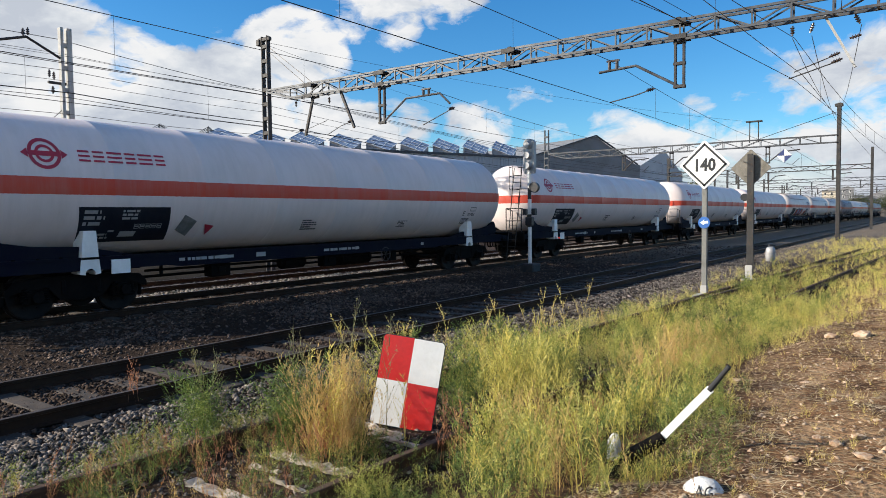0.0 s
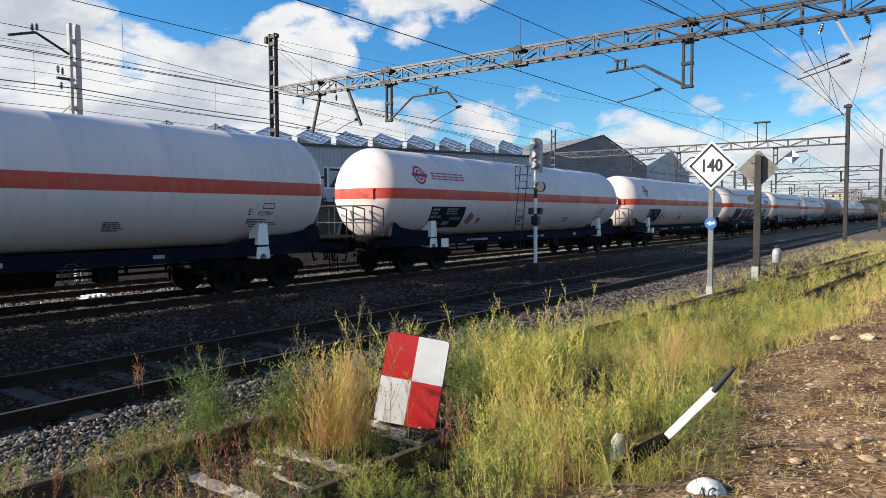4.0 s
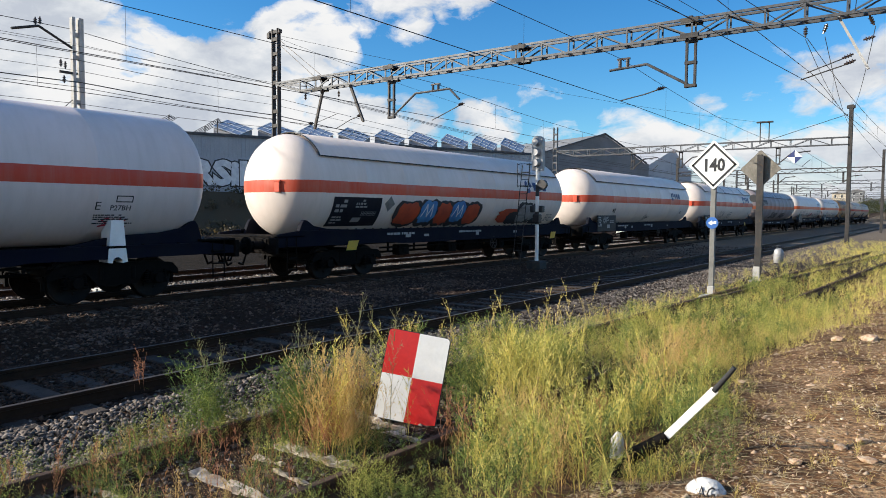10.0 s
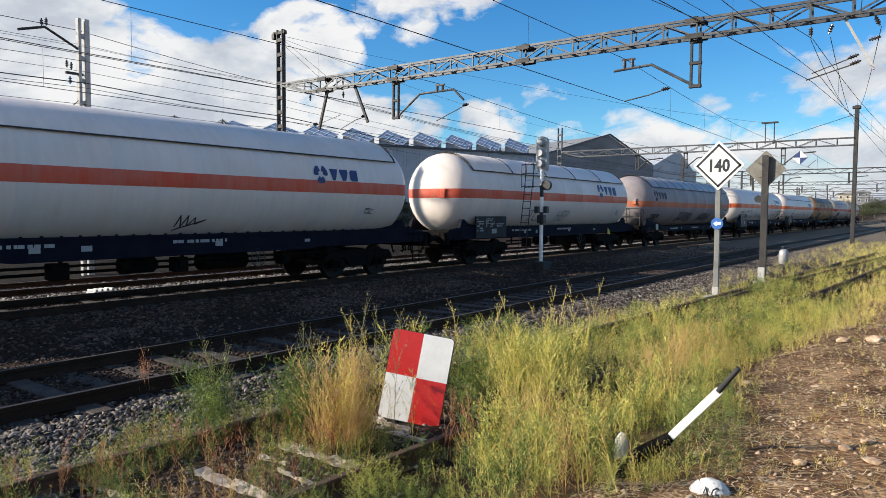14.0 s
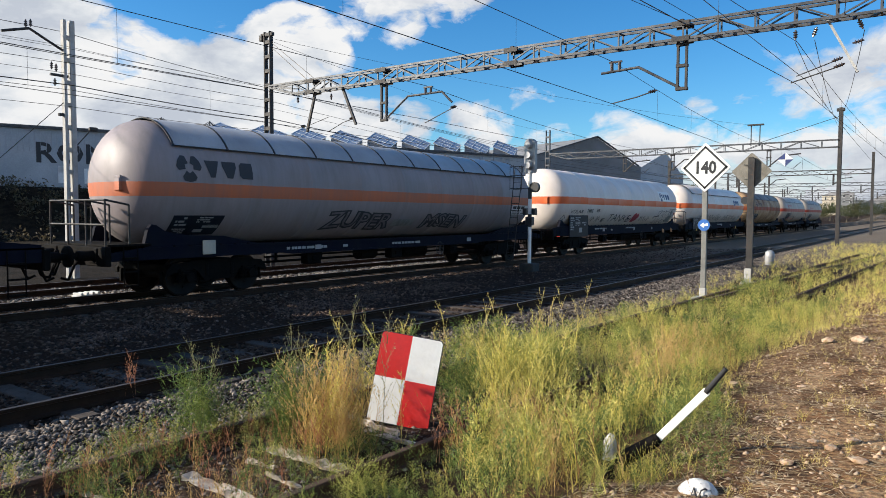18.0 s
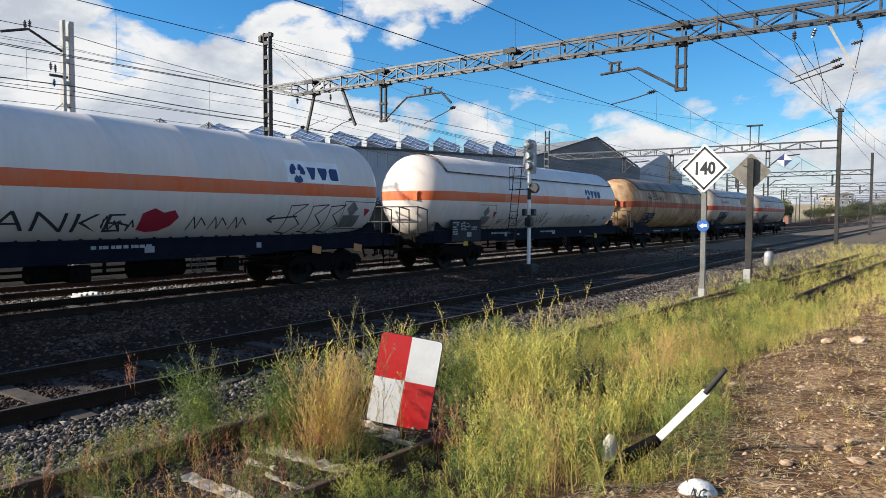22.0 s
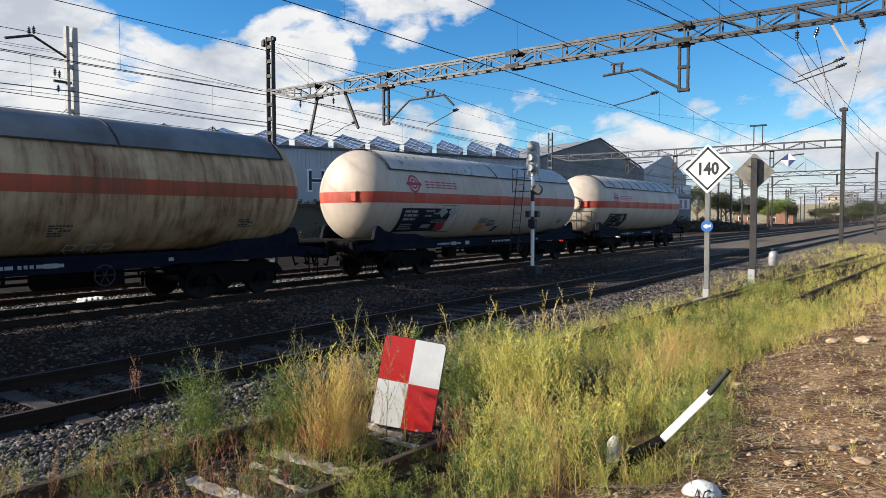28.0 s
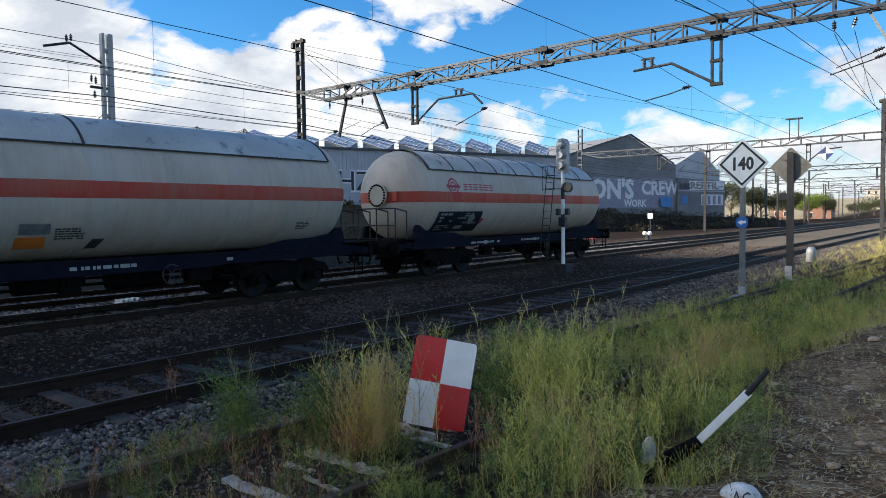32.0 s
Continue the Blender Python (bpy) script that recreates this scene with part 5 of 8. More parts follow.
    def label_frame(bm):
        stroke(bm, [(15.95, 2.36), (17.3, 2.34), (17.35, 1.55), (15.9, 1.55), (15.95, 2.36)], 0.02)
    mark(w, "label_frame", label_frame, M["ink"], "thin black frame round the placards")
    placard(w, 16.3, 2.14, 0.24)
    mark(w, "grey_label", lambda bm: sheet(bm, [(15.98, 1.95), (16.7, 1.95), (16.65, 1.6), (15.95, 1.6)]), M["placard"], "dull grey label")
    for y in (14.9, 16.6):
        bm = bmesh.new()
        prism(bm, [(y - 0.18, 0.9), (y + 0.16, 0.86), (y + 0.18, 1.06), (y - 0.16, 1.12)], 1.33, 1.345)
        part("orange_plate", bm, M["orange_dull"], w)

    w = wagon(9, 187.81, 17.2, "orange", "white tank wagon with orange belt and painted number 907", 0.95, "deep", 0, rail=2)
    data_board(w, 1.25, 3.2, 1.0, 1.8, 20)
    mark(w, "chalk_number", lambda bm: write(bm, "907", 4.6, 1.6, 0.22, 0.0, 0.2), M["ink"], "hand-painted number 907")
    mark(w, "chalk_number", lambda bm: write(bm, "907", 14.1, 1.56, 0.26, 0.0, 0.2), M["ink"], "hand-painted number 907")
    sc2 = random.Random(9)

    def scrawl2(bm):
        for u0, u1, h in ((5.3, 8.9, 0.6), (10.3, 13.3, 0.55)):
            u = u0
            while u < u1:
                k = h * sc2.uniform(0.7, 1.1)
                stroke(bm, [(u + 0.5 * i / 6 + sc2.uniform(-0.12, 0.12), 1.53 + k * (0.5 + 0.5 * math.sin(i * 2.1 + u)) + sc2.uniform(-0.06, 0.06)) for i in range(7)], 0.026)
                u += sc2.uniform(0.45, 0.7)
    tagged(mark(w, "graffiti_scrawl", scrawl2, M["ink"]), "thin dark scrawled graffiti", kind="stuff")
    mark(w, "label_frame", lambda bm: stroke(bm, [(2.95, 2.36), (4.15, 2.36), (4.4, 1.52), (3.1, 1.52)], 0.02), M["ink"], "thin black frame round the placard")
    placard(w, 3.55, 2.1, 0.22)
    mark(w, "grey_label", lambda bm: sheet(bm, [(3.3, 1.92), (3.95, 1.92), (3.9, 1.6), (3.25, 1.6)]), M["placard"], "dull grey label")
    petal_logo(w, 12.85, 3.02, M["logo_navy"], 0.85)
    small_plates(w, [(15.3, 1.78, 0.4, 0.16)], 21)
    for y in (2.2, 14.2):
        bm = bmesh.new()
        prism(bm, [(y - 0.16, 0.84), (y + 0.14, 0.84), (y + 0.1, 1.04), (y - 0.14, 1.08)], 1.33, 1.345)
        part("yellow_plate", bm, M["yellow"], w)

    w = wagon(10, 207.41, 15.4, "rusty", "rust-stained cream tank wagon with grey sun shield, orange end cover", 0.95, "slim", 3, "orange", 2)
    ring_logo(w, 2.4, 3.06, M["ink"], size=0.9)
    data_panel(w, [(1.64, 2.15), (3.6, 2.15), (3.5, 1.5), (1.6, 1.5)], 22)
    small_plates(w, [(8.5, 1.6, 0.5, 0.25), (13.0, 1.75, 0.5, 0.2)], 23)
    for u in (9.0, 9.4, 9.8):
        mark(w, "sill_mark", lambda bm: stroke(bm, [(u, 1.2), (u, 1.42), (u + 0.22, 1.42), (u + 0.22, 1.2), (u, 1.31), (u + 0.22, 1.31)], 0.02), M["marking"])
    w = wagon(11, 225.22, 15.0, "old", "aged cream tank wagon with dark red belt, patched shield", 0.95, "slim", 2, rail=0)
    ring_logo(w, 2.05, 3.08, M["logo_red"], size=0.95)
    data_panel(w, [(1.45, 2.28), (4.25, 2.28), (4.0, 1.5), (1.42, 1.5)], 24)
    small_plates(w, [(6.95, 1.62, 0.7, 0.24), (12.9, 1.7, 0.5, 0.2)], 25)
    for y in (3.74, 4.33):
        mark(w, "hazard_placard", lambda bm: poly(bm, [(y + 0.27 * math.cos(a), 2.16 + 0.21 * math.sin(a)) for a in (0, 1.571, 3.142, 4.712)]), M["silver"], "dented silver hazard diamond", 0.012)
    mark(w, "warning_label", lambda bm: sheet(bm, [(3.6, 1.8), (4.1, 1.8), (4.14, 1.52), (3.62, 1.52)], 2), M["logo_red"], "crimson warning label", 0.012)
    mark(w, "label_frame", lambda bm: stroke(bm, [(3.5, 2.4), (4.62, 2.38), (4.66, 1.46), (3.5, 1.46)], 0.02), M["ink"], "thin black frame round the placards")
    mark(w, "grey_label", lambda bm: sheet(bm, [(6.26, 1.95), (6.82, 1.95), (6.85, 1.74), (6.27, 1.74)], 2), M["placard"], "dull grey label")
    mark(w, "orange_patch", lambda bm: sheet(bm, [(6.24, 1.69), (6.78, 1.69), (6.83, 1.46), (6.26, 1.46)], 2), M["orange"], "rusty orange label")
    mark(w, "dark_label", lambda bm: sheet(bm, [(7.7, 1.62), (7.95, 1.62), (7.85, 1.42), (7.6, 1.42)], 2), M["ink"], "small dark label")
    for u in (7.2, 7.5, 8.1, 8.4):
        mark(w, "sill_mark", lambda bm: stroke(bm, [(u, 1.22), (u + 0.2, 1.4), (u + 0.2, 1.2), (u, 1.3)], 0.022), M["marking"])
    w = wagon(12, 242.58, 13.8, "old", "aged cream last tank wagon with strapped sun shield", 0.95, "slim", 9, "cream", 2)
    ring_logo(w, 2.05, 2.98, M["logo_red"], size=0.9)
    data_panel(w, [(1.35, 2.14), (3.85, 2.14), (3.9, 1.45), (1.3, 1.45)], 26)
    placard(w, 3.3, 1.9, 0.22)


build_train()

# ---- overhead line ----
def lattice_post(parent, x, y, z0, z1, mat, w=0.34, d=0.2, step=0.62):
    """Two channels joined by batten plates."""
    for s in (-1, 1):
        bm = bmesh.new()
        box(bm, (0.06, d, z1 - z0), (x + s * (w / 2 - 0.03), y, (z0 + z1) / 2), bevel=0.008)
        part("post_channel", bm, mat, parent)
    bm = bmesh.new()
    box(bm, (w - 0.1, 0.014, 0.15))
    plate = to_mesh("batten_plate", bm, mat)
    z = z0 + 0.5
    while z < z1 - 0.1:
        for s in (-1, 1):
            part("batten_plate", plate, None, parent).matrix_basis = pose(x, y + s * (d / 2 - 0.02), z)
        z += step


def insulator_mesh():
    bm = bmesh.new()
    bar(bm, (0, 0, -0.13), (0, 0, 0.13), 0.024, 8)
    for k in range(3):
        bar(bm, (0, 0, -0.075 + k * 0.06), (0, 0, -0.045 + k * 0.06), 0.06, 12, 0.04)
    return to_mesh("insulator", bm, M["insulator"])


INSULATOR = insulator_mesh()


def insulator(parent, a, b):
    """An insulator at the middle of the line from a to b."""
    a, b = Vector(a), Vector(b)
    part("insulator", INSULATOR, None, parent).matrix_basis = Matrix.Translation((a + b) / 2) @ (b - a).to_track_quat("Z", "Y").to_matrix().to_4x4()


def tube(bm, pts, r, seg=8):
    for a, b in zip(pts, pts[1:]):
        bar(bm, a, b, r, seg)


def portal_beam(parent, x0, x1, y, mat, zb=6.95, zt=7.41, taper=1.5, panel=0.95, depth=0.36, fine=True):
    n = int((x1 - x0 - taper) / panel)
    for s in (-1, 1):
        yy = y + s * depth / 2
        bm = bmesh.new()
        beam(bm, (x0, yy, zt + 0.06), (x1, yy, zt), 0.07, 0.07)
        part("top_chord", bm, mat, parent)
        bm = bmesh.new()
        beam(bm, (x0, yy, zt), (x0 + taper, yy, zb + 0.06), 0.07, 0.07)
        beam(bm, (x0 + taper, yy, zb + 0.06), (x1, yy, zb), 0.07, 0.07)
        part("bottom_chord", bm, mat, parent)
    up, slant, across = bmesh.new(), bmesh.new(), bmesh.new()
    beam(up, (0, 0, 0), (0, 0, zt - zb), 0.045, 0.045)
    beam(slant, (0, 0, 0), (panel, 0, zt - zb), 0.04, 0.04)
    beam(across, (0, -depth / 2, 0), (0, depth / 2, 0), 0.04, 0.04)
    up, slant, across = to_mesh("upright", up, mat), to_mesh("diagonal", slant, mat), to_mesh("cross_strut", across, mat)
    for k in range(n + 1):
        x = x0 + taper + k * panel
        for s in (-1, 1):
            yy = y + s * depth / 2
            part("upright", up, None, parent).matrix_basis = pose(x, yy, zb)
            if k < n:
                d = part("diagonal", slant, None, parent)
                d.matrix_basis = pose(x, yy, zb) if k % 2 else pose(x + panel, yy, zb, 0, 0, 180)
        if fine:
            for z in (zb, zt):
                part("cross_strut", across, None, parent).matrix_basis = pose(x, y, z)
    for s in (-1, 1):
        bm = bmesh.new()
        beam(bm, (x0 + 0.3, y + s * depth / 2, zt - 0.02), (x0 + taper, y + s * depth / 2, zb + 0.3), 0.035, 0.035)
        part("diagonal", bm, mat, parent)


def drop_post(parent, x, y, z0, z1, mat):
    for s in (-1, 1):
        bm = bmesh.new()
        box(bm, (0.06, 0.1, z1 - z0), (x + s * 0.12, y, (z0 + z1) / 2))
        part("drop_post", bm, mat, parent)
    for z in (z0 + 0.05, z0 + 0.7, z1 - 0.1):
        bm = bmesh.new()
        box(bm, (0.34, 0.12, 0.09), (x, y, z), bevel=0.01)
        part("drop_plate", bm, mat, parent)


def cantilever(parent, y, pts, top, reg, mat):
    """Bent tube arm, saddle insulator on top and registration arm with the contact wire's clamp."""
    bm = bmesh.new()
    tube(bm, [(x, y, z) for x, z in pts], 0.04)
    part("cantilever_arm", bm, mat, parent)
    bm = bmesh.new()
    x, z = top
    for s in (-1, 1):
        bar(bm, (x + s * 0.12, y, z - 0.18), (x + s * 0.12, y, z + 0.06), 0.05, 10)
    box(bm, (0.4, 0.08, 0.05), (x, y, z + 0.08))
    part("saddle_insulator", bm, M["insulator"], parent)
    bm = bmesh.new()
    tube(bm, [(x, y, z) for x, z in reg], 0.018, 6)
    part("registration_arm", bm, M["galv_dark"], parent)
    insulator(parent, (reg[0][0] - 0.1, y, reg[0][1]), (reg[0][0] + 0.1, y, reg[0][1] + 0.02))


def main_portal():
    y = 20.19
    p = thing("catenary_portal", "galvanised lattice portal that carries the overhead line across all tracks", "portal")
    lattice_post(p, -23.85, y, -0.4, 9.85, M["galv_dark"], 0.4)
    lattice_post(p, 3.4, y, 0.3, 9.8, M["galv_dark"], 0.4)
    bm = bmesh.new()
    box(bm, (0.75, 0.16, 0.16), (-23.9, y, 9.72), bevel=0.02)
    box(bm, (0.2, 0.3, 0.25), (-24.2, y, 9.6), bevel=0.02)
    part("head_plate", bm, M["galv_dark"], p)
    portal_beam(p, -23.65, 3.3, y, M["galv"])
    bm = bmesh.new()
    bar(bm, (-23.7, y, 9.4), (-20.9, y, 7.45), 0.012, 6)
    bar(bm, (-23.7, y, 9.2), (-21.4, y, 7.5), 0.012, 6)
    part("stay_rod", bm, M["wire"], p)
    g = M["galv_dark"]
    drop_post(p, -17.25, y, 5.5, 6.95, g)
    cantilever(p, y, [(-17.2, 5.56), (-16.09, 6.34), (-14.54, 6.36), (-14.1, 5.95)], (-15.15, 6.5), [(-14.02, 5.76), (-14.4, 5.62), (-15.3, 5.3)], M["galv"])
    drop_post(p, -6.06, y, 5.55, 6.95, g)
    cantilever(p, y, [(-6.1, 5.62), (-7.34, 6.36), (-8.5, 6.3)], (-8.05, 6.52), [(-6.9, 5.6), (-7.4, 5.48), (-8.15, 5.36)], M["galv"])
    for a, b in (((-20.95, 6.98), (-21.46, 5.38)), ((-19.4, 6.95), (-18.7, 5.49))):
        bm = bmesh.new()
        beam(bm, (a[0], y, a[1]), (b[0], y, b[1]), 0.09, 0.09)
        part("splayed_strut", bm, g, p)
        insulator(p, (b[0] - 0.1, y, b[1] + 0.25), (b[0] - 0.35, y, b[1] + 0.25))
    bm = bmesh.new()
    tube(bm, [(-18.75, y, 5.75), (-19.4, y, 5.62), (-20.2, y, 5.32)], 0.016, 6)
    tube(bm, [(-21.3, y, 5.65), (-20.2, y, 5.9)], 0.012, 6)
    part("registration_arm", bm, g, p)
    bm = bmesh.new()
    beam(bm, (-2.41, y, 6.95), (-1.72, y, 5.57), 0.09, 0.06)
    part("splayed_strut", bm, M["mast_grey"], p, "pale grey strut")
    bm = bmesh.new()
    tube(bm, [(-2.05, y, 5.78), (-3.23, y, 5.46)], 0.016, 6)
    tube(bm, [(-2.1, y, 5.95), (-3.1, y, 5.62)], 0.014, 6)
    part("registration_arm", bm, g, p)
    for a, b in (((-2.0, 5.82), (-2.25, 5.75)), ((-2.05, 5.98), (-2.3, 5.9)), ((-1.6, 6.35), (-1.85, 6.3)), ((-3.15, 6.88), (-3.15, 6.5)), ((-2.65, 6.85), (-2.75, 6.55)), ((-1.75, 6.9), (-1.62, 6.6)), ((-22.0, 6.95), (-22.0, 6.55)), ((-20.05, 6.9), (-20.05, 6.5))):
        insulator(p, (a[0], y, a[1]), (b[0], y, b[1]))
    for x in (-21.1, -17.25, -11.6, -6.06):
        for s, z in ((-1, 7.4), (1, 7.4), (-1, 6.97), (1, 6.97)):
            bm = bmesh.new()
            box(bm, (0.5, 0.02, 0.14), (x, y + s * 0.23, z), bevel=0.004)
            part("joint_plate", bm, g, p)
        bm = bmesh.new()
        box(bm, (0.14, 0.3, 0.12), (x, y, 7.48), bevel=0.02)
        part("clamp", bm, g, p)


main_portal()


def second_portal():
    y = 55.0
    p = thing("catenary_portal", "distant lattice portal between a ladder post and a dark mast", "portal")
    lattice_post(p, -28.05, y, -0.4, 9.4, M["galv"], 0.42)
    bm = bmesh.new()
    box(bm, (0.26, 0.26, 9.7), (-5.58, y, 4.6), bevel=0.02)
    box(bm, (0.5, 0.34, 0.2), (-5.6, y, 9.3), bevel=0.02)
    part("mast", bm, M["galv_dark"], p, "dark steel mast")
    portal_beam(p, -27.8, -5.7, y, M["galv"], 6.75, 7.25, 1.6, 1.3, 0.4, False)
    for x in (-19.3, -15.4, -8.4):
        drop_post(p, x - 1.7, y, 5.5, 6.8, M["galv_dark"])
        bm = bmesh.new()
        tube(bm, [(x - 1.65, y, 5.6), (x - 0.8, y, 6.3), (x + 0.4, y, 6.4)], 0.045)
        tube(bm, [(x + 0.4, y, 5.8), (x - 0.1, y, 5.35)], 0.02, 6)
        part("cantilever_arm", bm, M["galv_dark"], p)
    bm = bmesh.new()
    for s in (-1, 1):
        box(bm, (0.06, 0.06, 1.6), (-11.05 + s * 0.3, y, 7.9))
    box(bm, (1.1, 0.3, 0.1), (-11.05, y, 8.65))
    part("switch_stand", bm, M["galv_dark"], p)
    for k in range(4):
        bm = bmesh.new()
        u, v = ((1, 0), (0, 1), (-1, 0), (0, -1))[k], ((0, 1), (-1, 0), (0, -1), (1, 0))[k]
        prism(bm, [(0, 0), (u[0] * 0.5, u[1] * 0.5), (v[0] * 0.5, v[1] * 0.5)], -0.03, 0.03, "y")
        part("pantograph_board", bm, M["logo_navy"] if k % 2 else M["white"], p, "quarter of a blue and white diamond board").matrix_basis = pose(-8.95, y - 0.3, 6.0)
    bm = bmesh.new()
    bar(bm, (-5.5, y, 8.9), (-10.8, y, 7.3), 0.02, 5)
    part("stay_rod", bm, M["galv_dark"], p)


second_portal()


def far_portals():
    for k, (y, x0, x1) in enumerate(((92, -29, -6), (128, -30, -4.5), (165, -31, -5), (205, -34, -4), (250, -36, -3), (300, -38, -2))):
        bm = bmesh.new()
        zb, zt = 6.8, 7.3
        for x in (x0, x1):
            box(bm, (0.28, 0.28, 9.6), (x, y, 4.4))
        for s in (-0.2, 0.2):
            beam(bm, (x0, y + s, zb), (x1, y + s, zb), 0.09, 0.09)
            beam(bm, (x0, y + s, zt), (x1, y + s, zt), 0.09, 0.09)
        x, n = x0, 0
        while x < x1 - 1.2:
            beam(bm, (x, y, zb if n % 2 else zt), (x + 1.2, y, zt if n % 2 else zb), 0.06, 0.06)
            x, n = x + 1.2, n + 1
        for x in (-19, -15.3, -8.4):
            box(bm, (0.2, 0.1, 1.3), (x - 1.5, y, 6.2))
            tube(bm, [(x - 1.5, y, 5.6), (x - 0.7, y, 6.3), (x + 0.4, y, 6.4)], 0.05, 6)
        part("frame", bm, M["galv"] if k % 2 else M["galv_dark"], thing("catenary_portal", "far grey lattice portal over the tracks", "portal", group="far portals"))
    rng = random.Random(31)
    for k in range(12):
        y = rng.uniform(110, 330)
        x = rng.choice((rng.uniform(-44, -24), rng.uniform(-3, 6)))
        bm = bmesh.new()
        box(bm, (0.24, 0.24, 9.5), (0, 0, 4.4))
        bar(bm, (0, 0, 7.6), (rng.choice((-2.2, 2.2)), 0, 8.1), 0.05, 6)
        bar(bm, (0, 0, 8.6), (rng.choice((-1.2, 1.2)), 0, 8.6), 0.04, 6)
        part("pole", bm, M["galv_dark"], thing("catenary_mast", "far dark catenary mast with a side arm", "mast", pose(x, y, float(ground_z(x, y))), "far masts"))


far_portals()


def left_mast():
    y, x = 12.2, -25.0
    p = thing("catenary_mast", "grey ladder mast with a bent arm and line insulators", "mast")
    for s, w in ((-1, 0.1), (1, 0.17)):
        bm = bmesh.new()
        box(bm, (0.22, w, 9.1), (x, y + s * 0.13, 4.15), bevel=0.012)
        part("mast_leg", bm, M["mast_grey"], p)
    bm = bmesh.new()
    box(bm, (0.14, 0.2, 0.14))
    rung = to_mesh("mast_rung", bm, M["mast_grey"])
    for k in range(11):
        part("mast_rung", rung, None, p).matrix_basis = pose(x, y, 0.3 + k * 0.78)
    bm = bmesh.new()
    tube(bm, [(x, y - 0.1, 7.6), (x, y - 1.25, 8.16), (x, y - 2.1, 7.9)], 0.045)
    part("bent_arm", bm, M["galv_dark"], p)
    for yy, z in ((-1.2, 8.35), (-1.35, 8.3), (-0.55, 7.05), (-0.4, 7.0), (-0.45, 6.5)):
        insulator(p, (x, y + yy, z - 0.1), (x, y + yy, z + 0.1))
    bm = bmesh.new()
    box(bm, (0.1, 0.6, 0.08), (x, y - 0.3, 6.75))
    box(bm, (0.1, 0.3, 0.1), (x, y - 0.2, 5.4))
    bar(bm, (x, y - 0.1, 5.9), (x, y - 2.6, 3.4), 0.012, 5)
    part("bracket", bm, M["galv_dark"], p)
    bm = bmesh.new()
    bar(bm, (x, y + 0.2, 4.3), (x, y + 0.75, 4.95), 0.02, 6)
    box(bm, (0.16, 0.3, 0.14), (x, y + 0.85, 5.0), bevel=0.03)
    part("lamp_head", bm, M["galv_dark"], p)


left_mast()


def wire_line(bm, a, b, sag, r=0.008, n=10):
    a, b = Vector(a), Vector(b)
    pts = [a.lerp(b, k / n) - Vector((0, 0, 4 * sag * (k / n) * (1 - k / n))) for k in range(n + 1)]
    for p, q in zip(pts, pts[1:]):
        bar(bm, p, q, r, 4)
    return pts


SUPPORTS = [-26, 20.19, 55, 92, 128, 165, 205, 250, 300]


def catenary(name, xs, z_contact, z_top, sags, label):
    c = thing(name, label, "overhead line", kind="structure")
    lo, hi, drops = bmesh.new(), bmesh.new(), bmesh.new()
    for k, (y0, y1) in enumerate(zip(SUPPORTS, SUPPORTS[1:])):
        x0, x1 = xs[min(k, len(xs) - 1)], xs[min(k + 1, len(xs) - 1)]
        r, sag = 0.0095 if k < 2 else 0.014, sags[min(k, 1)]
        a = wire_line(lo, (x0, y0, z_contact), (x1, y1, z_contact), 0.02, r, 8)
        b = wire_line(hi, (x0, y0, z_top), (x1, y1, z_top), sag, r, 12)
        if k < 3:
            m = 8
            for i in range(1, m):
                u = i / m
                x, y = x0 + (x1 - x0) * u, y0 + (y1 - y0) * u
                bar(drops, (x, y, z_contact), (x, y, z_top - 4 * sag * u * (1 - u)), 0.004 if k < 2 else 0.007, 4)
    part("contact_wire", lo, M["wire"], c)
    part("messenger_wire", hi, M["wire"], c)
    part("droppers", drops, M["wire"], c)


catenary("overhead_line_middle", [-8.75, -8.15, -8.6, -8.2], 5.36, 6.62, (0.05, 0.5), "dark copper contact wire and messenger over middle line")
catenary("overhead_line_train", [-15.9, -15.25, -15.7, -15.3], 5.42, 6.64, (0.0, 0.55), "dark copper contact wire and messenger over the train")
catenary("overhead_line_back", [-19.2, -20.1, -19.3, -19.6], 5.3, 6.5, (0.2, 0.6), "dark copper contact wire and messenger over the back line")
catenary("overhead_line_siding", [-7.4, -3.1, -2.4, -4.2], 5.42, 6.5, (0.3, 0.5), "dark wires over the overgrown siding")


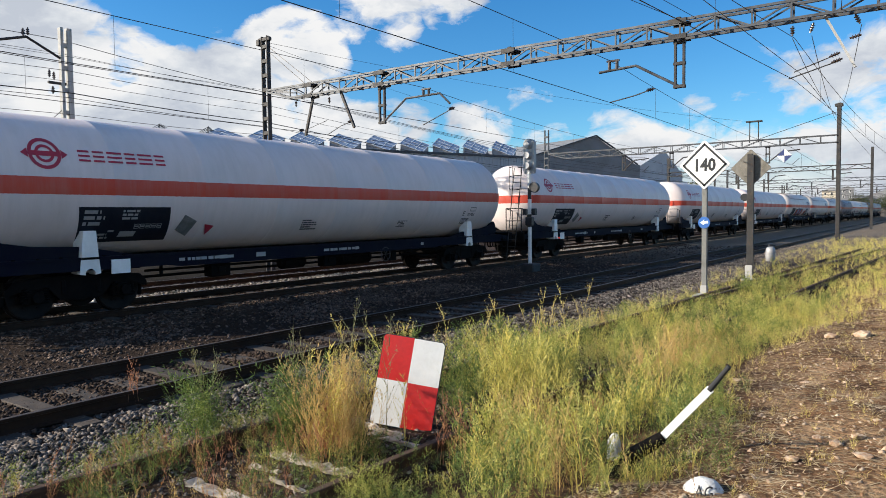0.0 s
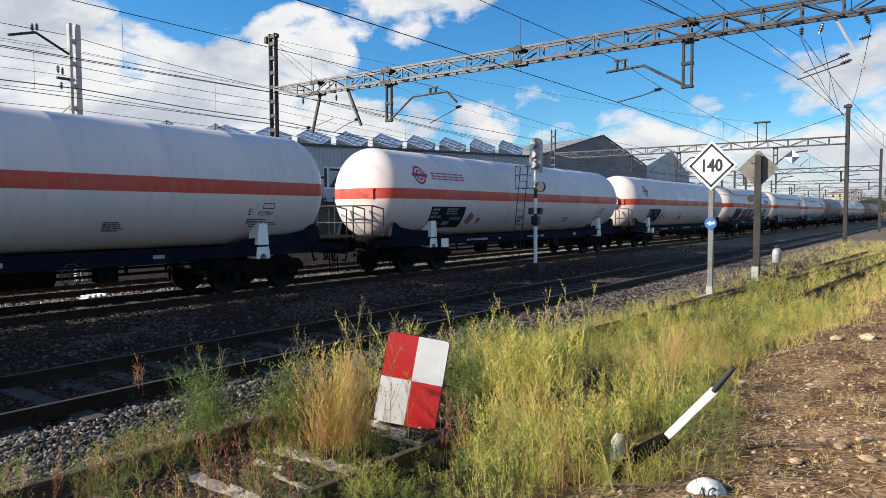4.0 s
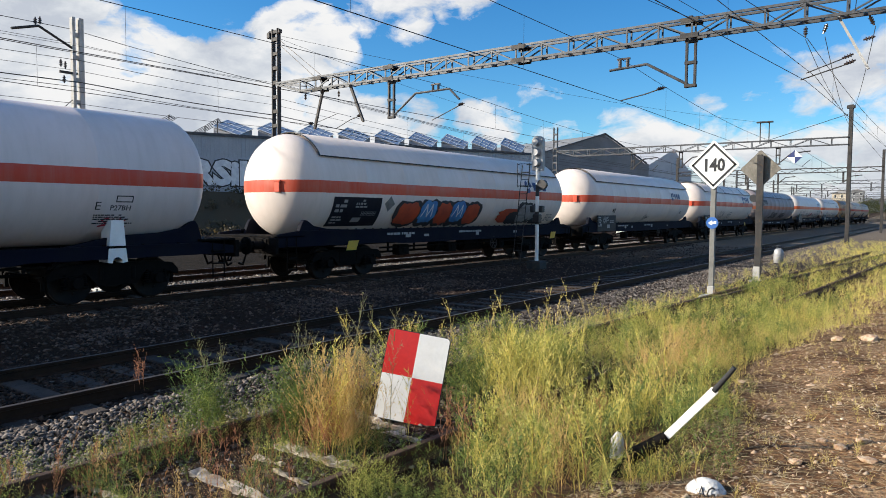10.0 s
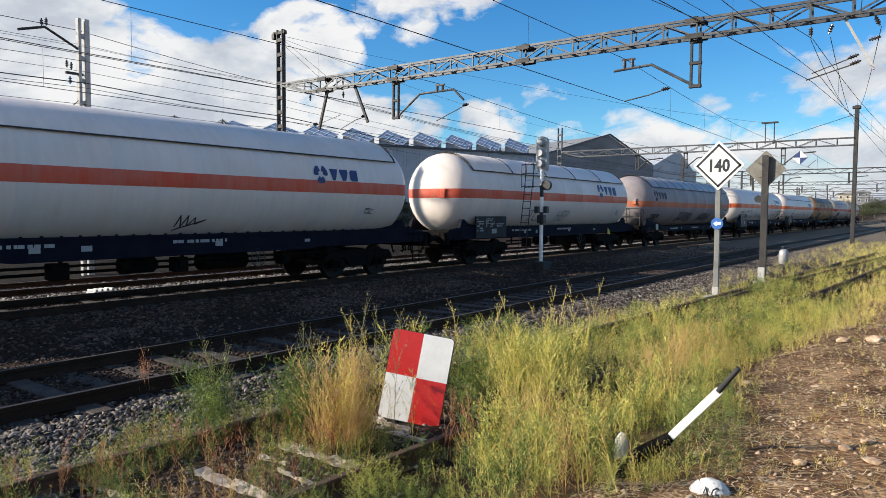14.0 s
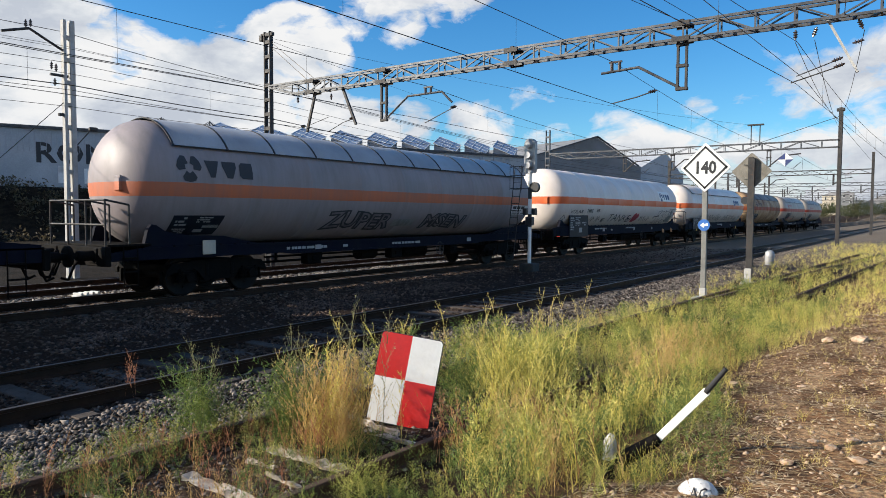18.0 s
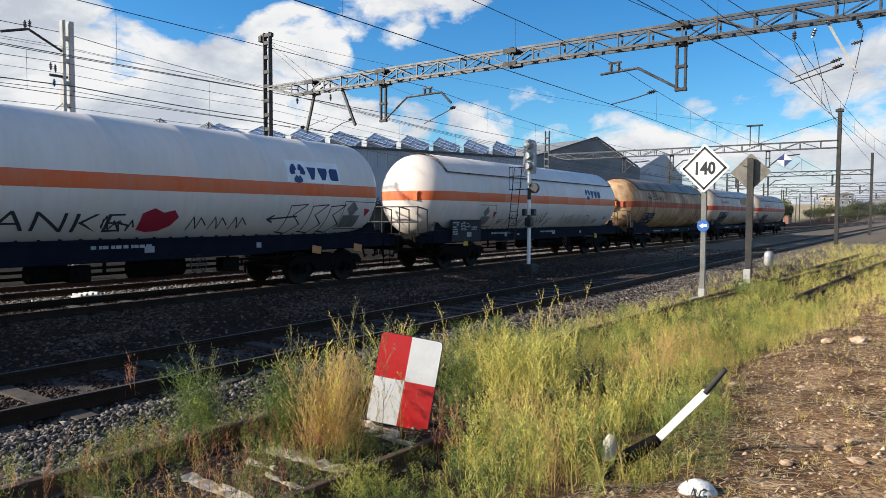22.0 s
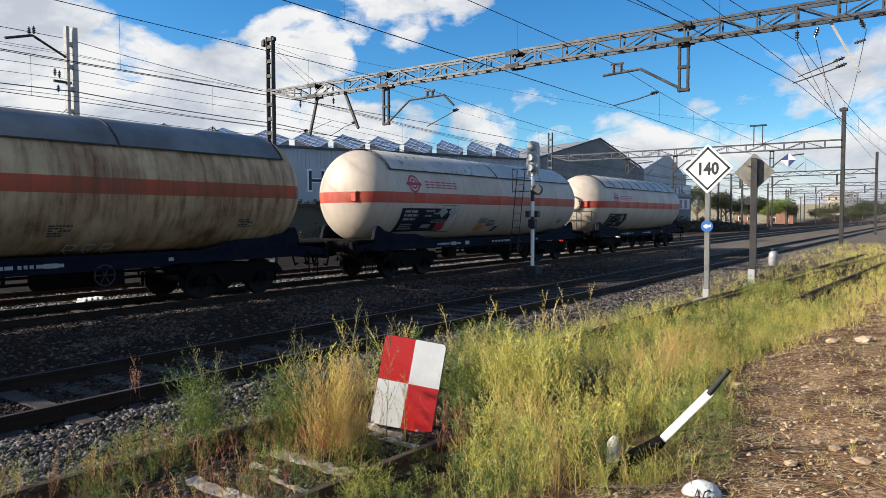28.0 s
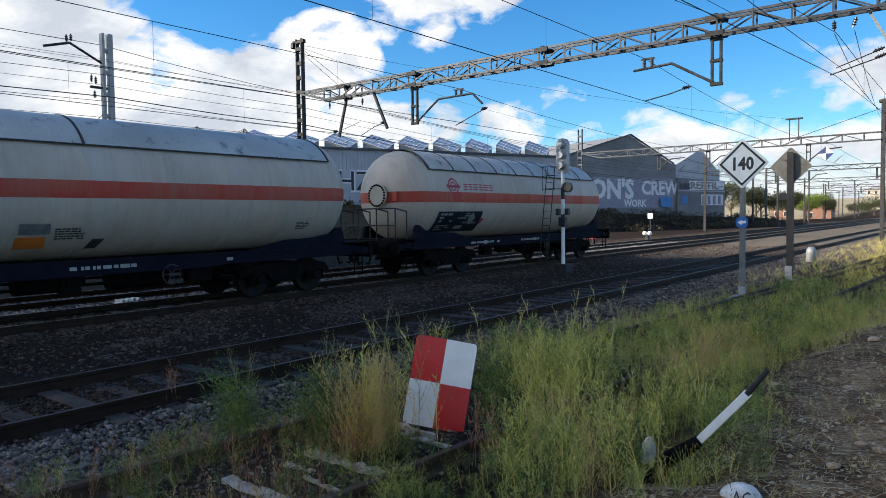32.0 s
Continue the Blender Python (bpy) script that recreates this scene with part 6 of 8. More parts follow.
def feeders():
    c = thing("feeder_wires", "bundle of dark feeder cables along the masts", "cables", kind="structure")
    for x, za, zb, zc, sag, r in ((-25.4, 8.3, 8.38, 7.6, 0.1, 0.011), (-25.0, 7.9, 7.8, 7.5, 0.15, 0.007), (-24.8, 7.3, 7.2, 6.9, 0.2, 0.009), (-24.9, 6.9, 6.85, 6.6, 0.15, 0.007),
                                  (-24.6, 6.6, 6.4, 6.1, 0.2, 0.017), (-24.7, 6.4, 6.25, 5.95, 0.2, 0.009), (-24.9, 5.8, 5.7, 5.6, 0.15, 0.008), (-24.4, 7.6, 7.6, 7.45, 0.15, 0.006)):
        bm = bmesh.new()
        wire_line(bm, (x, -26, za), (x, 12.2, zb), sag * 1.6, r)
        wire_line(bm, (x, 12.2, zb), (x + 0.9, 20.19, zc), 0.06, r, 4)
        wire_line(bm, (x + 0.9, 20.19, zc), (-28.0, 55, zc - 0.4), sag, r)
        wire_line(bm, (-28.0, 55, zc - 0.4), (-29, 128, zc - 0.4), sag, r * 1.6)
        part("cable", bm, M["wire"], c)
    bm = bmesh.new()
    wire_line(bm, (-23.85, 20.19, 9.6), (-11.05, 55, 8.6), 0.4, 0.007)
    wire_line(bm, (-23.85, 20.19, 9.5), (-28.0, 55, 9.2), 0.4, 0.007)
    part("cable", bm, M["wire"], c)
    for a, b in (((-3.15, 20.19, 6.5), (-5.6, 55, 8.6)), ((-2.7, 20.19, 6.5), (-5.6, 55, 8.0)), ((-1.6, 20.19, 6.6), (-5.5, 55, 9.2)), ((-2.05, 20.19, 7.0), (2.5, -20, 7.6)), ((-2.9, 20.19, 5.52), (-4.6, -26, 5.52)), ((-2.9, 20.19, 5.52), (-3.6, 55, 5.6)),
                 ((-5.6, 55, 9.2), (-4.5, 128, 9.0)), ((-6.0, 20.19, 7.45), (-12.0, -20, 8.5)), ((-5.6, 20.19, 7.45), (-9.0, -20, 8.8))):
        bm = bmesh.new()
        wire_line(bm, a, b, 0.05 if a[2] < 6 else 0.45, 0.009)
        part("cable", bm, M["wire"], c)


feeders()


# ---- signals and signs ----
def colour_signal():
    x, y = -13.0, 24.0
    p = thing("railway_signal", "grey signal head on black and white banded post with ladder", "signal", pose(x, y, float(ground_z(x, y))))
    bm = bmesh.new()
    box(bm, (0.6, 0.6, 0.36), (0, 0, 0.14), bevel=0.04)
    part("base", bm, M["galv_dark"], p)
    z = 0.3
    for k, (top, m) in enumerate(((1.75, "white"), (2.25, "black"), (2.85, "white"), (3.3, "black"), (3.9, "white"))):
        bm = bmesh.new()
        bar(bm, (0, 0, z), (0, 0, top), 0.075, 14)
        part("post_band", bm, M[m], p)
        z = top
    bm = bmesh.new()
    outline = [(-0.2, 3.85), (0.2, 3.85), (0.24, 4.0), (0.24, 5.0)] + [(0.24 * math.cos(radians(a)), 5.0 + 0.2 * math.sin(radians(a))) for a in range(15, 180, 15)] + [(-0.24, 5.0), (-0.24, 4.0)]
    prism(bm, outline, -0.06, 0.12, "y")
    h = part("signal_head", bm, M["silver"], p, "silver-grey rounded signal housing")
    for zz in (4.15, 4.55, 4.95):
        bm = bmesh.new()
        bar(bm, (0, -0.05, zz), (0, -0.26, zz), 0.17, 16, 0.13)
        part("lamp_housing", bm, M["silver"], h)
    bm = bmesh.new()
    bar(bm, (0.22, -0.1, 3.3), (0.22, 0.06, 3.3), 0.2, 20)
    part("round_target", bm, M["black"], p)
    for s, zz in ((-1, 2.35), (1, 2.35)):
        bm = bmesh.new()
        box(bm, (0.16, 0.2, 0.26), (s * 0.2, 0, zz), bevel=0.02)
        part("junction_box", bm, M["black"], p)
    bm = bmesh.new()
    box(bm, (0.3, 0.24, 0.34), (0.0, 0, 1.98), bevel=0.03)
    part("cable_box", bm, M["black"], p)
    lx = -0.55
    for s in (-0.17, 0.17):
        bm = bmesh.new()
        bar(bm, (lx - 0.25 + s, -0.25, 0.0), (lx + 0.1 + s, -0.1, 4.1), 0.016, 6)
        part("ladder_rail", bm, M["galv_dark"], p)
    bm = bmesh.new()
    bar(bm, (-0.17, 0, 0), (0.17, 0, 0), 0.012, 5)
    rung = to_mesh("ladder_rung", bm, M["galv_dark"])
    for k in range(14):
        u = (0.15 + k * 0.28) / 4.1
        part("ladder_rung", rung, None, p).matrix_basis = pose(lx - 0.25 + 0.35 * u, -0.25 + 0.15 * u, 4.1 * u)
    bm = bmesh.new()
    for zz in (3.25, 3.75, 4.1):
        pts = [(lx + 0.1 + 0.32 * math.cos(radians(a)), -0.1 - 0.42 * math.sin(radians(a)), zz) for a in range(0, 181, 30)]
        tube(bm, pts, 0.013, 5)
    for a in (35, 90, 145):
        q = (lx + 0.1 + 0.32 * math.cos(radians(a)), -0.1 - 0.42 * math.sin(radians(a)))
        bar(bm, (*q, 3.2), (*q, 4.15), 0.012, 5)
    bar(bm, (lx, -0.1, 3.25), (0, 0, 3.25), 0.016, 5)
    bar(bm, (lx + 0.1, -0.1, 4.1), (0, 0, 4.1), 0.016, 5)
    part("ladder_cage", bm, M["galv_dark"], p)


colour_signal()


def rounded_plate(bm, half, thick, corner, rot):
    """A square plate in the x-z plane with rounded corners, turned by rot degrees."""
    pts = []
    for cx, cz, a0 in ((1, 1, 0), (-1, 1, 90), (-1, -1, 180), (1, -1, 270)):
        for a in range(0, 91, 22):
            t = radians(a0 + a)
            pts.append((cx * (half[0] - corner) + corner * math.cos(t), cz * (half[1] - corner) + corner * math.sin(t)))
    c, s = math.cos(radians(rot)), math.sin(radians(rot))
    prism(bm, [(u * c - v * s, u * s + v * c) for u, v in pts], -thick / 2, thick / 2, "y")


def speed_sign():
    x, y = -4.87, 18.36
    g = float(ground_z(x, y))
    p = thing("speed_sign", "white diamond speed board reading 140 on a grey post", "sign", pose(x, y, g))
    z = 3.2 - g
    bm = bmesh.new()
    box(bm, (0.13, 0.09, z + 0.1), (0, 0.06, (z + 0.1) / 2), bevel=0.01)
    part("post", bm, M["post_grey"], p)
    bm = bmesh.new()
    box(bm, (0.5, 0.5, 0.08), (0, 0.05, 0.02), bevel=0.02)
    box(bm, (0.17, 0.13, 0.3), (0, 0.05, 0.15), bevel=0.02)
    part("footing", bm, M["mast_grey"], p)
    bm = bmesh.new()
    rounded_plate(bm, (0.45, 0.45), 0.03, 0.05, 45)
    s = part("diamond_plate", bm, M["white"], p)
    s.matrix_basis = pose(0, 0, z)
    for k in range(4):
        bm = bmesh.new()
        h = 0.37
        box(bm, (2 * h + 0.048, 0.006, 0.048), (0, -0.02, h), m=Matrix.Rotation(radians(45 + 90 * k), 4, "Y"))
        b = part("border", bm, M["black"], s)
    bm = bmesh.new()
    for ch, cx in (("1", -0.185), ("4", -0.005), ("0", 0.185)):
        v, f = words(ch, 0.32, 0.015)
        mid = (min(q[0] for q in v) + max(q[0] for q in v)) / 2
        lo = [bm.verts.new(((u - mid) * 0.84 + cx, -0.021, q - 0.15)) for u, q in v]
        for q in f:
            bm.faces.new([lo[i] for i in q])
    part("number", bm, M["black"], s, "black number 140")
    bm = bmesh.new()
    bar(bm, (0, -0.0, 0), (0, 0.02, 0), 0.15, 24)
    d = part("arrow_disc", bm, M["blue"], p, "small blue disc with a white arrow")
    d.matrix_basis = pose(0, -0.01, 1.72 - g)
    bm = bmesh.new()
    for q in ([(-0.1, 0.0), (0.0, 0.07), (0.0, 0.03), (0.1, 0.05), (0.1, -0.02), (0.0, -0.03), (0.0, -0.07)],):
        bm.faces.new([bm.verts.new((u, -0.005, w)) for u, w in q])
    part("arrow", bm, M["white"], d)
    return p


speed_sign()


def sign_back():
    x, y = -4.85, 23.6
    g = float(ground_z(x, y))
    p = thing("speed_sign", "bare grey back of a diamond board on dark post", "sign", pose(x, y, g))
    z = 3.38 - g
    bm = bmesh.new()
    box(bm, (0.16, 0.1, z + 0.45), (0, 0, (z + 0.45) / 2), bevel=0.01)
    box(bm, (0.05, 0.13, z + 0.4), (0.09, 0, (z + 0.4) / 2))
    part("post", bm, M["galv_dark"], p)
    bm = bmesh.new()
    box(bm, (0.4, 0.4, 0.08), (0, 0, 0.03), bevel=0.02)
    box(bm, (0.22, 0.16, 0.5), (0, 0, 0.25), bevel=0.02)
    part("footing", bm, M["mast_grey"], p)
    bm = bmesh.new()
    rounded_plate(bm, (0.43, 0.43), 0.02, 0.05, 45)
    s = part("diamond_plate", bm, M["sign_grey"], p)
    s.matrix_basis = pose(0.0, 0.1, z)
    bm = bmesh.new()
    for q in (0.22, -0.22):
        box(bm, (0.5 - abs(q) * 0.2, 0.03, 0.05), (0, -0.025, q))
    part("clamp_bar", bm, M["sign_grey"], s)
    bm = bmesh.new()
    bar(bm, (-0.16, -0.03, 0), (-0.16, 0.05, 0), 0.12, 18)
    part("reflector_disc", bm, M["black"], p).matrix_basis = pose(0, 0, 2.45 - g)


sign_back()


def gas_cylinder():
    x, y = -5.95, 33.2
    p = thing("gas_cylinder", "grey metal gas cylinder standing on the ballast shoulder", "cylinder", pose(x, y, float(ground_z(x, y))))
    bm = bmesh.new()
    prof = [(0.0, 0.17), (0.03, 0.19), (0.3, 0.205), (0.34, 0.2), (0.36, 0.205), (0.55, 0.19), (0.64, 0.12), (0.66, 0.06)]
    rings = [[bm.verts.new((r * math.cos(2 * math.pi * k / 20), r * math.sin(2 * math.pi * k / 20), z)) for k in range(20)] for z, r in prof]
    for a, b in zip(rings, rings[1:]):
        for k in range(20):
            bm.faces.new((a[k], a[(k + 1) % 20], b[(k + 1) % 20], b[k]))
    bm.faces.new(rings[-1])
    part("body", bm, M["silver"], p, smooth=True)
    bm = bmesh.new()
    for a in range(0, 360, 120):
        c, s = math.cos(radians(a)), math.sin(radians(a))
        bar(bm, (0.1 * c, 0.1 * s, 0.6), (0.1 * c, 0.1 * s, 0.78), 0.02, 6)
    bar(bm, (0, 0, 0.76), (0, 0, 0.79), 0.12, 14)
    part("collar", bm, M["galv"], p)


gas_cylinder()


def checker_board():
    """Red and white quartered board that leans in the weeds beside the siding."""
    g = float(ground_z(-4.25, 5.55))
    m = pose(-4.44, 5.4, g + 0.01, -10, 8.6, 26)
    p = thing("marker_board", "red and white quartered marker board leaning among the weeds", "sign", m)
    w, h = 0.66, 0.93
    bm = bmesh.new()
    rounded_plate(bm, (w / 2, h / 2), 0.035, 0.045, 0)
    b = part("plate", bm, M["black"], p, "black board body with rounded corners")
    b.matrix_basis = pose(0, 0, h / 2)
    for cx, cz, c in ((-1, 1, "red"), (1, 1, "white"), (-1, -1, "white"), (1, -1, "red")):
        bm = bmesh.new()
        r, e = 0.04, 0.006
        u1, v1 = w / 2 - e, h / 2 - e
        pts = [(0, 0), (u1, 0)] + [(u1 - r + r * math.cos(radians(a)), v1 - r + r * math.sin(radians(a))) for a in range(0, 91, 15)] + [(0, v1)]
        prism(bm, [(cx * u, cz * v) for u, v in pts], -0.022, -0.0175, "y")
        part("quarter_field", bm, M[c], b, ("crimson" if c == "red" else "weathered white") + " enamel field").matrix_basis = pose(0, 0, 0)
    bm = bmesh.new()
    for s in (-0.2, 0.2):
        beam(bm, (s, 0.02, h * 0.75), (s, 0.5, 0.08), 0.04, 0.04)
    beam(bm, (-0.2, 0.45, 0.12), (0.2, 0.45, 0.12), 0.04, 0.04)
    part("prop", bm, M["galv_dark"], p)


checker_board()


def switch_lever():
    a, b, c, d = Vector((-1.86, 4.9, 0.14)), Vector((-1.61, 4.9, 0.33)), Vector((-1.25, 4.9, 0.76)), Vector((-1.13, 4.9, 0.93))
    p = thing("switch_lever", "white points lever with black grip and black weight", "lever")
    bm = bmesh.new()
    along, toward = (c - b).normalized(), Vector((0.25, -0.93, 0.2)).normalized()
    side = along.cross(toward).normalized()
    m = Matrix((side, toward, along)).transposed().to_4x4()
    box(bm, (0.056, 0.02, (c - b).length), m=Matrix.Translation((b + c) / 2) @ m, bevel=0.004)
    part("bar", bm, M["white"], p, "white painted flat bar")
    bm = bmesh.new()
    bar(bm, c - (c - b) * 0.03, d, 0.021, 10, 0.016)
    part("grip", bm, M["rubber"], p)
    bm = bmesh.new()
    bar(bm, a, b + (c - b) * 0.04, 0.062, 14, 0.045)
    bar(bm, b - (b - a) * 0.22, b + (c - b) * 0.09, 0.052, 12, 0.036)
    part("weight", bm, M["frame_black"], p, "black sleeve and counterweight", True)
    bm = bmesh.new()
    box(bm, (0.22, 0.18, 0.16), (-1.88, 4.95, 0.03), bevel=0.04)
    part("housing", bm, M["frame_black"], p)


switch_lever()


def stone_mesh(name, mat, seed, flat=0.6, smooth=True, cuts=2):
    bm = bmesh.new()
    bmesh.ops.create_icosphere(bm, subdivisions=cuts, radius=1.0)
    rng = random.Random(seed)
    off = Vector((rng.uniform(-9, 9), rng.uniform(-9, 9), rng.uniform(-9, 9)))
    for v in bm.verts:
        v.co *= 1 + 0.42 * noise.noise(v.co * 1.4 + off)
        v.co.z *= flat
    return to_mesh(name, bm, mat, smooth)


def marker_stone():
    x, y = -1.13, 4.28
    g = float(ground_z(x, y))
    p = thing("marker_stone", "whitewashed round marker stone with two black letters", "stone", pose(x, y, g - 0.06) @ Matrix.Diagonal((0.92, 0.92, 1.0, 1)))
    bm = bmesh.new()
    bmesh.ops.create_uvsphere(bm, u_segments=24, v_segments=14, radius=0.145)
    bmesh.ops.scale(bm, vec=(1.0, 0.85, 0.95), verts=bm.verts)
    for v in bm.verts:
        v.co *= 1 + 0.05 * noise.noise(v.co * 14)
    part("stone", bm, M["lime_stone"], p, smooth=True).matrix_basis = pose(0, 0, 0.0)
    bm = bmesh.new()
    v, f = words("AG", 0.06, 0.0)
    w = max(q[0] for q in v)
    toward = Vector((-x, -y, 0)).normalized()
    side = Vector((-toward.y, toward.x, 0))
    vs = []
    for u, q in v:
        a, h = (u - w / 2), 0.055 + q
        r2 = max(1 - (a / 0.145) ** 2 - (h / 0.138) ** 2, 0.02)
        vs.append(bm.verts.new(side * a + toward * (0.132 * math.sqrt(r2) + 0.012) + Vector((0, 0, h))))
    for q in f:
        bm.faces.new([vs[i] for i in q])
    part("letters", bm, M["black"], p, "black letters AG")


marker_stone()


def loose_stones():
    rng = random.Random(77)
    meshes = [stone_mesh("rock", M["rubble"], k, rng.uniform(0.35, 0.65), False, 1) for k in range(7)]
    spots = [(-0.55, 5.48, 0.11), (-0.43, 5.65, 0.09), (-0.36, 5.19, 0.12), (-0.76, 5.03, 0.08), (-0.68, 5.62, 0.06), (-0.34, 6.12, 0.06), (-0.88, 4.21, 0.08), (0.1, 5.9, 0.07), (-0.95, 5.9, 0.05), (-2.21, 7.06, 0.09), (-2.1, 7.1, 0.1), (-1.75, 7.9, 0.08), (-1.15, 10.6, 0.16), (-0.8, 10.9, 0.2)]
    spots = [(a, b, r * 0.55) for a, b, r in spots]
    spots += [(rng.uniform(-1.2, 2.5), rng.uniform(4.2, 14), rng.uniform(0.01, 0.034)) for _ in range(64)]
    for k, (x, y, r) in enumerate(spots):
        o = new("rock", rng.choice(meshes))
        o.matrix_basis = pose(x, y, float(ground_z(x, y)) + r * 0.2, rng.uniform(-15, 15), rng.uniform(-15, 15), rng.uniform(0, 360)) @ Matrix.Diagonal((r * rng.uniform(0.9, 1.5), r, r, 1))
        tagged(o, "pale dusty stone lying on the brown dirt path", "stone", "stones on the path")
    o = new("rock", stone_mesh("rock", M["concrete"], 9, 1.0, True, 2))
    o.matrix_basis = pose(-2.05, 5.15, float(ground_z(-2.05, 5.15)) + 0.08) @ Matrix.Diagonal((0.06, 0.05, 0.13, 1))
    tagged(o, "white upright stone half hidden in green weeds", "stone")


loose_stones()


def white_block():
    x, y = -17.25, 8.75
    p = thing("louvred_block", "white slotted block lying on the ballast between two tracks", "block", pose(x, y, float(ground_z(x, y)), 0, 0, 12))
    bm = bmesh.new()
    box(bm, (0.3, 0.62, 0.1), (0, 0, 0.05), bevel=0.01)
    part("body", bm, M["marking"], p)
    bm = bmesh.new()
    box(bm, (0.32, 0.06, 0.06), bevel=0.01)
    rib = to_mesh("rib", bm, M["marking"])
    for k in range(4):
        part("rib", rib, None, p).matrix_basis = pose(0, -0.24 + k * 0.16, 0.13)


white_block()


def small_trackside():
    for x, y, h, m, lab in ((-23.0, 47.0, 0.55, "red", "small red and white shunting board beyond the tracks"), (-24.5, 62.0, 1.9, "white", "thin white distance post by the far bank")):
        p = thing("shunting_board", lab, "sign", pose(x, y, float(ground_z(x, y))))
        bm = bmesh.new()
        bar(bm, (0, 0, 0), (0, 0, h), 0.05, 8)
        part("post", bm, M["galv"], p)
        bm = bmesh.new()
        box(bm, (0.5, 0.04, 0.5), (0, -0.03, h + 0.2), bevel=0.02)
        part("board", bm, M[m], p)
        bm = bmesh.new()
        box(bm, (0.5, 0.05, 0.14), (0, -0.035, h + 0.2), bevel=0.01)
        part("board_bar", bm, M["white"], p)
    for x, y in ((-23.2, 58.0),):
        p = thing("dwarf_signal", "low dwarf signal with two white rounded lamp hoods", "signal", pose(x, y, float(ground_z(x, y))), "dwarf signals")
        bm = bmesh.new()
        box(bm, (0.3, 0.3, 0.4), (0, 0, 0.2), bevel=0.03)
        part("base", bm, M["galv_dark"], p)
        for s in (-0.22, 0.22):
            bm = bmesh.new()
            bmesh.ops.create_icosphere(bm, subdivisions=2, radius=0.2)
            part("lamp_hood", bm, M["white"], p, smooth=True).matrix_basis = pose(s, 0, 0.6)


small_trackside()


# ---- the works behind the tracks ----
def wall_point(s, z, out=0.0):
    q = WALL_P + WALL_D * s + WALL_N * out
    return Vector((q[0], q[1], z))


def factory():
    p = thing("factory_hall", "long grey works hall with saw-tooth roof and sprayed walls", "factory", kind="")
    back = -38.0

    def block(name, mat, s0, s1, z0, tops, out0=0.0, out1=back):
        """A wall block from s0 to s1 with a stepped or gabled top line [(s, z)]."""
        bm = bmesh.new()
        line = [(s0, z0)] + [(s1, z0)] + list(reversed(tops))
        fr = [bm.verts.new(wall_point(s, z, out0)) for s, z in line]
        bk = [bm.verts.new(wall_point(s, z, out1)) for s, z in line]
        bm.faces.new(fr)
        bm.faces.new(bk[::-1])
        n = len(line)
        for i in range(n):
            bm.faces.new((fr[i], bk[i], bk[(i + 1) % n], fr[(i + 1) % n]))
        return part(name, bm, mat, p)
    block("long_wall", M["metal_wall"], -135, -38.2, 0.5, [(-135, 10.1), (-38.2, 10.25)])
    block("gable_wall", M["grey_wall"], -38.0, -14.6, 0.5, [(-38.0, 10.4), (-24.8, 14.1), (-15.6, 9.95), (-14.6, 9.95)], 0.25)
    block("gable_wall", M["metal_wall"], -14.4, -3.6, 0.2, [(-14.4, 9.8), (-8.3, 12.6), (-4.4, 9.3), (-3.6, 9.3)], 0.1)
    block("low_wall", M["grey_wall"], -14.4, -2.9, 0.2, [(-14.4, 7.7), (-2.9, 7.3)], 0.6, 0.12)
    # corrugation of the long wall
    bm = bmesh.new()
    beam(bm, (0, 0, 7.9), (0, 0, 10.1), 0.05, 0.05)
    rib = to_mesh("cladding_rib", bm, M["metal_wall"])
    for k in range(150):
        q = wall_point(-110 + k * 0.48, 0, 0.03)
        part("cladding_rib", rib, None, p).matrix_basis = pose(q.x, q.y, 0)
    bm = bmesh.new()
    beam(bm, wall_point(-135, 10.2, 0.1), wall_point(-38.3, 10.35, 0.1), 0.25, 0.3)
    part("eaves_gutter", bm, M["galv"], p)
    # saw-tooth roof lights with solar panels
    ang = math.atan2(WALL_D[1], WALL_D[0])
    for k in range(9):
        s = -81.4 + k * 5.1
        hgt = 2.0 + 0.06 * k
        t = part("roof_light", to_mesh("roof_light", roof_light(hgt), M["roof_dark"]), None, p)
        t.matrix_basis = Matrix.Translation(wall_point(s, 10.2, -0.6)) @ Matrix.Rotation(ang, 4, "Z")
        lean = Vector((0, 4.3, hgt * 1.12)).normalized()
        side = Vector((1, 0, 0))
        m = Matrix((side, lean, side.cross(lean))).transposed().to_4x4()
        m = Matrix.Translation((0, 2.0, 0.22 + hgt * 0.52)) @ m @ Matrix.Rotation(radians(45), 4, "Z")
        bm = bmesh.new()
        box(bm, (3.35, 3.35, 0.06), (0, 0, 0.04))
        part("solar_panel", bm, M["solar"], t).matrix_basis = m
        bm = bmesh.new()
        for u in (-1.66, -0.55, 0.55, 1.66):
            box(bm, (0.05, 3.36, 0.03), (u, 0, 0.08))
            box(bm, (3.36, 0.05, 0.03), (0, u, 0.083))
        part("panel_frame", bm, M["white"], t).matrix_basis = m
    bm = bmesh.new()
    beam(bm, wall_point(-37.9, 10.5, 0.4), wall_point(-24.8, 14.2, 0.4), 0.3, 0.15)
    beam(bm, wall_point(-24.8, 14.2, 0.4), wall_point(-15.3, 10.0, 0.4), 0.3, 0.15)
    part("gable_trim", bm, M["galv"], p)
    for k in range(9):
        bm = bmesh.new()
        beam(bm, wall_point(-14 + k * 1.3, 6.0, 0.64), wall_point(-14 + k * 1.3, 7.3, 0.64), 0.1, 0.05)
        part("wall_pier", bm, M["grey_wall"], p)
    bm = bmesh.new()
    beam(bm, wall_point(-14.4, 5.6, 0.68), wall_point(-2.9, 5.5, 0.68), 0.12, 0.2)
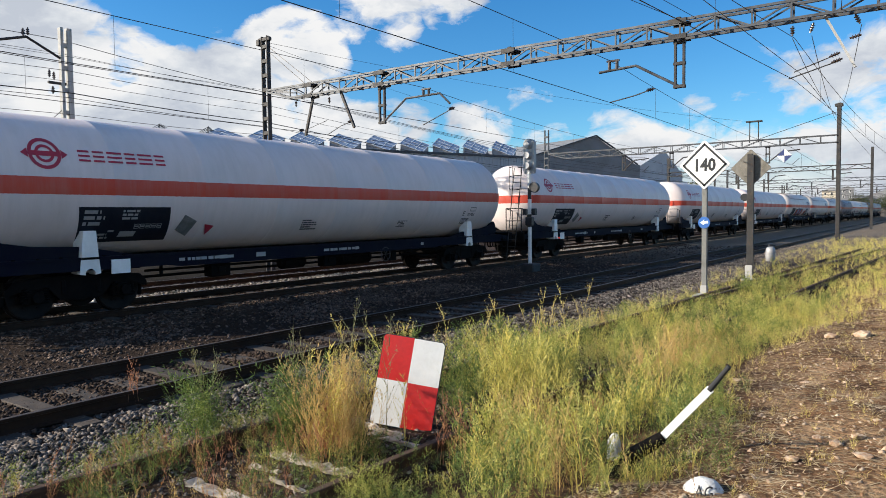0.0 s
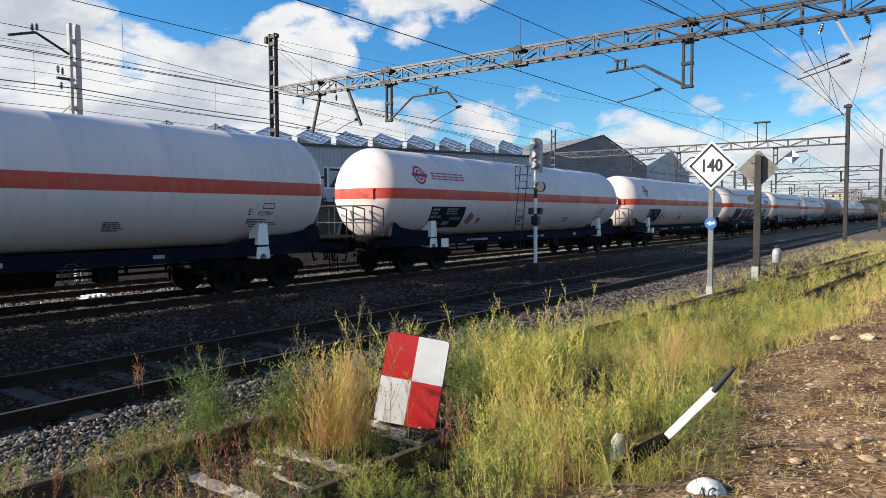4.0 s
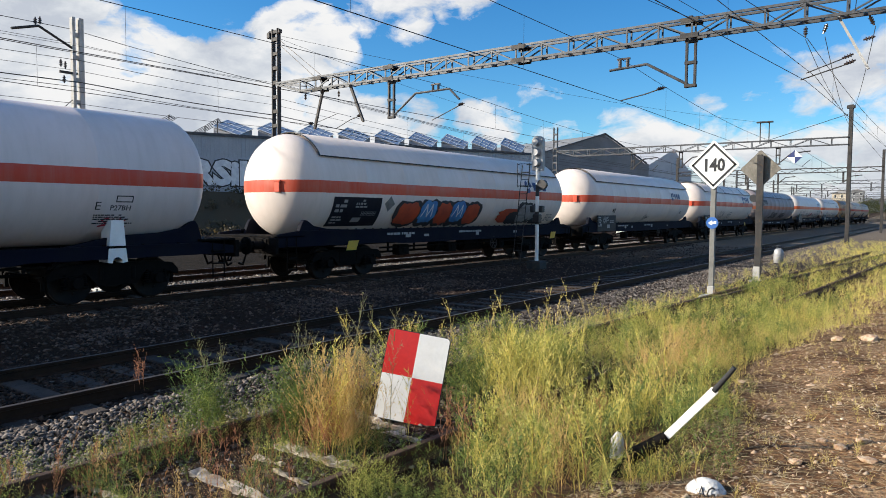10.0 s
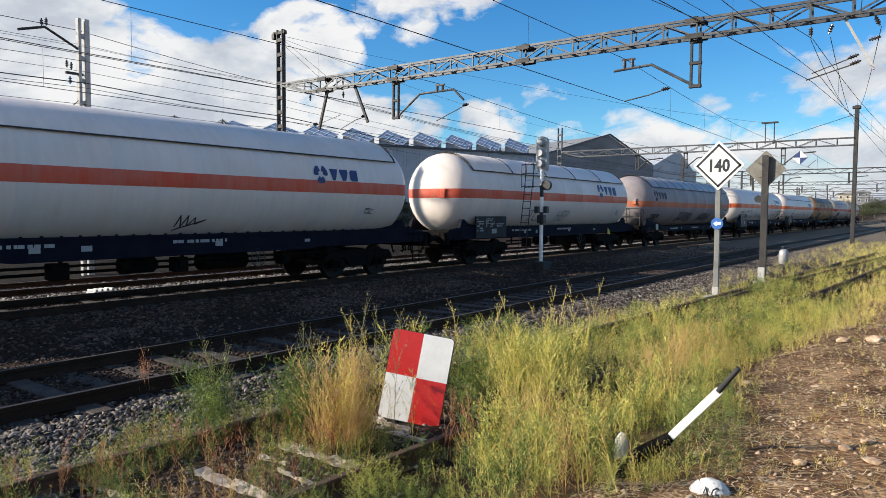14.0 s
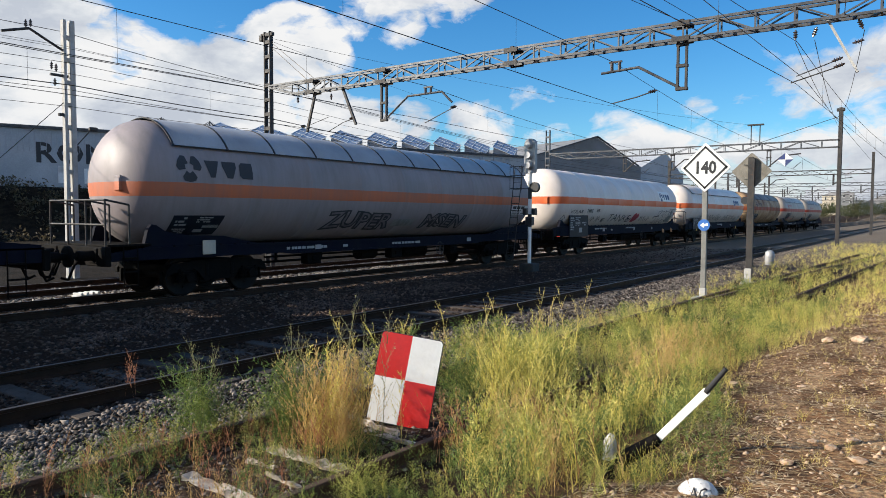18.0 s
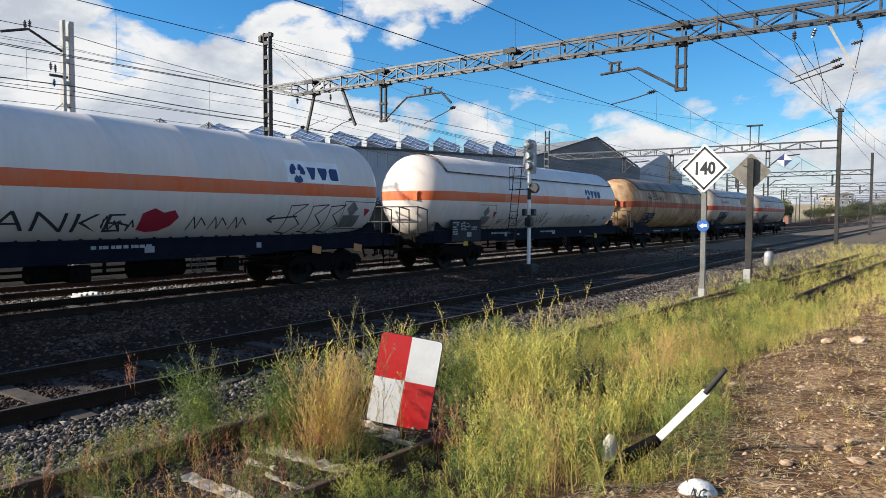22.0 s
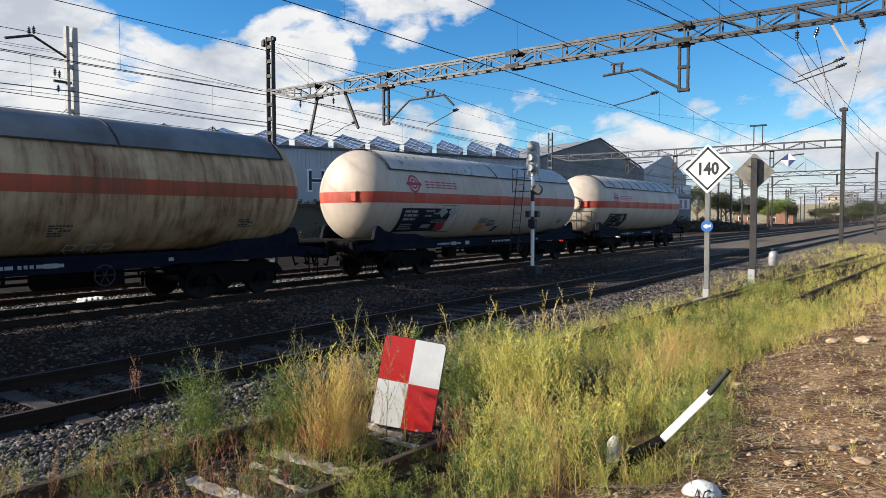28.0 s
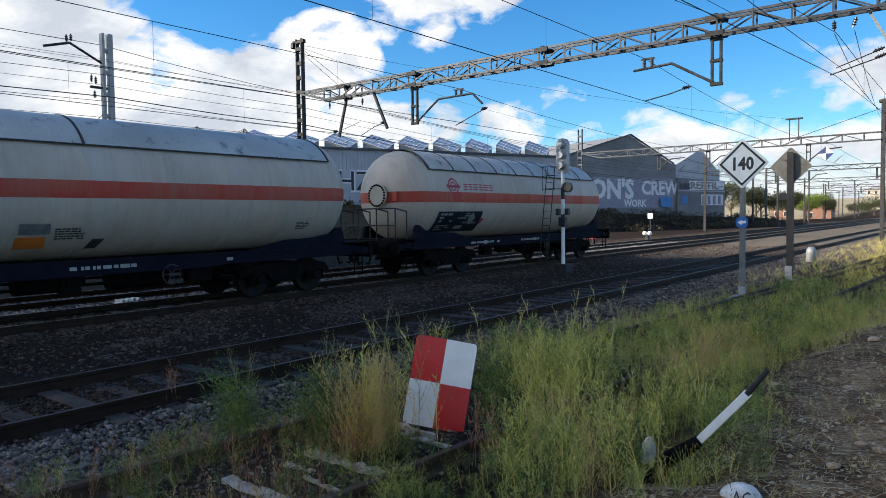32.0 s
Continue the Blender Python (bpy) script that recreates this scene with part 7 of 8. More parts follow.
    part("string_course", bm, M["metal_wall"], p)

    def sprayed(name, mat, label, items, out):
        """Writing and blocks on the wall: (text, s, z, height, stretch) or (s0, s1, z0, z1)."""
        for it in items:
            bm = bmesh.new()
            if isinstance(it[0], str):
                v, f = words(it[0], it[3], it[5] if len(it) > 5 else 0.05)
                vs = [bm.verts.new(wall_point(it[1] + u * it[4], it[2] + w, out)) for u, w in v]
                for q in f:
                    bm.faces.new([vs[i] for i in q])
            else:
                s0, s1, z0, z1 = it
                bm.faces.new([bm.verts.new(wall_point(s, z, out)) for s, z in ((s0, z0), (s1, z0), (s1, z1), (s0, z1))])
            part(name, bm, mat, p, label)
    sprayed("painted_band", M["graf_lilac"], "lilac and grey sprayed band", [(-33.0, -15.2, 2.9, 7.5)], 0.27)
    sprayed("graffiti_word", M["graf_white"], "white block letters ON'S CREW", [("ON'S", -33.0, 4.4, 2.9, 1.0, 0.16), ("CREW", -22.3, 5.0, 2.2, 0.95, 0.1), ("WORK", -26.0, 3.1, 1.1, 1.0, 0.05)], 0.29)
    sprayed("graffiti_block", M["graf_blue"], "blue sprayed block", [(-18.5, -16.0, 3.0, 4.6), (-13.6, -12.2, 3.4, 4.8)], 0.7)
    sprayed("painted_band", M["graf_white"], "white sprayed band on the low wall", [(-11.9, -3.2, 5.75, 7.25), (-9.0, -3.4, 3.2, 5.0)], 0.72)
    sprayed("graffiti_word", M["graf_grey"], "grey block letters REPTIL on white", [("REPTIL", -11.7, 5.95, 1.15, 1.5, 0.06)], 0.735)
    sprayed("graffiti_bars", M["graf_lilac"], "lilac bars on the sprayed band", [(-8.7 + k * 1.3, -8.0 + k * 1.3, 3.35, 4.8) for k in range(4)], 0.735)
    sprayed("graffiti_word", M["ink"], "black letters RONS on the low wall", [("RONS", -14.2, 5.9, 0.9, 0.75, 0.02)], 0.735)
    sprayed("graffiti_word", M["ink"], "large black letters RON'S on the pale wall", [("RON'S", -100.5, 6.9, 2.0, 1.1, 0.06)], 0.05)
    sprayed("graffiti_block", M["graf_white"], "white sprayed shapes low on the wall", [(-98.5, -97.6, 4.9, 6.6), (-98.5, -96.8, 5.9, 6.6), (-96.2, -95.4, 4.9, 6.4), (-93.0, -91.9, 4.9, 6.5), (-91.6, -90.4, 4.9, 6.5)], 0.05)
    sprayed("graffiti_word", M["graf_white"], "white outlined letters", [("RSiH", -86.8, 4.9, 2.6, 1.15, 0.2), ("FR", -78.0, 5.0, 2.3, 1.0, 0.12)], 0.06)
    sprayed("graffiti_word", M["ink"], "black outline behind the white letters", [("RSiH", -86.8, 4.9, 2.6, 1.15, 0.34)], 0.045)
    sprayed("graffiti_word", M["graf_white"], "white letters HZ", [("HZ", -73.0, 5.2, 2.6, 1.0, 0.14), ("JL", -66.5, 5.2, 2.2, 1.0, 0.1)], 0.05)
    sprayed("graffiti_word", M["ink"], "dark letters on the white ones", [("HZ", -72.9, 5.3, 2.4, 1.0, 0.02)], 0.07)
    sprayed("graffiti_block", M["graf_blue"], "blue sprayed upright bar", [(-104.2, -103.7, 5.0, 9.6), (-89.6, -89.2, 5.6, 8.0)], 0.05)


def panel_racks():
    """Empty panel racks of dark bars at the near end of the roof."""
    for s in (-91.6, -86.5):
        p = thing("panel_rack", "dark empty rack of sloping bars on the works roof", "rack", group="racks on the roof")
        for k in range(5):
            a = wall_point(s + 0.3 * k, 10.3, -0.8 - 0.7 * k)
            bm = bmesh.new()
            beam(bm, a, a + Vector((0, 0, 0.4)) + Vector((WALL_D[0], WALL_D[1], 0)) * 3.0 + Vector((0, 0, 1.5)), 0.09, 0.06)
            part("sloping_bar", bm, M["galv_dark"], p)
        for u in (0.15, 0.5, 0.95):
            a, b = wall_point(s + 3.0 * u, 10.3 + 1.9 * u, -0.7), wall_point(s + 3.0 * u + 1.2, 10.3 + 1.9 * u, -3.7)
            bm = bmesh.new()
            beam(bm, a, b, 0.08, 0.06)
            part("cross_bar", bm, M["galv_dark"], p)
        for u in (0.5, 0.95):
            bm = bmesh.new()
            beam(bm, wall_point(s + 3.0 * u, 10.1, -0.7), wall_point(s + 3.0 * u, 10.3 + 1.9 * u, -0.7), 0.08, 0.08)
            part("prop", bm, M["galv_dark"], p)


def roof_light(h):
    """Dark wedge under each raised panel."""
    bm = bmesh.new()
    lo = [bm.verts.new(q) for q in ((0, 0.05, 0.0), (2.2, 2.0, 0.0), (0.0, 4.0, 0.0), (-2.2, 2.0, 0.0))]
    hi = [bm.verts.new(q) for q in ((0, 0.05, 0.16), (2.2, 2.0, 0.1 + h * 0.5), (0.0, 4.0, 0.05 + h), (-2.2, 2.0, 0.1 + h * 0.5))]
    bm.faces.new(lo[::-1])
    for i in range(4):
        bm.faces.new((lo[i], lo[(i + 1) % 4], hi[(i + 1) % 4], hi[i]))
    bm.faces.new((hi[0], hi[1], hi[3]))
    bm.faces.new((hi[1], hi[2], hi[3]))
    return bm


factory()
panel_racks()


# ---- trees and buildings far along the line ----
def leaf_cloud(name, centres, count, size, mat, seed):
    rng = np.random.default_rng(seed)
    v = []
    for (cx, cy, cz, r, rz) in centres:
        n = count
        d, a, b = rng.normal(size=(3, n, 3))
        d, a, b = (q / np.linalg.norm(q, axis=1)[:, None] for q in (d, a, b))
        p = np.array([cx, cy, cz]) + d * (rng.random((n, 1)) ** 0.4) * np.array([r, r, rz]) * (0.8 + 0.35 * rng.random((n, 1)))
        a, b = a * size * rng.uniform(0.6, 1.3, (n, 1)), b * size * rng.uniform(0.4, 0.9, (n, 1))
        v.append(np.stack([p, p + a * 0.5 + b, p + a], 1).reshape(-1, 3))
    v = np.concatenate(v)
    return raw(name, v, np.arange(len(v)).reshape(-1, 3), mat)


def tree(x, y, h, spread, mat, seed, label):
    rng = random.Random(seed)
    p = thing("tree", label, "tree", pose(x, y, float(ground_z(x, y)) - 0.1))
    bm = bmesh.new()
    bar(bm, (0, 0, 0), (0.1, 0, h * 0.45), 0.045 * h * 0.6, 8, 0.025 * h * 0.6)
    tips = []
    for k in range(8):
        a = k * 2.4 + rng.random()
        e = Vector((spread * rng.uniform(0.4, 0.75) * math.cos(a), spread * rng.uniform(0.4, 0.75) * math.sin(a), h * rng.uniform(0.5, 0.85)))
        bar(bm, (0.08, 0, h * rng.uniform(0.22, 0.42)), e, 0.012 * h, 6, 0.004 * h)
        tips.append(e)
    part("trunk", bm, M["bark"], p)
    cs = [(e.x, e.y, e.z, spread * rng.uniform(0.35, 0.55), h * rng.uniform(0.13, 0.2)) for e in tips] + [(0, 0, h * 0.75, spread * 0.55, h * 0.22)]
    part("crown", leaf_cloud("crown", cs, 420, 0.2 + h * 0.022, M[mat], seed), None, p)


for tx, ty, th, ts, tm, sd in ((-47, 168, 10.5, 4.6, "leaf_dark", 1), (-41.5, 172, 8.5, 4.0, "leaf_dark", 2), (-37.5, 180, 8.0, 3.6, "leaf_dark", 3), (-33, 200, 6.5, 3.4, "leaf_dark", 4), (-35.2, 192, 7.0, 4.2, "leaf_bright", 5),
                           (-47, 190, 9.0, 5.0, "leaf_dark", 6), (-43, 205, 7.5, 4.5, "leaf_dark", 12), (-40, 214, 6.0, 4.5, "leaf_dark", 13), (-29.5, 244, 5.0, 5.0, "leaf_dark", 14), (-24, 262, 5.0, 6.0, "leaf_dark", 15), (-33, 300, 8, 7, "leaf_dark", 16), (-19, 310, 6, 7, "leaf_dark", 17), (-8, 320, 6, 8, "leaf_dark", 18), (-26, 330, 9, 7, "leaf_dark", 7), (-14, 340, 8, 7, "leaf_dark", 8), (-52, 300, 10, 7, "leaf_dark", 9)):
    tree(tx, ty, th, ts, tm, sd, "bright yellow-green bushy tree by the brick house" if tm == "leaf_bright" else "dark green leafy tree on the bank by the line")


def bank_scrub():
    rng = np.random.default_rng(12)
    cs = []
    for _ in range(260):
        s, o = rng.uniform(-115, 6), rng.uniform(0.8, 12.0)
        q = wall_point(s, 0, o)
        cs.append((q.x, q.y, float(ground_z(q.x, q.y)) + 0.2, rng.uniform(0.7, 1.7), rng.uniform(0.4, 0.9)))
    for _ in range(60):
        x, y = rng.uniform(-60, 30), rng.uniform(260, 420)
        cs.append((x, y, float(ground_z(x, y)) + 0.6, rng.uniform(2, 5), rng.uniform(1.0, 2.4)))
    b = new("bank_scrub", leaf_cloud("bank_scrub", cs, 90, 0.32, M["scrub"], 3))
    tagged(b, "dark dry scrub on the bank below the works wall", "bushes", kind="stuff")


bank_scrub()


def brick_house(x, y, wx, wy, h, storeys, wall, label, roof="roof_dark"):
    z = float(ground_z(x, y))
    p = thing("house", label, "house", pose(x, y, z - 0.3, 0, 0, 4))
    bm = bmesh.new()
    box(bm, (wx, wy, h), (0, 0, h / 2))
    part("wall", bm, M[wall], p)
    bm = bmesh.new()
    prism(bm, [(-wx / 2 - 0.4, h), (wx / 2 + 0.4, h), (0, h + wx * 0.22)], -wy / 2 - 0.4, wy / 2 + 0.4, "y")
    part("roof", bm, M[roof], p)
    bm = bmesh.new()
    box(bm, (1.0, 0.1, 1.5), bevel=0.02)
    fr = to_mesh("window", bm, M["white"])
    bm = bmesh.new()
    box(bm, (0.8, 0.06, 1.3))
    gl = to_mesh("pane", bm, M["glass"])
    n = max(int(wx / 2.4), 2)
    for r in range(storeys):
        zz = (r + 0.55) * h / storeys
        for k in range(n):
            w = part("window", fr, None, p)
            w.matrix_basis = pose(-wx / 2 + (k + 0.5) * wx / n, -wy / 2 - 0.02, zz)
            part("pane", gl, None, w).matrix_basis = pose(0, -0.04, 0)
        for k in range(max(int(wy / 3), 2)):
            w = part("window", fr, None, p)
            w.matrix_basis = pose(wx / 2 + 0.02, -wy / 2 + (k + 0.5) * wy / max(int(wy / 3), 2), zz, 0, 0, 90)
            part("pane", gl, None, w).matrix_basis = pose(0, -0.04, 0)


brick_house(-40.0, 236, 7, 12, 5.8, 2, "brick", "two-storey brown brick station house beside the line", "roof_brown")
brick_house(-49, 228, 5, 5, 3.6, 1, "brick", "low brick hut with a pale door by the line")
brick_house(-37, 405, 6, 9, 11, 4, "grey_wall", "grey-buff tower block far along the line", "roof_dark")
brick_house(-44, 408, 9, 9, 10, 3, "cream", "buff stone building far along the line")
brick_house(-22, 420, 22, 12, 5, 1, "metal_wall", "long pale low shed far along the line")

# ---- gravel and weeds ----
def scatter_stones(name, label, spots, sizes, mat, seed):
    """Many small angular stones in one mesh."""
    rng = np.random.default_rng(seed)
    base = np.array([(1, 0, 0), (-1, 0, 0), (0, 1, 0), (0, -1, 0), (0, 0, 1), (0, 0, -1)], float)
    faces = np.array([(0, 2, 4), (2, 1, 4), (1, 3, 4), (3, 0, 4), (2, 0, 5), (1, 2, 5), (3, 1, 5), (0, 3, 5)])
    n = len(spots)
    v = base[None] * (0.65 + 0.7 * rng.random((n, 6, 1)))
    v = v + rng.normal(0, 0.16, (n, 6, 3))
    v[..., 2] *= 0.7
    a, b = rng.random(n) * 6.28, rng.normal(0, 0.5, n)
    c, s = np.cos(a)[:, None], np.sin(a)[:, None]
    x, y = v[..., 0] * c - v[..., 1] * s, v[..., 0] * s + v[..., 1] * c
    cb, sb = np.cos(b)[:, None], np.sin(b)[:, None]
    z = v[..., 2] * cb + x * sb
    v = np.stack([x, y, z], -1) * sizes[:, None, None] + spots[:, None, :]
    f = (faces[None] + (np.arange(n) * 6)[:, None, None]).reshape(-1, 3)
    o = new(name, raw(name, v.reshape(-1, 3), f, mat))
    tagged(o, label, "gravel", kind="stuff")


def gravel():
    rng = np.random.default_rng(41)
    y = 2.2 + 46 * rng.random(60000) ** 2.1
    x = rng.uniform(-10.2, -5.4, 60000)
    keep = x < siding_x(y) - 0.7
    x, y = x[keep], y[keep]
    size = np.interp(y, [2, 12, 48], [0.03, 0.033, 0.045]) * rng.uniform(0.6, 1.35, len(x))
    clear = (np.abs(np.abs(x - TRACK_B) - 0.87) > 0.09) & (rng.random(len(x)) < np.where(np.abs(x - TRACK_B) < 1.3, 0.38, 1.0))
    x, y, size = x[clear], y[clear], size[clear]
    # splits at the train shadow's edge; the shaded side gets darker-coloured stones
    dusky = x + rng.normal(0, 0.12, len(x)) < -7.35
    for pick, mat, label, seed in ((dusky, "deep_shade_stone", "dark ballast stones between the middle rails, toned as in the train's shade", 5), (~dusky, "stone", "loose grey ballast stones beside the middle line", 1)):
        scatter_stones("ballast_gravel", label, np.stack([x, y, ground_z(x, y) + 0.006], -1)[pick], size[pick], M[mat], seed)
    y = 4 + 44 * rng.random(26000) ** 1.5
    x = np.where(rng.random(26000) < 0.55, rng.uniform(-17.9, -13.6, 26000), rng.uniform(-13.6, -10.0, 26000))
    keep = (np.abs(np.abs(x - TRACK_C) - 0.87) > 0.09) & ((x < -13.6) | (rng.random(26000) < 0.35))
    x, y = x[keep], y[keep]
    size = np.interp(y, [4, 48], [0.032, 0.05]) * rng.uniform(0.6, 1.4, len(x))
    # stones in the train's shade take the darkened copy
    scatter_stones("ballast_gravel", "loose grey ballast stones round the train's line, darkened as in its shade", np.stack([x, y, ground_z(x, y) + 0.005], -1), size, M["shade_stone"], 2)
    y = 5.2 + 13 * rng.random(9000) ** 1.2
    x = -12.2 + rng.normal(0, 0.55, 9000) - 0.02 * (y - 5)
    keep = np.sin(y * 1.1 + x) + np.sin(y * 0.43 + 2) > rng.uniform(-0.9, 0.5, 9000)
    x, y = x[keep], y[keep]
    scatter_stones("ballast_gravel", "thin heap of spilled ballast between two lines, in the shade-dark tone", np.stack([x, y, ground_z(x, y) + 0.008], -1), 0.036 * rng.uniform(0.5, 1.4, len(x)), M["shade_stone"], 6)
    y = 6 + 44 * rng.random(15000) ** 1.3
    x = rng.uniform(-21.6, -17.2, 15000)
    keep = np.abs(np.abs(x - TRACK_D) - 0.87) > 0.1
    x, y = x[keep], y[keep]
    # back line stones use the copy with sunlight in its colour
    scatter_stones("ballast_gravel", "pale ballast stones on the back line, lightened as if sunlit", np.stack([x, y, ground_z(x, y) + 0.006], -1), np.interp(y, [6, 50], [0.045, 0.07]) * rng.uniform(0.6, 1.4, len(x)), M["sunlit_stone"], 7)
    y = 1.8 + 14 * rng.random(3500) ** 1.4
    x = siding_x(y) + rng.uniform(-1.3, 1.3, 3500)
    scatter_stones("ballast_gravel", "sparse dusty stones inside the overgrown siding", np.stack([x, y, ground_z(x, y)], -1), 0.02 * rng.uniform(0.5, 1.6, 3500), M["stone"], 3)
    y = 3.8 + 16 * rng.random(6500) ** 1.5
    x = rng.uniform(-1.8, 5.0, 6500)
    scatter_stones("path_grit", "small pale grit and pebbles on the dirt path", np.stack([x, y, ground_z(x, y)], -1), 0.011 * rng.uniform(0.3, 2.4, 6500), M["rubble"], 4)


gravel()


def weed_shape(rng, kind):
    """One plant about a metre high: triangles, in plant space."""
    tri = []

    def ribbon(a, b, w):
        d = b - a
        n = np.cross(d, rng.normal(size=3))
        n = n / (np.linalg.norm(n) + 1e-9) * w
        tri.append((a - n, a + n, b))

    lean = rng.normal(0, 0.12, 2)

    def stem(u):
        return np.array([lean[0] * u * u, lean[1] * u * u, u])

    def out(a, reach, rise):
        return np.array([math.cos(a) * reach, math.sin(a) * reach, rise])
    for k in range(4):
        ribbon(stem(k / 4), stem((k + 1.3) / 4), 0.007 * (1.25 - k / 4))
    if kind == "feathery":
        for _ in range(24):
            u, a = rng.uniform(0.03, 0.85), rng.uniform(0, 6.28)
            reach = ((1.0 - u) * 0.42 + 0.06) * rng.uniform(0.4, 1.25)
            p = stem(u)
            q = p + out(a, reach, reach * rng.uniform(0.25, 1.3))
            tip = q + out(a + rng.normal(0, 0.5), reach * 0.35, reach * rng.uniform(0.2, 0.9))
            ribbon(p, q, 0.003)
            ribbon(q, tip, 0.0026)
            for _ in range(13):
                v = rng.uniform(0.1, 1.4)
                m = p + (q - p) * v if v < 1 else q + (tip - q) * (v - 1) / 0.4
                ribbon(m, m + rng.normal(0, 0.032, 3) + np.array([0, 0, 0.012]), 0.0053)
    elif kind == "plume":
        for k in range(20):
            u = 0.08 + 0.88 * k / 20 + rng.uniform(-0.02, 0.02)
            a = rng.uniform(0, 6.28)
            reach = ((1.1 - u) * 0.24 + 0.03) * rng.uniform(0.5, 1.4)
            p = stem(u)
            q = p + out(a, reach, reach * rng.uniform(0.7, 1.9))
            ribbon(p, q, 0.003)
            for _ in range(10):
                m = p + (q - p) * rng.uniform(0.1, 1.0)
                ribbon(m, m + rng.normal(0, 0.017, 3) + np.array([0, 0, 0.016]), 0.0052)
    elif kind == "spike":
        for _ in range(11):
            u, a = rng.uniform(0.25, 0.9), rng.uniform(0, 6.28)
            reach = 0.13 * rng.uniform(0.4, 1.3)
            p = stem(u)
            q = p + out(a, reach, reach * 1.8)
            ribbon(p, q, 0.0038)
            for _ in range(9):
                m = p + (q - p) * rng.uniform(0.15, 1.0)
                ribbon(m, m + rng.normal(0, 0.017, 3) + np.array([0, 0, 0.014]), 0.0065)
        for _ in range(14):
            m = stem(rng.uniform(0.5, 1.0))
            ribbon(m, m + rng.normal(0, 0.018, 3) + np.array([0, 0, 0.02]), 0.0065)
    elif kind == "spire":
        for k in range(26):
            u, a = 0.2 + 0.76 * k / 26 + rng.uniform(-0.02, 0.02), rng.uniform(0, 6.28)
            reach = (0.04 + 0.15 * (1.0 - u)) * rng.uniform(0.5, 1.4)
            p = stem(u)
            q = p + out(a, reach, reach * rng.uniform(1.0, 2.2))
            ribbon(p, q, 0.0022)
            for _ in range(7):
                m = p + (q - p) * rng.uniform(0.2, 1.0)
                ribbon(m, m + rng.normal(0, 0.012, 3) + np.array([0, 0, 0.012]), 0.003)
    elif kind == "wand":
        for _ in range(6):
            a = rng.uniform(0, 6.28)
            p = stem(rng.uniform(0.0, 0.25))
            r, top = rng.uniform(0.1, 0.42), rng.uniform(0.45, 0.9)
            mid = p + out(a, r * 0.4, top * 0.62)
            q = p + out(a, r, top)
            ribbon(p, mid, 0.0045)
            ribbon(mid - (mid - p) * 0.1, q, 0.004)
            for _ in range(22):
                v = rng.uniform(0.2, 1.0)
                m = p + (mid - p) * v / 0.6 if v < 0.6 else mid + (q - mid) * (v - 0.6) / 0.4
                ribbon(m, m + rng.normal(0, 0.024, 3) + np.array([0, 0, 0.02]), 0.0045)
    else:
        for _ in range(9):
            a, l = rng.uniform(0, 6.28), rng.uniform(0.4, 1.0)
            o = out(a, rng.uniform(0, 0.06), 0)
            b1 = o + out(a, 0.1, 0.62) * l
            b2 = b1 + out(a, 0.2, 0.3) * l
            ribbon(o, b1, 0.0065)
            ribbon(b1 - (b1 - o) * 0.15, b2, 0.0055)
    return np.array(tri)


def plant(name, label, kind, spots, heights, widths, mat, seed):
    rng = np.random.default_rng(seed)
    shapes = [weed_shape(rng, kind) for _ in range(9)]
    out = []
    pick = rng.integers(0, len(shapes), len(spots))
    turn = rng.random(len(spots)) * 6.28
    tilt = rng.normal(0, 0.13, (len(spots), 2))
    for i, k in enumerate(pick):
        t = shapes[k]
        c, s = math.cos(turn[i]), math.sin(turn[i])
        x, y, z = t[..., 0] * widths[i], t[..., 1] * widths[i], t[..., 2] * heights[i]
        out.append(np.stack([x * c - y * s + tilt[i, 0] * z + spots[i][0], x * s + y * c + tilt[i, 1] * z + spots[i][1], z + spots[i][2]], -1))
    v = np.concatenate(out).reshape(-1, 3)
    f = np.arange(len(v)).reshape(-1, 3)
    o = new(name, raw(name, v, f, mat))
    tagged(o, label, "weeds", kind="stuff")


KINDS = {
    "fresh": ("green_weeds", "feathery", "weed", "feathery yellow-green weeds", 1.0),
    "deep": ("green_weeds", "feathery", "deep_weed", "darker green feathery weeds", 1.0),
    "pale": ("yellow_weeds", "plume", "pale_weed", "tall yellow-green wands", 0.85),
    "gold": ("dry_weeds", "plume", "dry_weed", "golden dry weeds", 0.8),
    "arch": ("yellow_weeds", "wand", "pale_weed", "bright arching yellow-green stems", 1.0),
    "rust": ("brown_weeds", "spike", "rust_weed", "rusty dry seeded stalks", 0.9),
    "brown": ("brown_weeds", "spike", "brown_weed", "reddish-brown seeded weeds", 0.9),
    "stalk": ("stalk_weeds", "spire", "stalk_weed", "tall thin dull straw-green stalks", 0.85),
}


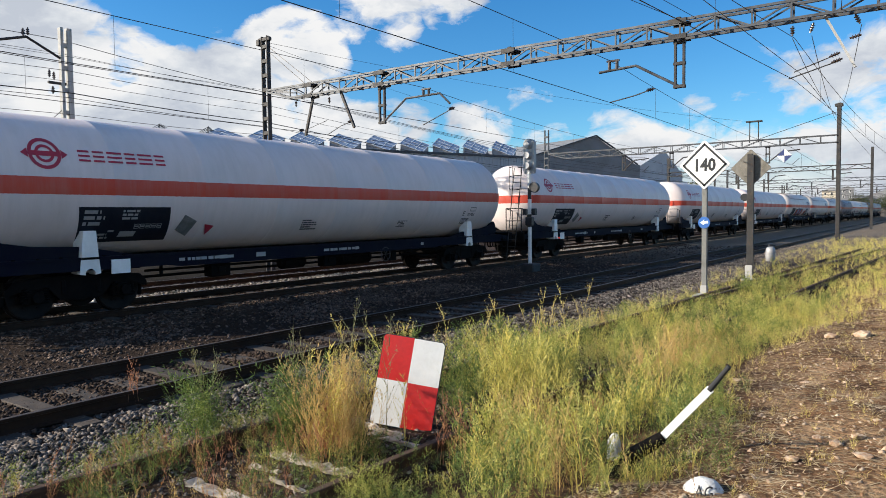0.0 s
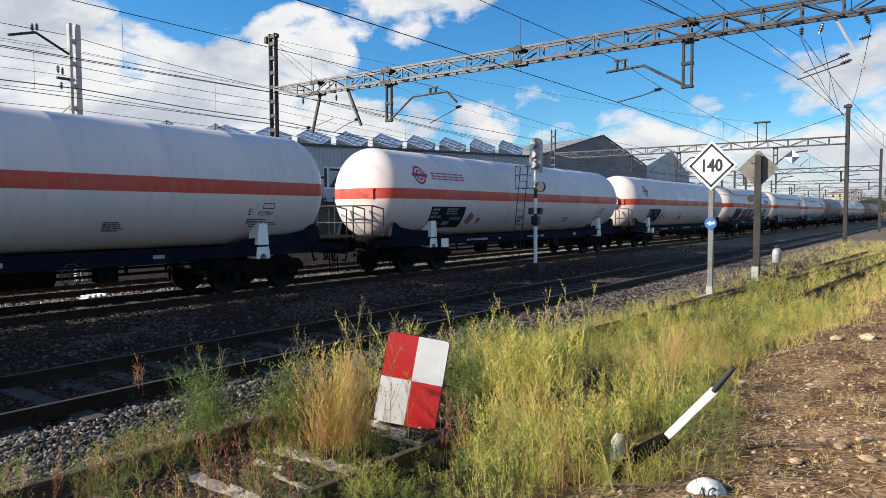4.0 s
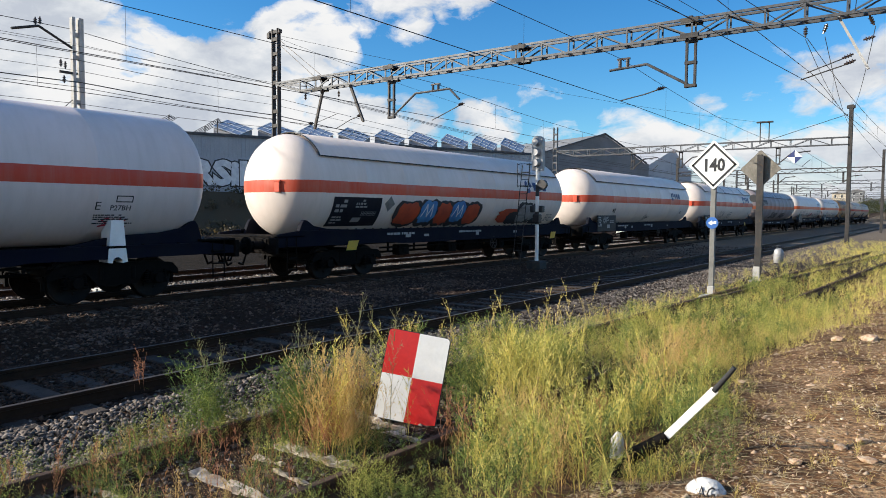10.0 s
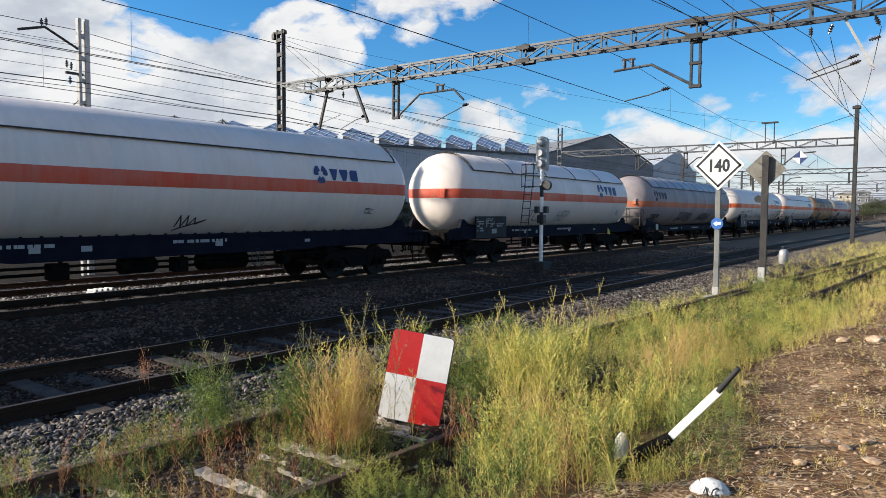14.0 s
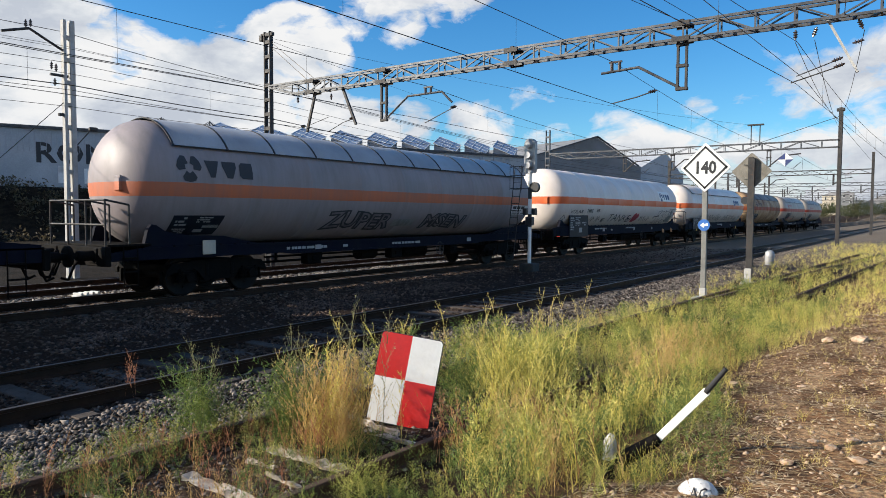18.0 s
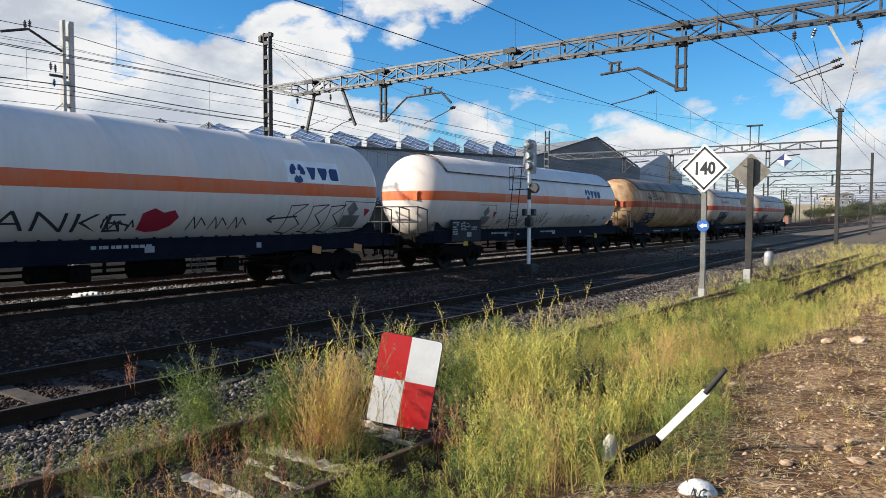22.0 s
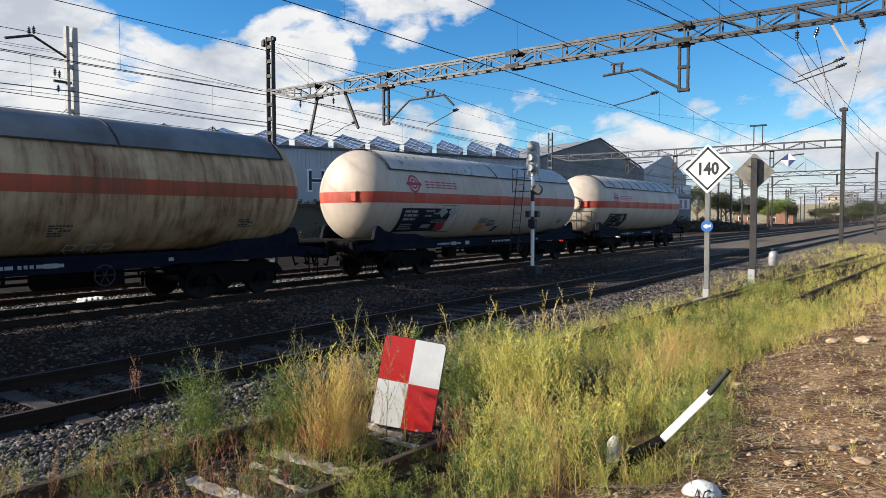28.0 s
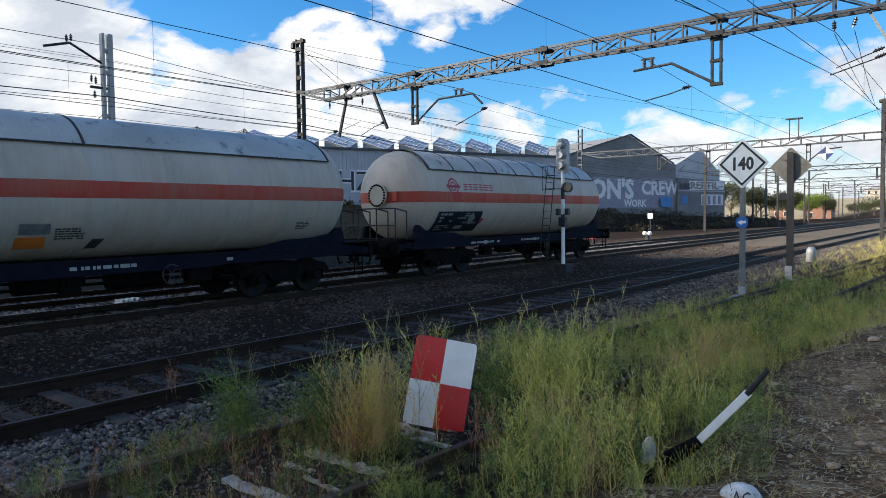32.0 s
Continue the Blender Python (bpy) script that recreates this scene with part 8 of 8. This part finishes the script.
def weeds():
    rng = np.random.default_rng(90)
    serial = [100]

    def lay(x, y):
        return np.stack([x, y, ground_z(x, y) - 0.01], -1)

    def dirt_edge(y):
        return np.interp(y, [3, 4.3, 6.4, 8.6, 10, 13, 18, 30], [-1.2, -1.15, -1.45, -2.0, -2.0, -1.8, -1.3, 0.5])

    def near_rail(y):
        return siding_x(y) + 0.87

    def grow(kind, x, y, h, where):
        if len(x):
            name, shape, mat, what, wide = KINDS[kind]
            serial[0] += 1
            plant(name, what + " " + where, shape, lay(x, y), h, h * wide, M[mat], serial[0])

    def patchwork(x, y, h, where, shares):
        """Kinds by patches of ground and by chance; shares are (kind, share)."""
        drift = 0.5 + 0.25 * np.sin(x * 2.1 + 1.9 * np.sin(y * 1.3)) + 0.25 * np.sin(y * 2.7 + x * 1.4)
        k, lo = (0.55 * drift + 0.45 * rng.random(len(x))), 0.0
        order = np.argsort(np.argsort(k)) / max(len(k), 1)
        for kind, share in shares:
            a = (order >= lo) & (order < lo + share)
            lo += share
            grow(kind, x[a], y[a], h[a], where)

    def clumps(cx, cy, hh, spread, count):
        """Loose clumps: each centre gets a handful of plants that lean on one another."""
        n = rng.poisson(count, len(cx)) + 2
        i = np.repeat(np.arange(len(cx)), n)
        x, y = cx[i] + rng.normal(0, 1, len(i)) * spread[i], cy[i] + rng.normal(0, 1, len(i)) * spread[i]
        return x, y, hh[i] * rng.uniform(0.55, 1.08, len(i))

    def lowered(x, y, h):
        """Trodden and shaded places where little grows high: before the board, at the lever, along the near rail."""
        h = np.where((np.abs(x + 0.8 * y) < 0.5) & (y < 5.5), np.minimum(h, 0.2), h)
        h = np.where((np.hypot(x + 1.62, y - 4.55) < 0.42), np.minimum(h, 0.17), h)
        h = np.where(np.hypot((x + 2.9) / 0.6, (y - 6.3) / 0.8) < 1, np.minimum(h, 0.26), h)
        h = np.where((np.abs(x - near_rail(y)) < 0.4) & (y < 5.2), np.minimum(h, 0.24), h)
        return np.where(np.abs(x - near_rail(y)) < 0.1, np.minimum(h, 0.14), h)

    mix = (("deep", 0.24), ("fresh", 0.3), ("pale", 0.22), ("arch", 0.07), ("gold", 0.12), ("brown", 0.05))
    # band between the siding's near rail and the path
    m = 250
    cy = 3.7 + 13 * rng.random(m) ** 1.1
    cx = near_rail(cy) + 0.1 + (dirt_edge(cy) - near_rail(cy) - 0.15) * rng.random(m)
    hh = rng.uniform(0.3, 0.78, m) * np.interp(dirt_edge(cy) - cx, [0, 0.7], [0.45, 1.0]) * np.interp(cy, [4, 7, 12], [1.1, 1.0, 0.8])
    x, y, h = clumps(cx, cy, hh, rng.uniform(0.07, 0.2, m), 3.4)
    keep = (np.hypot(x + 1.13, y - 4.2) > 0.26) & (np.hypot(x + 2.05, y - 5.1) > 0.12)
    x, y, h = x[keep], y[keep], h[keep]
    h = lowered(x, y, h)
    warm = np.exp(-((x + 2.75) / 0.8) ** 2 - ((y - 8.9) / 1.5) ** 2) > rng.random(len(x)) * 0.8
    patchwork(x[~warm], y[~warm], h[~warm], "along the siding", mix)
    grow("gold", x[warm], y[warm], h[warm], "in a band beside the path")
    # low undergrowth that fills the gaps
    y = 3.3 + 12 * rng.random(900) ** 1.2
    x = near_rail(y) + (dirt_edge(y) + 0.15 - near_rail(y)) * rng.random(900)
    keep = np.hypot(x + 1.13, y - 4.2) > 0.2
    x, y = x[keep], y[keep]
    patchwork(x, y, np.minimum(lowered(x, y, rng.uniform(0.08, 0.24, len(x))), 0.24), "low between taller ones", (("deep", 0.45), ("fresh", 0.3), ("pale", 0.1), ("brown", 0.15)))
    # over the siding further along
    m = 210
    cy = 6.1 + 17 * rng.random(m) ** 1.2
    cx = siding_x(cy) + rng.uniform(-1.3, 0.75, m)
    x, y, h = clumps(cx, cy, rng.uniform(0.25, 0.65, m) * np.interp(cy, [6, 8.5, 10, 14], [1.45, 1.3, 0.95, 0.75]), rng.uniform(0.1, 0.24, m), 4.0)
    keep = np.hypot(x + 4.3, y - 5.5) > 0.62
    x, y, h = x[keep], y[keep], h[keep]
    h = np.where(np.abs(np.abs(x - siding_x(y)) - 0.87) < 0.13, np.minimum(h, 0.12), h)
    patchwork(x, y, h, "over the siding's rails", mix)
    y = 6.0 + 16 * rng.random(900) ** 1.3
    x = siding_x(y) + rng.uniform(-1.5, 0.8, 900)
    patchwork(x, y, rng.uniform(0.07, 0.2, 900), "low over the sleepers", (("deep", 0.45), ("fresh", 0.35), ("rust", 0.2)))
    # thin growth inside the siding in front of the board, and over its near rail
    y = rng.uniform(1.9, 5.2, 860)
    x = siding_x(y) + rng.uniform(-1.3, 1.25, 860)
    keep = (0.5 + 0.5 * np.sin(x * 5.1 + 2 * np.sin(y * 3.7)) * np.sin(y * 4.3 + x) > 0.36) & ((x < -0.8 * y - 0.35) | (y < 3.9))
    x, y = x[keep], y[keep]
    patchwork(x, y, rng.uniform(0.1, 0.4, len(x)), "between bleached sleepers", (("fresh", 0.2), ("deep", 0.24), ("brown", 0.26), ("rust", 0.18), ("gold", 0.12)))
    # single clumps: centre, spread, count, height
    for cx, cy, spread, count, hh, kind, where in (
            (-4.38, 4.45, 0.14, 52, 0.98, "gold", "in a tall clump beside the quartered board"),
            (-4.33, 4.52, 0.16, 16, 1.02, "pale", "in the golden clump"),
            (-4.45, 4.35, 0.16, 30, 0.6, "rust", "low in the golden clump"),
            (-4.62, 4.62, 0.13, 8, 1.3, "stalk", "rising out of the golden clump"),
            (-4.42, 4.75, 0.1, 7, 1.42, "stalk", "high out of the golden clump"),
            (-5.0, 4.5, 0.08, 5, 1.15, "stalk", "over the green weeds beside the golden clump"),
            (-5.62, 3.98, 0.08, 4, 1.05, "stalk", "over the clump on the ballast shoulder"),
            (-4.92, 4.42, 0.09, 16, 0.92, "deep", "at the foot of the golden clump"),
            (-4.0, 4.5, 0.16, 16, 0.36, "deep", "right under the board"),
            (-5.6, 3.95, 0.1, 15, 0.85, "deep", "in a clump on the ballast shoulder"),
            (-6.05, 3.75, 0.2, 8, 0.36, "fresh", "low on the ballast shoulder"),
            (-5.3, 2.8, 0.26, 20, 0.38, "deep", "over the siding's far rail"),
            (-5.2, 3.6, 0.2, 22, 0.36, "rust", "along the rusted rail"),
            (-3.42, 4.9, 0.09, 10, 0.66, "rust", "in front of the near rail"),
            (-2.98, 5.0, 0.16, 20, 0.66, "gold", "among the green weeds"),
            (-2.5, 4.75, 0.26, 30, 0.4, "deep", "before the lever"),
            (-2.15, 5.75, 0.24, 30, 0.56, "arch", "behind the lever"),
            (-1.56, 4.52, 0.17, 30, 0.3, "arch", "round the lever's foot"),
            (-3.95, 6.7, 0.3, 30, 0.95, "pale", "rising behind the near rail"),
            (-3.15, 5.7, 0.22, 24, 0.85, "pale", "rising beside the near rail"),
            (-3.9, 7.6, 0.35, 26, 0.85, "fresh", "rising over the siding"),
            (-7.5, 4.27, 0.05, 4, 0.55, "rust", "alone on the ballast")):
        x, y = rng.normal(cx, spread, count), rng.normal(cy, spread, count)
        grow(kind, x, y, rng.uniform(0.5, 1.0, count) * hh, where)
    # tall thin stalks at the edge of the ballast
    y = rng.uniform(5.6, 12.5, 34)
    x = siding_x(y) - rng.uniform(0.95, 1.5, 34)
    h = rng.uniform(0.45, 0.95, 34)
    plant("stalk_weeds", "tall thin seeded stalks at the edge of the ballast", "spike", lay(x, y), h, h * 0.8, M["straw"], 25)
    # grass further along, both sides of the siding
    n = 15000
    y = 9.5 + 50 * rng.random(n) ** 1.3
    lo = np.interp(y, [9, 20, 60], [-5.9, -6.0, -6.4])
    hi = np.interp(y, [9, 14, 20, 60], [-1.9, -0.6, 4.0, 16.0])
    x = lo + (hi - lo) * rng.random(n)
    tuft = 0.5 + 0.5 * np.sin(x * 3.3 + 2 * np.sin(y * 1.1)) * np.sin(y * 1.9 - x)
    h = rng.uniform(0.12, 0.38, n) * np.interp(y, [9, 25, 60], [0.9, 1.05, 1.2]) * (0.55 + 0.6 * tuft)
    rails = np.minimum(np.abs(np.abs(x - siding_x(y)) - 0.87), np.abs(x - siding_x(y) - 0.25))
    keep = (rng.random(n) < 0.45 + 0.7 * tuft) & ((rails > 0.06) | (y > 34)) & ((x > -4.9 + 0.02 * y) | (rng.random(n) < 0.55))
    x, y, h = x[keep], y[keep], h[keep]
    a = rng.random(len(x))
    wide = np.interp(y, [9, 25, 60], [1.0, 1.5, 2.4])
    for pick, mat, name, label, seed in ((a < 0.45, "straw", "dry_grass", "dry straw-coloured grass on the rise beside the siding", 30), ((a >= 0.45) & (a < 0.85), "pale_weed", "yellow_grass", "bright yellow-green grass on the rise beside the siding", 33)):
        plant(name, label, "grass", lay(x[pick], y[pick]), h[pick], h[pick] * wide[pick], M[mat], seed)
    g = np.flatnonzero(a >= 0.85)[:1300]
    plant("green_grass", "green weedy grass on the rise beside the siding", "feathery", lay(x[g], y[g]), h[g] * 1.1, h[g] * 1.2, M["weed"], 31)
    # sparse dry tufts on the path
    y = 4.2 + 16 * rng.random(2000)
    x = dirt_edge(y) + 3.6 * rng.random(2000) ** 1.5
    h = rng.uniform(0.03, 0.13, 2000)
    plant("dry_tufts", "sparse short dry tufts on the dirt path", "grass", lay(x, y), h, h * 1.6, M["straw"], 32)
    # straw litter lying on the path
    n = 34000
    y = 3.9 + 13 * rng.random(n) ** 1.3
    x = rng.uniform(-1.9, 4.5, n)
    l, t = rng.uniform(0.03, 0.17, n), rng.normal(0.15, 0.9, n)
    z = ground_z(x, y) + 0.008
    d = np.stack([np.cos(t) * l, np.sin(t) * l, rng.normal(0, 0.012, n)], -1)
    s = np.stack([-np.sin(t), np.cos(t), 0 * t], -1) * 0.004
    p = np.stack([x, y, z], -1)
    v = np.stack([p - s, p + s, p + d], 1).reshape(-1, 3)
    tagged(new("straw_litter", raw("straw_litter", v, np.arange(3 * n).reshape(-1, 3), M["litter"])), "flat dry straw litter on the dirt path", "straw", kind="stuff")


weeds()


# ---- a cloud behind the camera that drifts before the low sun towards the end ----
def drifting_cloud():
    m, nt, b = material("thin_cloud")
    b.inputs["Base Color"].default_value, b.inputs["Roughness"].default_value = (0.9, 0.9, 0.9, 1), 1.0
    clear = nt.nodes.new("ShaderNodeBsdfTransparent")
    mix = nt.nodes.new("ShaderNodeMixShader")
    mix.inputs[0].default_value = 0.74
    link(nt, clear.outputs[0], mix.inputs[1])
    link(nt, b.outputs[0], mix.inputs[2])
    link(nt, mix.outputs[0], nt.nodes["Material Output"].inputs[0])
    rng = random.Random(3)
    bm = bmesh.new()
    bmesh.ops.create_icosphere(bm, subdivisions=5, radius=1.0)
    for v in bm.verts:
        n = noise.fractal(v.co * 2.4, 0.8, 2.0, 5)
        v.co *= 1 + 0.1 * n
        v.co = Vector((v.co.x * 420, v.co.y * 260, v.co.z * 26))
    c = new("cloud", to_mesh("cloud", bm, m, True))
    return tagged(c, "flat white cumulus cloud drifting past the low sun", "cloud", kind="structure")


CLOUD = drifting_cloud()


def cloud_pose(t):
    """Its shadow's leading edge crosses the camera at about 30 s and moves up the line."""
    edge = (t - 29.7) * 9.0
    base = SUN * (650 / SUN.z * 0.4)
    return pose(base.x - 30, base.y + edge - 255, base.z)


# ---- what moves ----
def motions():
    walk(CLOUD, [(0, cloud_pose(0)), (32, cloud_pose(32))])
    times = [i * 0.5 for i in range(65)]
    for w, offset in WAGONS:
        walk(w, [(t, pose(TRACK_C, offset - train_run(t), 0)) for t in times])
    # wheels roll without slip: a new row about every 80 degrees of turn
    turns, t = [(0.0, 0.0)], 0.0
    while t < 32.0:
        speed = max((train_run(t + 0.05) - train_run(t)) / 0.05, 1.2)
        t = min(round(t + 1.36 * 0.46 / speed, 3), 32.0)
        turns.append((t, train_run(t) / 0.46))
    for w, a in WHEELSETS:
        walk(w, [(t, pose(0, a, 0.46) @ Matrix.Rotation(r, 4, "X")) for t, r in turns])


motions()
